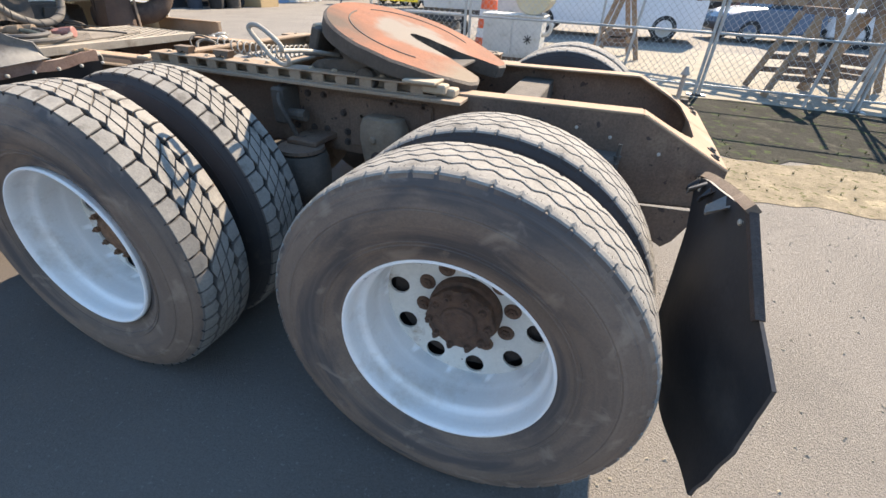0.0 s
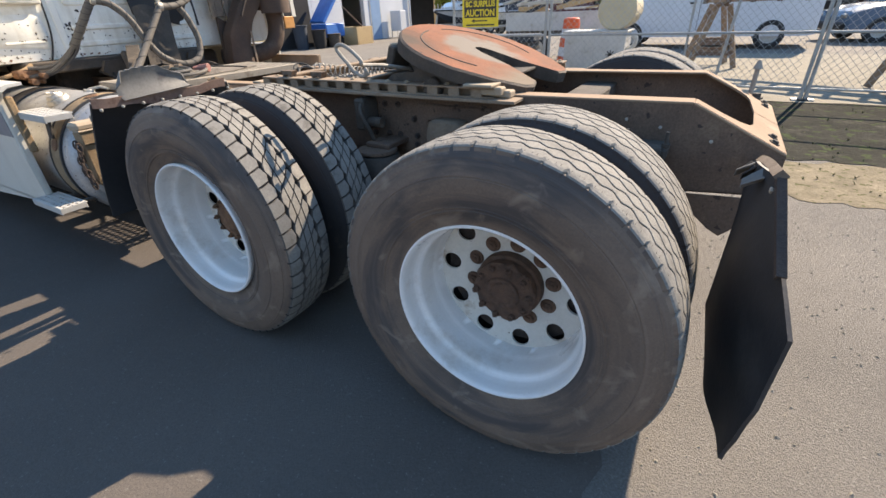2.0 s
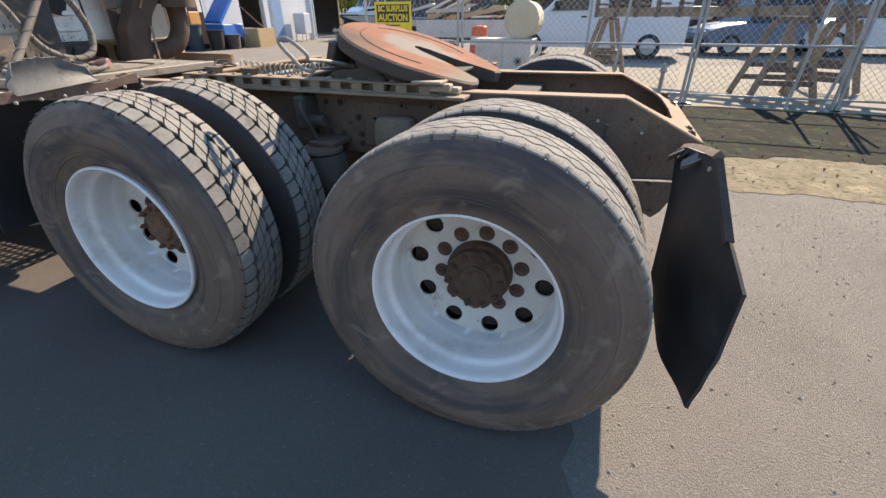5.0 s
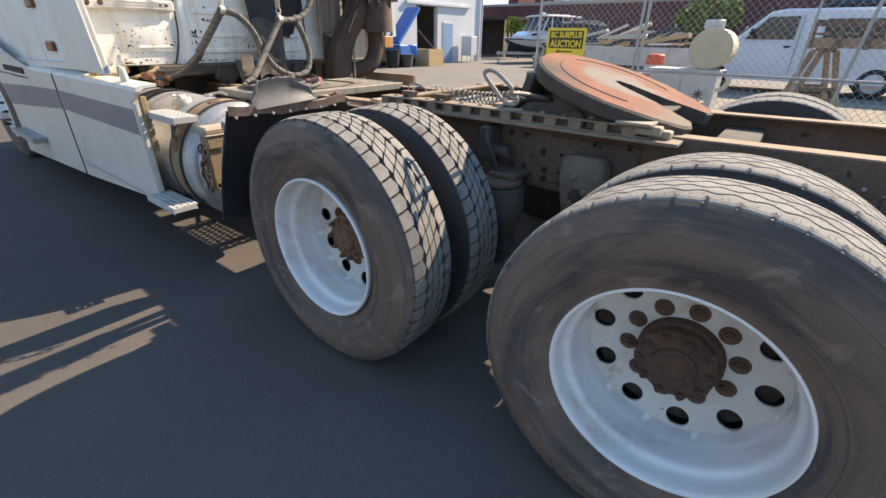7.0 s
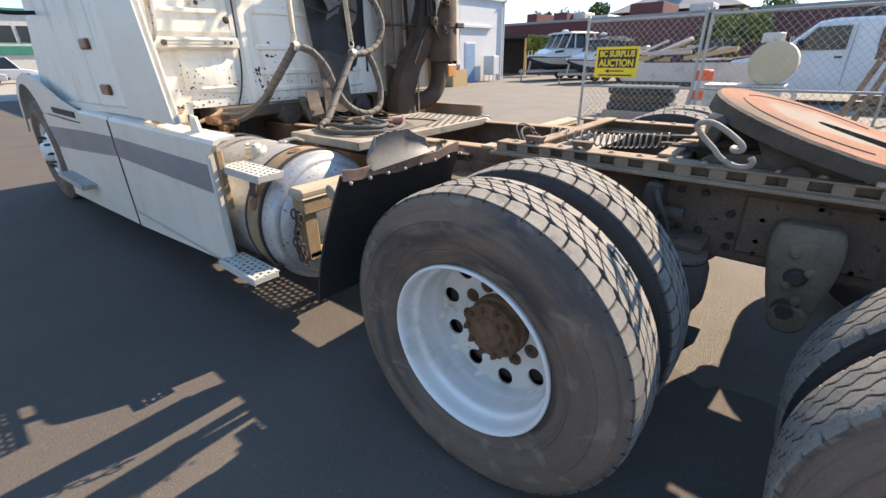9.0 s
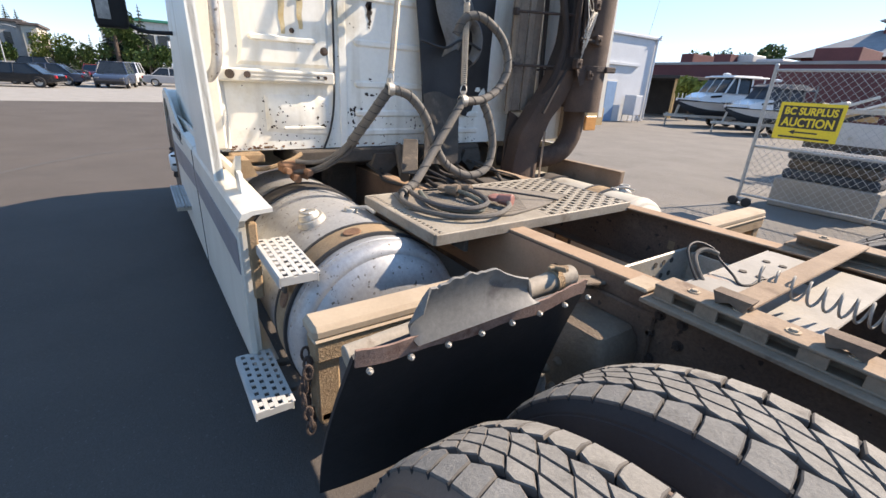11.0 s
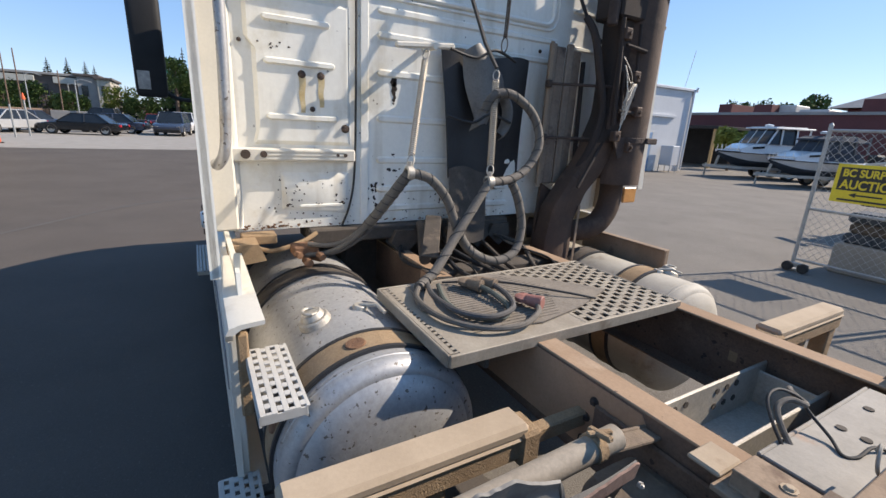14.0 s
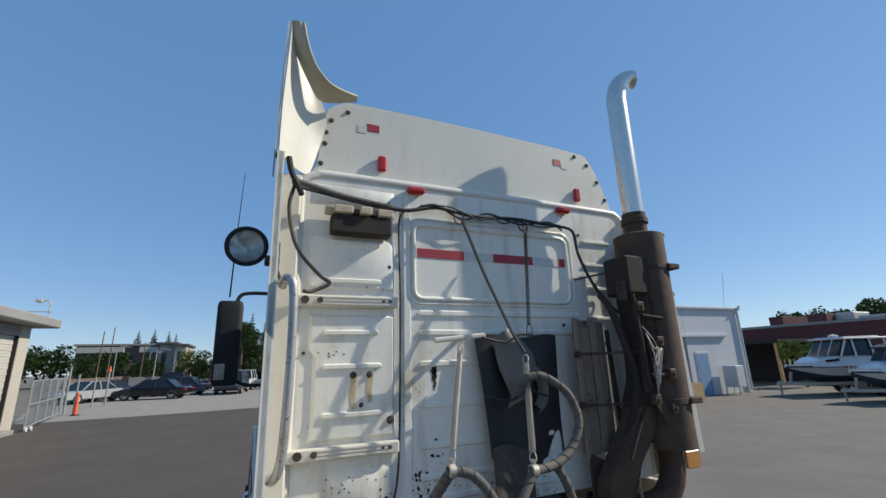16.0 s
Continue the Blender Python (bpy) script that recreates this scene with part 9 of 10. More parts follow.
for y in (15.1, 15.9):
    part("wheel", Shape().cyl((-15.75, y, 0.22), (-15.15, y, 0.22), 0.22, seg=18), tyre_black, lift)
for k in range(2):
    part("hand_rail", Shape().cyl((-14.9 + 0.25 * k, 16.0, 1.6 - 0.2 * k), (-14.7, 17.6, 0.35), 0.035, seg=8), rust_dark, lift)
for k, (x, y, h, m) in enumerate(((-15.6, 13.9, 0.95, tarp), (-15.0, 14.4, 0.75, plastic), (-14.9, 15.2, 0.55, chassis_dark))):
    s = Shape().lathe([(0.0005, 0), (0.26, 0), (0.31, h * 0.95), (0.34, h * 0.96), (0.34, h), (0.0005, h)], (x, y, 0), 'z', 20)
    solo("waste_bin", s, m, "dark round waste bin at the warehouse", "bin", "bins at the warehouse")

# ---- shelter, red building and hip-roofed house ----
sh = thing("lean_to_shelter", (-19, 30, 0), "low dark lean-to shelter with a flat roof", "shelter")
part("roof", Shape().box(-24.0, -17.4, 28.4, 33.0, 2.45, 2.65, 0.02), dark_wall, sh)
for x, y in ((-17.7, 28.7), (-20.5, 28.7), (-23.6, 28.7)):
    part("post", Shape().box(x - 0.08, x + 0.08, y - 0.08, y + 0.08, 0, 2.46, 0.01), plywood, sh)
part("back_wall", Shape().box(-24.0, -17.0, 32.6, 32.8, 0, 2.45, 0.01), dark_wall, sh)
red = thing("red_building", (-10, 36, 0), "long dark red building with rooftop units", "building")
part("wall", Shape().box(-40, 45, 34.0, 44, 0.0, 3.75, 0.02), red_wall, red)
part("cornice", Shape().box(-40, 45, 33.92, 34.0, 3.6, 3.78, 0.01), office_grey, red)
for x0, x1, z in ((-20.8, -19.9, 4.36), (-18.4, -17.3, 4.28), (-12.6, -10.4, 4.5), (20, 26, 5.0), (4, 9, 4.7)):
    part("parapet", Shape().box(x0, x1, 34.0, 38, 3.75, z, 0.02), red_wall, red)
for x0, x1, z in ((-17.3, -16.3, 4.30), (-16.1, -14.5, 4.0), (-9.0, -7.6, 4.3), (0.0, 2.2, 4.5)):
    part("rooftop_unit", Shape().box(x0, x1, 35.0, 37, 3.75, z, 0.05), grey_metal, red)
s = Shape()
for x in range(-38, 44, 6):
    part("window", Shape().box(x, x + 1.6, 33.97, 34.0, 1.2, 2.4, 0.01), dark_glass, red)
house = thing("hip_roof_house", (-12, 48, 0), "dark red house with a grey hip roof and cupola", "house")
part("wall", Shape().box(-17.2, -8.2, 45.5, 53, 0, 4.75, 0.02), red_wall, house)
hx0, hx1, hy0, hy1 = -18.2, -7.2, 44.5, 54
s = Shape().add([(hx0, hy0, 4.75), (hx1, hy0, 4.75), (hx1, hy1, 4.75), (hx0, hy1, 4.75), (-13.8, 49.2, 7.0), (-11.6, 49.2, 7.0)], [(0, 1, 5, 4), (1, 2, 5), (2, 3, 4, 5), (3, 0, 4), (0, 3, 2, 1)])
part("roof", s, roof_grey, house)
part("cupola", Shape().box(-13.4, -12.0, 48.5, 49.9, 6.6, 7.55, 0.02), red_wall, house)
s = Shape().add([(-13.8, 48.1, 7.55), (-11.6, 48.1, 7.55), (-11.6, 50.3, 7.55), (-13.8, 50.3, 7.55), (-12.7, 49.2, 8.25)], [(0, 1, 4), (1, 2, 4), (2, 3, 4), (3, 0, 4), (0, 3, 2, 1)])
part("cupola_roof", s, roof_grey, house)
for x in (-16.4, -14.4, -11.2, -9.4):
    part("window", Shape().box(x, x + 1.1, 45.46, 45.52, 3.2, 4.3, 0.01), dark_glass, house)

# ---- boats on trailers ----
def boat(x, y, head, L, label, canvas, size=1.3):
    t = thing("boat", (0, 0, 0), label, "boat", "boats on trailers")
    n = 12
    secs = []
    for i in range(n + 1):
        u = i / n
        hw = 1.12 * min(1.0, (0.03 + u * 2.0)) ** 0.75
        keel = 0.48 + 0.62 * max(0, 1 - u * 2.6) ** 2.2
        gun = 1.20 - 0.06 * min(1, u * 1.6)
        xx = -L / 2 + L * u
        side = keel + (gun - keel) * 0.34
        secs.append([(xx, 0, keel), (xx, hw * 0.66, side), (xx, hw * 0.86, keel + (gun - keel) * 0.72), (xx, hw, gun), (xx, hw * 0.9, gun + 0.04), (xx, -hw * 0.9, gun + 0.04), (xx, -hw, gun), (xx, -hw * 0.86, keel + (gun - keel) * 0.72), (xx, -hw * 0.66, side)])
    s = Shape()
    loft(s, secs)
    part("hull", s, hull_white, t)
    s = Shape()
    loft(s, [[(q[0][0], 0, q[0][2] - 0.02), (q[1][0], q[1][1] * 1.03, q[1][2]), (q[1][0], (q[1][1] * 0.75 + q[2][1] * 0.25) * 1.03, q[1][2] * 0.75 + q[2][2] * 0.25), (q[1][0], -(q[1][1] * 0.75 + q[2][1] * 0.25) * 1.03, q[1][2] * 0.75 + q[2][2] * 0.25), (q[1][0], -q[1][1] * 1.03, q[1][2])] for q in secs])
    part("hull_bottom", s, tarp, t, "dark painted boat bottom")
    s = Shape()
    for sd in (-1, 1):
        s.tube([(q[3][0], q[3][1] * sd * 1.01, q[3][2] - 0.04) for q in secs], 0.03, 6)
    part("rub_rail", s, plastic, t)
    c = hull_white if not canvas else tarp
    s = Shape()
    def cr(xx, hw, z0, z1):
        return [(xx, -hw, z0), (xx, hw, z0), (xx, hw * 0.86, z1), (xx, -hw * 0.86, z1)]
    loft(s, [cr(-L * 0.34, 0.62, 1.15, 1.30), cr(-L * 0.24, 0.86, 1.14, 1.50), cr(-L * 0.14, 0.92, 1.13, 1.56)])
    part("cuddy", s, hull_white, t)
    part("deck_hatch", Shape().beam((-L * 0.27, -0.845, 1.36), (-L * 0.16, -0.885, 1.41), 0.02, 0.09, 0.01), dark_glass, t)
    s = Shape()
    loft(s, [cr(-L * 0.15, 0.93, 1.10, 1.56), cr(L * 0.24, 0.93, 1.10, 1.54), cr(L * 0.25, 0.90, 1.10, 1.42)])
    part("cabin_side", s, c, t)
    s = Shape()
    loft(s, [cr(-L * 0.15, 0.87, 1.555, 1.58), cr(-L * 0.08, 0.87, 1.555, 2.20), cr(L * 0.14, 0.86, 1.535, 2.22)])
    part("cabin_window", s, dark_glass if not canvas else tarp, t)
    if canvas:
        loft_top = Shape()
        loft(loft_top, [cr(-L * 0.13, 0.90, 2.02, 2.10), cr(-L * 0.06, 0.92, 2.02, 2.22), cr(L * 0.12, 0.90, 2.00, 2.24), cr(L * 0.26, 0.84, 1.96, 2.06)])
        part("canvas_top", loft_top, tarp, t, "dark canvas top")
    else:
        s = Shape().box(-L * 0.11, L * 0.28, -0.98, 0.98, 2.20, 2.27, 0.035)
        s.box(-L * 0.07, L * 0.22, -0.85, 0.85, 2.27, 2.31, 0.02)
        part("hard_top", s, hull_white, t)
    s = Shape()
    for xx, lean in ((-L * 0.145, 0.40), (-L * 0.02, 0.05), (L * 0.13, 0.02), (L * 0.24, 0.10)):
        for sd in (-1, 1):
            s.cut().beam((xx, sd * 0.92, 1.52), (xx + lean, sd * 0.80, 2.21), 0.07, 0.05, 0.01)
    for sd in (-0.28, 0.28):
        s.cut().beam((-L * 0.153, sd, 1.56), (-L * 0.080, sd, 2.20), 0.05, 0.04, 0.01)
    part("cabin_post", s, hull_white if not canvas else torn_grey, t)
    part("radar", Shape().lathe([(0.0005, 2.31), (0.16, 2.31), (0.18, 2.39), (0.0005, 2.44)], (-0.1, 0, 0), 'z', 18), hull_white, t)
    s = Shape()
    for k in range(7):
        xx = -L / 2 + 0.15 + k * 0.28
        hw = 1.12 * min(1.0, (0.03 + (xx + L / 2) / L * 2.0)) ** 0.75
        for sd in (-1, 1):
            s.cut().cyl((xx, sd * hw * 0.9, 1.20), (xx, sd * hw * 0.88, 1.46), 0.012, seg=6)
    part("bow_rail", s, chrome, t)
    part("outboard", Shape().box(L / 2 - 0.05, L / 2 + 0.45, -0.22, 0.22, 0.7, 1.55, 0.08), plastic, t)
    s = Shape()
    for sd in (-0.62, 0.62):
        s.beam((-L * 0.30, sd, 0.48), (L * 0.45, sd, 0.48), 0.08, 0.12)
    s.beam((-L * 0.30, -0.62, 0.48), (-L * 0.60, 0, 0.48), 0.08, 0.12)
    s.beam((-L * 0.30, 0.62, 0.48), (-L * 0.60, 0, 0.48), 0.08, 0.12)
    s.cyl((-L * 0.56, 0.1, 0.0), (-L * 0.56, 0.1, 0.6), 0.04, seg=8)
    s.beam((-L * 0.48, 0, 0.5), (-L * 0.46, 0, 0.95), 0.08, 0.08)
    part("trailer_frame", s, galv, t)
    for xx in (0.5, 1.3):
        for sd in (-1.0, 1.0):
            car_wheel(t, xx, sd, 0.32, 0.2)
    t.matrix_world = Matrix.Translation((x, y, 0)) @ Matrix.Rotation(head, 4, 'Z') @ Matrix.Scale(size, 4)


boat(-12.65, 24.4, radians(62), 4.6, "white cabin cruiser on a trailer", False, 1.08)
boat(-9.65, 22.4, radians(62), 4.6, "white open boat with a dark canvas top on a trailer", True, 0.95)
boat(0.8, 24.5, radians(10), 5.6, "white boat with grey canvas on a trailer", True)

# ---- left side: garage, sliding gate, posts, cone ----
gar = thing("beige_garage", (-16, -13, 0), "beige garage with a cream roller shutter", "garage")
GY = -7.8
part("wall", Shape().box(-22.0, -21.25, -8.6, GY, 0, 3.65, 0.02), beige_wall, gar)
part("wall", Shape().box(-22.0, -9.0, -20, -8.6, 0, 3.65, 0.02), beige_wall, gar)
part("upper_wall", Shape().box(-21.25, -9.0, -8.6, GY, 3.28, 3.65, 0.02), office_grey, gar)
part("wall", Shape().box(-14.6, -9.0, -8.6, GY, 0, 3.28, 0.02), beige_wall, gar)
part("shutter_guide", Shape().box(-21.25, -21.17, GY - 0.20, GY - 0.02, 0, 3.28, 0.01), plastic, gar)
for k in range(32):
    part("shutter_slat", Shape().box(-21.17, -14.6, GY - 0.18, GY - 0.13 + 0.012 * (k % 2), 0.02 + 0.1015 * k, 0.02 + 0.1015 * (k + 1) - 0.006, 0.004), shutter_mat, gar)
part("roof_edge", Shape().box(-22.75, -8.5, -20.6, -7.2, 3.65, 3.98, 0.04), office_grey, gar)
part("kerb", Shape().box(-21.3, -9.0, GY, GY + 0.35, 0, 0.16, 0.02), concrete, gar)
s = Shape()
s.cyl((-22.3, -7.5, 3.98), (-22.3, -7.5, 4.55), 0.025, seg=8)
s.beam((-22.3, -8.4, 4.25), (-22.3, -7.4, 4.25), 0.04, 0.04)
s.tube(spline([(-22.3, -7.5, 4.5), (-22.3, -7.55, 4.66), (-22.3, -7.75, 4.68)], 4), 0.025, 8)
s.box(-22.4, -22.2, -7.95, -7.75, 4.60, 4.72, 0.02)
part("camera_mast", s, grey_metal, gar)
gate = thing("sliding_gate", (-25.5, -8.1, 0), "grey sliding chain link gate with castors", "gate")
gx0, gy0, gx1, gy1 = -22.0, -7.45, -28.2, -8.45
for t in (0, 0.25, 0.5, 0.75, 1):
    x, y = gx0 + (gx1 - gx0) * t, gy0 + (gy1 - gy0) * t
    part("upright", Shape().cyl((x, y, 0.1), (x, y, 1.75), 0.035, seg=8), fence_galv, gate)
for z in (0.15, 0.9, 1.72):
    part("rail", Shape().cyl((gx0, gy0, z), (gx1, gy1, z), 0.03, seg=8), fence_galv, gate)
s = chain_link(0, 5.6, 0, 0.2, 1.7, 0.09)
ang = math.atan2(gy1 - gy0, gx1 - gx0)
s.moved(Matrix.Translation((gx0, gy0, 0)) @ Matrix.Rotation(ang, 4, 'Z'))
tagged(part("chain_link", s, wire_mat, gate), kind="stuff")
for dx in (0.0, 0.4):
    part("castor", Shape().lathe([(0.0005, -0.03), (0.08, -0.03), (0.08, 0.03), (0.0005, 0.03)], (gx0 - dx, gy0 + 0.05, 0.08), 'y', 16), wall_white, gate)
for k, (x, y, h) in enumerate(((-29.0, -8.5, 2.3), (-29.3, -8.2, 1.9), (-33.5, -8.6, 1.7), (-35.2, -8.4, 2.0), (-30.2, -9.0, 2.1))):
    solo("gate_post", Shape().cyl((x, y, 0), (x, y, h), 0.05, 0.045, 10), fence_galv, "thin white marker post at the gate", "post", "posts at the gate")
s = Shape().lathe([(0.06, 2.0), (0.10, 2.0), (0.03, 2.35), (0.0005, 2.36)], (-35.2, -8.4, 0), 'z', 14)
solo("cone_cap", s, orange_cone, "small orange cone on a post", "cone")
cone = thing("delineator", (-28.3, -7.85, 0), "tall orange delineator beside the gate", "cone")
part("tube", Shape().cyl((-28.3, -7.85, 0.05), (-28.3, -7.85, 1.05), 0.09, 0.05, 18), orange_cone, cone)
part("base", Shape().lathe([(0.18, 0), (0.18, 0.05), (0.0005, 0.055)], (-28.3, -7.85, 0), 'z', 16), tyre_black, cone)
# low walls and hedge by the far lot
solo("grey_panel", Shape().box(-50.3, -50.1, -10.5, -7.1, 0, 1.45, 0.02), office_grey, "low grey wall panel behind parked cars", "wall")
solo("far_fence", Shape().box(-70, -47, -14.0, -13.8, 0, 1.5, 0.02), wood_dark, "long brown fence at the lot edge", "fence")

# ---- far buildings ----
def facade(name, label, x0, x1, y0, y1, z, wallm, rows, axis, trim=None, seed=1):
    """A flat-roofed building with rows of windows on the side that faces the yard (+x)."""
    b = thing(name, ((x0 + x1) / 2, (y0 + y1) / 2, 0), label, "building")
    part("wall", Shape().box(x0, x1, y0, y1, 0, z, 0.03), wallm, b)
    part("roof_edge", Shape().box(x0 - 0.3, x1 + 0.3, y0 - 0.3, y1 + 0.3, z, z + 0.3, 0.03), trim or wallm, b)
    for z0, z1, w, gap in rows:
        y = y0 + gap
        while y + w < y1 - gap * 0.5:
            wn_ = part("window", Shape().box(x1 - 0.02, x1 + 0.06, y, y + w, z0, z1, 0.01), dark_glass, b)
            part("frame", Shape().box(x1 - 0.02, x1 + 0.04, y - 0.08, y + w + 0.08, z0 - 0.08, z0 - 0.005, 0.005), trim or wallm, wn_)
            y += w + gap
    return b


facade("office_building", "brown two-storey office with pale bands", -94, -80, -23.6, -13.4, 5.75, office_dark, ((0.8, 2.2, 2.2, 0.9), (3.2, 4.6, 3.0, 0.5)), 'x', office_grey, 2)
office = bpy.data.objects["office_building"]
for y0, y1 in ((-23.5, -17.8), (-15.9, -13.5)):
    part("pale_band", Shape().box(-80.3, -79.6, y0, y1, 4.75, 5.55, 0.03), office_pale, office, "pale fascia band")
facade("office_building", "grey office wing with a pale corner", -90, -79.5, -13.4, -11.2, 5.9, office_grey, ((0.9, 2.2, 0.7, 0.4), (3.4, 4.7, 0.7, 0.4)), 'x', office_dark, 2)
facade("office_building", "pale stair tower of the office", -88, -79, -11.2, -9.7, 5.6, beige_wall, ((1.2, 2.6, 0.4, 0.4), (3.6, 4.8, 0.4, 0.4)), 'x', office_dark, 3)
g = facade("green_store", "pale store with green trim and big windows", -84, -70, -3.0, 14, 6.6, grey_metal, ((3.6, 5.2, 1.4, 0.35),), 'x', green_paint, 4)
part("green_band", Shape().box(-70.0, -69.85, -3.0, 14, 2.3, 3.2, 0.02), green_paint, g)
part("green_pier", Shape().box(-70.0, -69.8, 4.4, 5.6, 2.3, 6.6, 0.02), green_paint, g)
pyl = thing("pylon_sign", (-60, 3.8, 0), "white pylon sign with yellow foot", "sign")
for y in (3.1, 4.5):
    part("pole", Shape().cyl((-60, y, 0), (-60, y, 4.2), 0.14, seg=10), wall_white, pyl)
part("board", Shape().box(-60.1, -59.9, 3.1, 4.5, 2.5, 3.9, 0.03), wall_white, pyl)
part("foot", Shape().box(-60.6, -59.2, 2.4, 5.4, 0, 1.1, 0.1), leaf_lime, pyl)
for x, y, h in ((-55, -12.9, 4.4), (-50, -8.6, 3.9), (-66, -12, 4.2)):
    p = thing("utility_pole", (x, y, 0), "slim grey pole at the far lot", "pole", "poles at the far lot")
    part("shaft", Shape().cyl((x, y, 0), (x, y + 0.05, h), 0.06, 0.04, 10), wood_dark if h > 5.5 else fence_galv, p)
    part("arm", Shape().tube(spline([(x, y + 0.05, h - 0.1), (x, y + 0.5, h + 0.1), (x, y + 1.2, h - 0.05)], 4), 0.04, 6), fence_galv, p)

# ---- trees ----
def leafy(name, x, y, h, r, m, seed, label, z0=0.25, n=900, size=0.28):
    n, size = int(n * 2.2), size * 0.62
    """A tapered trunk with limbs and a crown of many small leaf clumps."""
    rnd = random.Random(seed)
    t = thing(name, (x, y, 0), label, "tree")
    s = Shape().tube([(x, y, 0), (x + 0.05, y, h * 0.4), (x, y + 0.1, h * 0.85)], [0.05 * h * 0.6, 0.035 * h * 0.6, 0.01 * h], 8)
    tips = []
    for k in range(9):
        a, e = rnd.uniform(0, 6.28), rnd.uniform(0.3, 1.0)
        z = h * rnd.uniform(z0 + 0.05, 0.75)
        tip = Vector((x + r * 0.7 * math.cos(a), y + r * 0.7 * math.sin(a), z + r * 0.6 * e))
        s.tube([(x, y, z), tuple(tip)], [0.012 * h, 0.004 * h], 6)
        tips.append(tip)
    part("trunk", s, bark, t)
    s = Shape()
    lumps = [(Vector((x, y, h * (z0 + 1) / 2)), 0.62)] + [(q, 0.42) for q in tips]
    for k in range(n):
        c, q = rnd.choice(lumps)
        d = Vector((rnd.gauss(0, 1), rnd.gauss(0, 1), rnd.gauss(0, 0.85)))
        d.normalize()
        p = c + d * r * q * rnd.uniform(0.55, 1.1)
        if p.z < h * z0 * 0.6:
            continue
        u = Vector((rnd.gauss(0, 1), rnd.gauss(0, 1), rnd.gauss(0, 1))).normalized()
        w = u.orthogonal().normalized()
        k2 = size * rnd.uniform(0.5, 1.2)
        s.add([p - u * k2, p + w * k2 * 0.6, p + u * k2, p - w * k2 * 0.6 + u.cross(w) * k2 * 0.3], [(0, 1, 2, 3)])
    part("crown", s, m, t)


def conifer(x, y, h, r, seed):
    rnd = random.Random(seed)
    t = thing("conifer", (x, y, 0), "tall dark conifer with drooping tiers", "tree", "conifers along the horizon")
    part("trunk", Shape().tube([(x, y, 0), (x, y, h)], [0.02 * h, 0.004 * h], 8), bark, t)
    s = Shape()
    tiers = int(h * 2.8)
    for k in range(tiers):
        u = k / tiers
        z = h * (0.10 + 0.90 * u)
        rr = r * (1 - u) ** 0.85 + 0.06
        m = max(6, int(14 * (1 - u) + 6))
        for j in range(m):
            a = 2 * math.pi * (j + rnd.random()) / m
            L = rr * rnd.uniform(0.6, 1.15)
            d = Vector((math.cos(a), math.sin(a), 0))
            w = Vector((-d.y, d.x, 0))
            tip = Vector((x, y, z)) + d * L + Vector((0, 0, -L * rnd.uniform(0.15, 0.5)))
            b = Vector((x, y, z + 0.1))
            mid = (b + tip) / 2 + Vector((0, 0, 0.12 * L))
            k2 = L * 0.34
            s.add([b, mid + w * k2, tip, mid - w * k2, mid + Vector((0, 0, -0.2 * L))], [(0, 1, 4), (1, 2, 4), (2, 3, 4), (3, 0, 4)])
    part("crown", s, needle, t)


for k, (x, y, h, r) in enumerate(((-120, -21.4, 11.4, 2.7), (-121, -24.7, 11.2, 2.8), (-119, -18.4, 10.9, 2.6), (-118, -16.8, 10.2, 2.2), (-60, -0.6, 8.6, 1.5), (-62, 0.9, 7.6, 1.5), (-63, -2.2, 6.0, 1.3))):
    conifer(x, y, h, r, k)
for k in range(12):
    conifer(-104 + (k % 3), -16.5 + k * 1.5, 5.2 + (k * 37 % 10) * 0.12, 1.0, 40 + k)
leafy("broad_tree", -76, -34.0, 5.2, 3.2, leaf, 1, "green broadleaf tree by the office")
leafy("broad_tree", -70, -27.0, 4.4, 2.6, leaf, 2, "green broadleaf tree by the office")
leafy("broad_tree", -72, -19.5, 4.0, 2.2, leaf, 3, "green broadleaf tree by the office")
leafy("broad_tree", -68, -14.5, 3.8, 2.0, leaf, 4, "bright green broadleaf tree")
leafy("broad_tree", -73, -8.2, 4.0, 2.2, leaf_lime, 5, "light green broadleaf tree")
leafy("broad_tree", -66, -5.2, 3.0, 1.7, leaf, 6, "green broadleaf tree near the hedge")
leafy("broad_tree", -58, -1.5, 8.0, 1.7, leaf, 17, "tall green tree by the lot", n=1100)
leafy("broad_tree", -58, 1.0, 4.2, 2.0, leaf, 18, "green tree before the store")
leafy("broad_tree", -90, -44, 8.5, 7.0, leaf, 7, "wide green tree beyond the garage", n=1400, size=0.5)
leafy("broad_tree", -110, -56, 9.0, 9.0, leaf, 8, "wide green tree on the horizon", n=1400, size=0.6)
leafy("broad_tree", -16.2, 28.1, 2.75, 0.85, leaf_lime, 9, "yellow green tree beside the shelter", 0.35)
leafy("broad_tree", -5.5, 31.0, 3.3, 1.6, leaf_lime, 10, "yellow green tree before the red building", 0.2)
leafy("broad_tree", 1.5, 31.5, 3.2, 1.5, leaf_lime, 11, "yellow green tree before the red building", 0.2)
leafy("broad_tree", -21.5, 48, 6.6, 1.8, leaf, 12, "green tree behind the red building", n=700)
leafy("broad_tree", -6.0, 52, 6.4, 2.0, leaf, 13, "green tree behind the red building", n=700)
leafy("broad_tree", -24.5, 46, 6.3, 1.3, leaf, 90, "green tree behind the red building", n=700)
leafy("broad_tree", -19.8, 46, 6.9, 1.2, leaf, 91, "green tree behind the red building", n=700)
leafy("broad_tree", -28, 52, 6.8, 2.2, leaf, 14, "green tree behind the red building", n=700)
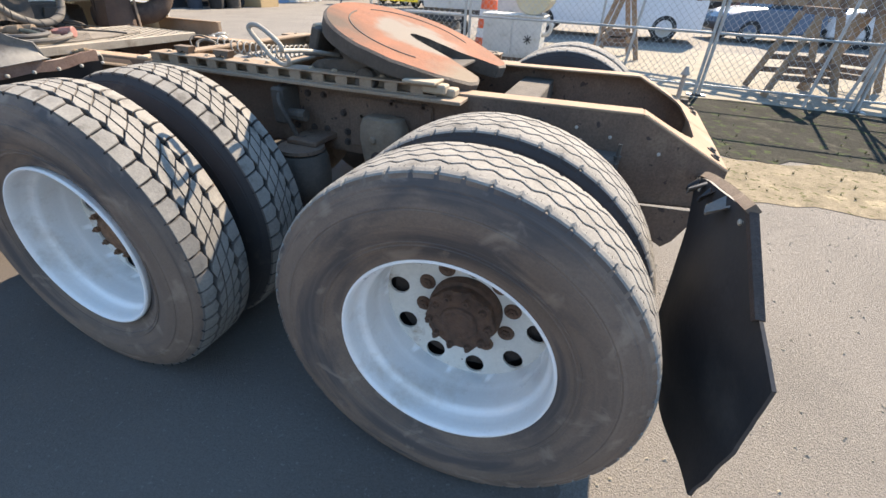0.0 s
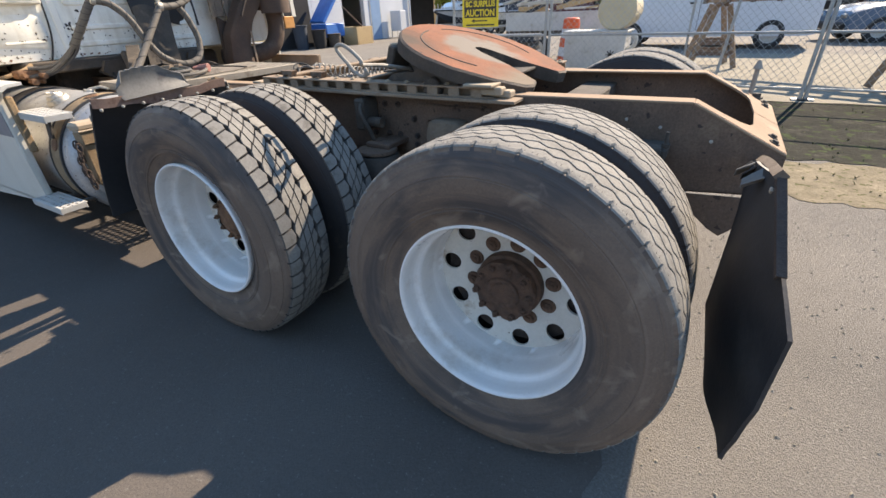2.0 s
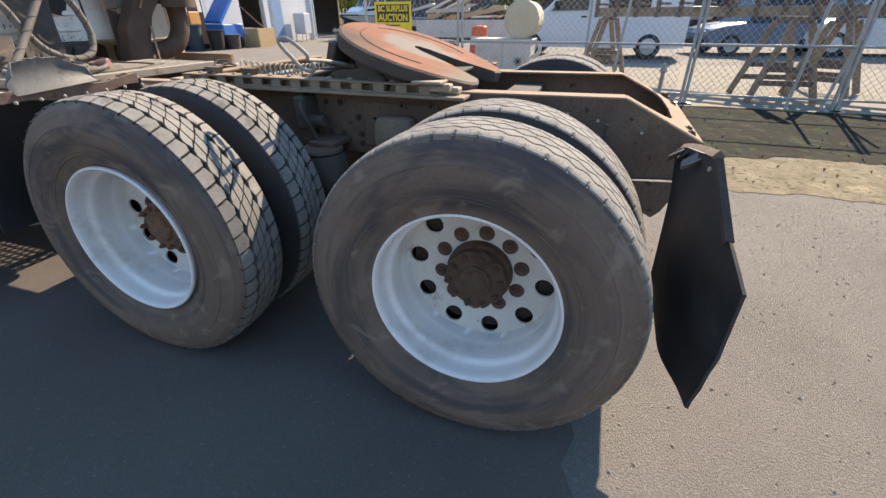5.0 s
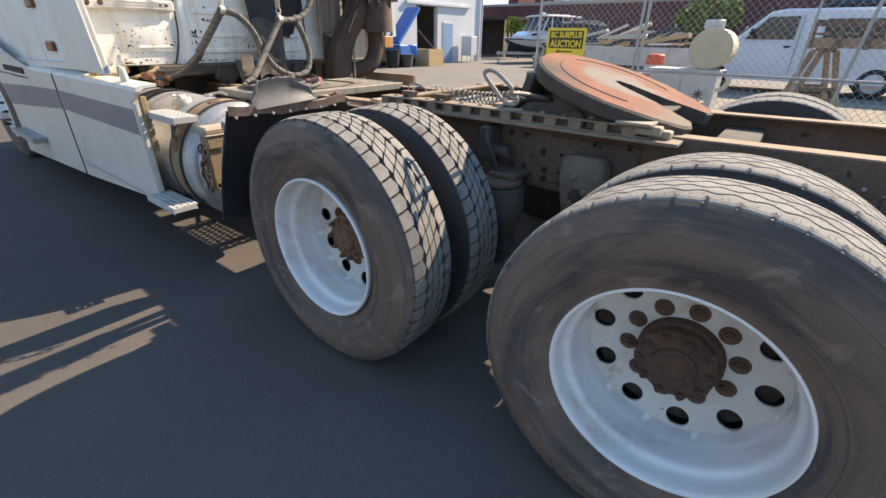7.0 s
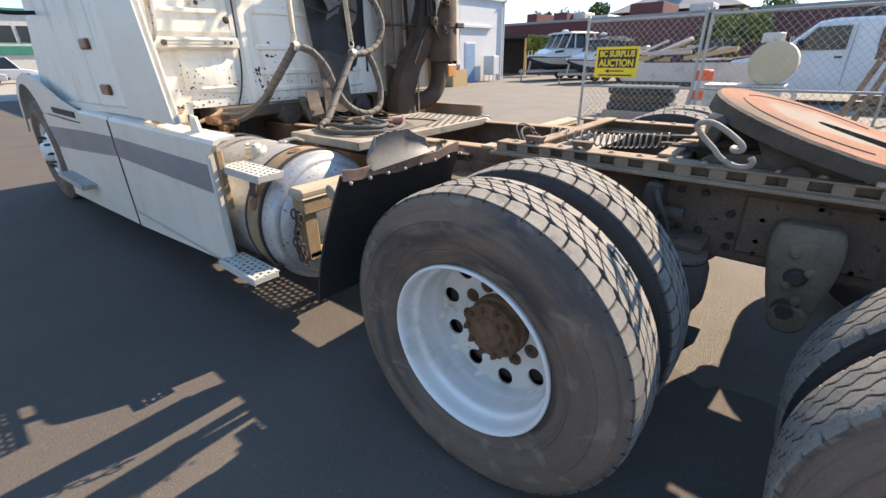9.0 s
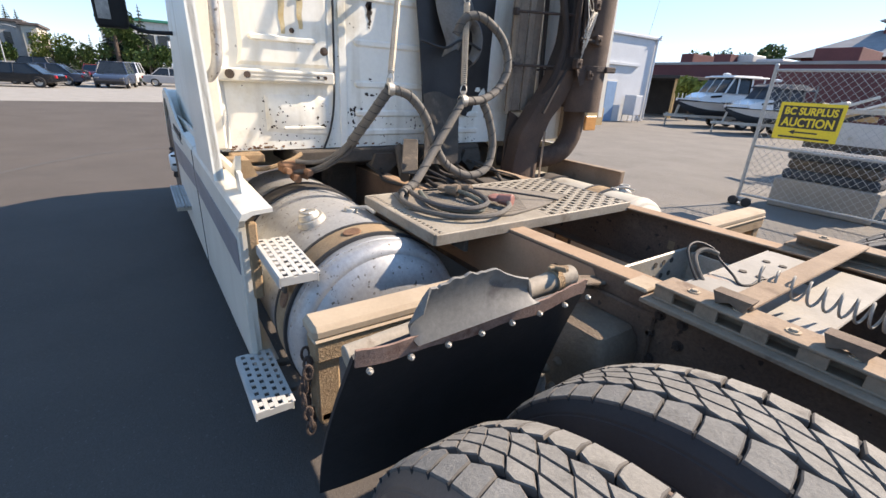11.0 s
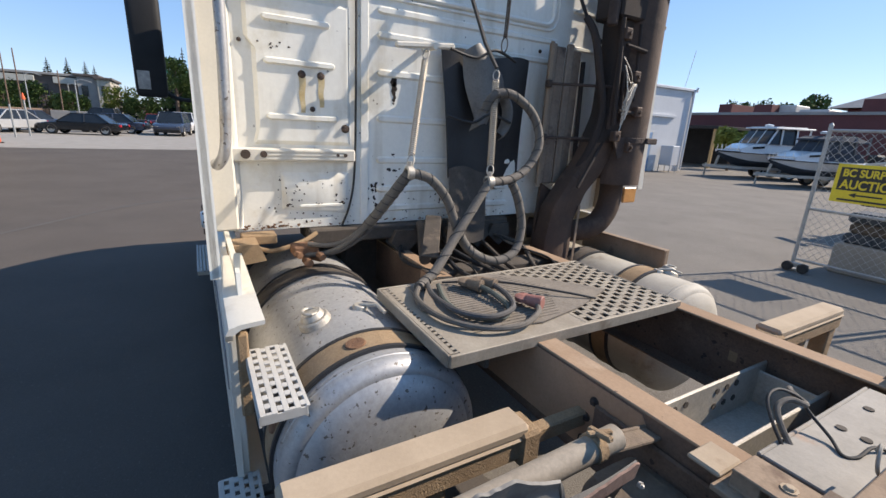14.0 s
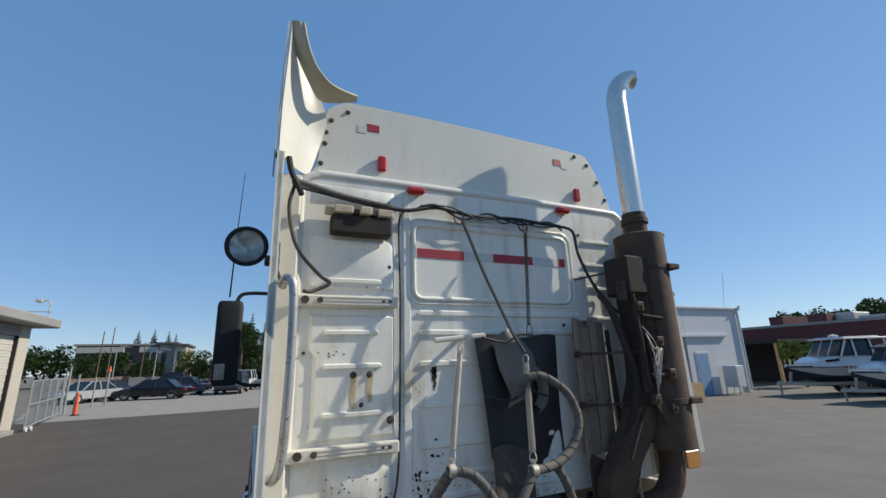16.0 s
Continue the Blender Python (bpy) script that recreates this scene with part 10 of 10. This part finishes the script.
for k, (x, y, h, r) in enumerate(((-66, -17.5, 3.6, 1.6), (-64, -11.5, 3.2, 1.5), (-90, -30, 6.0, 3.0), (-95, -52, 8.0, 4.0), (-84, -48, 6.5, 3.6), (-100, -64, 9, 5))):
    leafy("broad_tree", x, y, h, r, leaf, 60 + k, "green broadleaf tree at the far lot", n=800, size=0.3 if r < 3 else 0.45)
for k, (x, y, h) in enumerate(((-46, -11.9, 5.3), (-48, -11.7, 5.8), (-52, -10.05, 4.7))):
    p = thing("utility_pole", (x, y, 0), "slim wooden pole at the far lot", "pole", "poles at the far lot")
    part("shaft", Shape().cyl((x, y, 0), (x, y + 0.1, h), 0.055, 0.04, 10), wood_dark, p)
# hedges and woods on the horizon
def woods(pts, h, seed, m, size):
    rnd = random.Random(seed)
    s = Shape()
    for (x0, y0), (x1, y1) in zip(pts, pts[1:]):
        L = math.hypot(x1 - x0, y1 - y0)
        for k in range(int(L * 9)):
            t = rnd.random()
            top = h * (0.75 + 0.35 * noise.noise((t * L * 0.15, seed, 0)))
            p = Vector((x0 + (x1 - x0) * t + rnd.gauss(0, 1.2), y0 + (y1 - y0) * t + rnd.gauss(0, 1.2), max(0.1, top) * rnd.random() ** 0.6))
            u = Vector((rnd.gauss(0, 1), rnd.gauss(0, 1), rnd.gauss(0, 1))).normalized()
            w = u.orthogonal().normalized()
            k2 = size * rnd.uniform(0.5, 1.2)
            s.add([p - u * k2, p + w * k2 * 0.7, p + u * k2, p - w * k2 * 0.7 + u.cross(w) * k2 * 0.3], [(0, 1, 2, 3)])
    return s
tagged(part("far_woods", woods([(-130, -90), (-125, -40), (-122, -10), (-118, 20), (-100, 50)], 5.5, 3, needle, 0.8), needle), "dark wooded horizon behind the offices", "woods", kind="stuff")
tagged(part("far_woods", woods([(-100, 62), (-50, 66), (0, 70), (50, 66), (110, 40)], 5.0, 5, leaf, 0.8), leaf), "green woods behind the red building", "woods", kind="stuff")
tagged(part("hedge", woods([(-71, -21), (-69, -8), (-66, -1)], 1.6, 6, leaf, 0.35), leaf), "low green hedge across the lot", "hedge", kind="stuff")
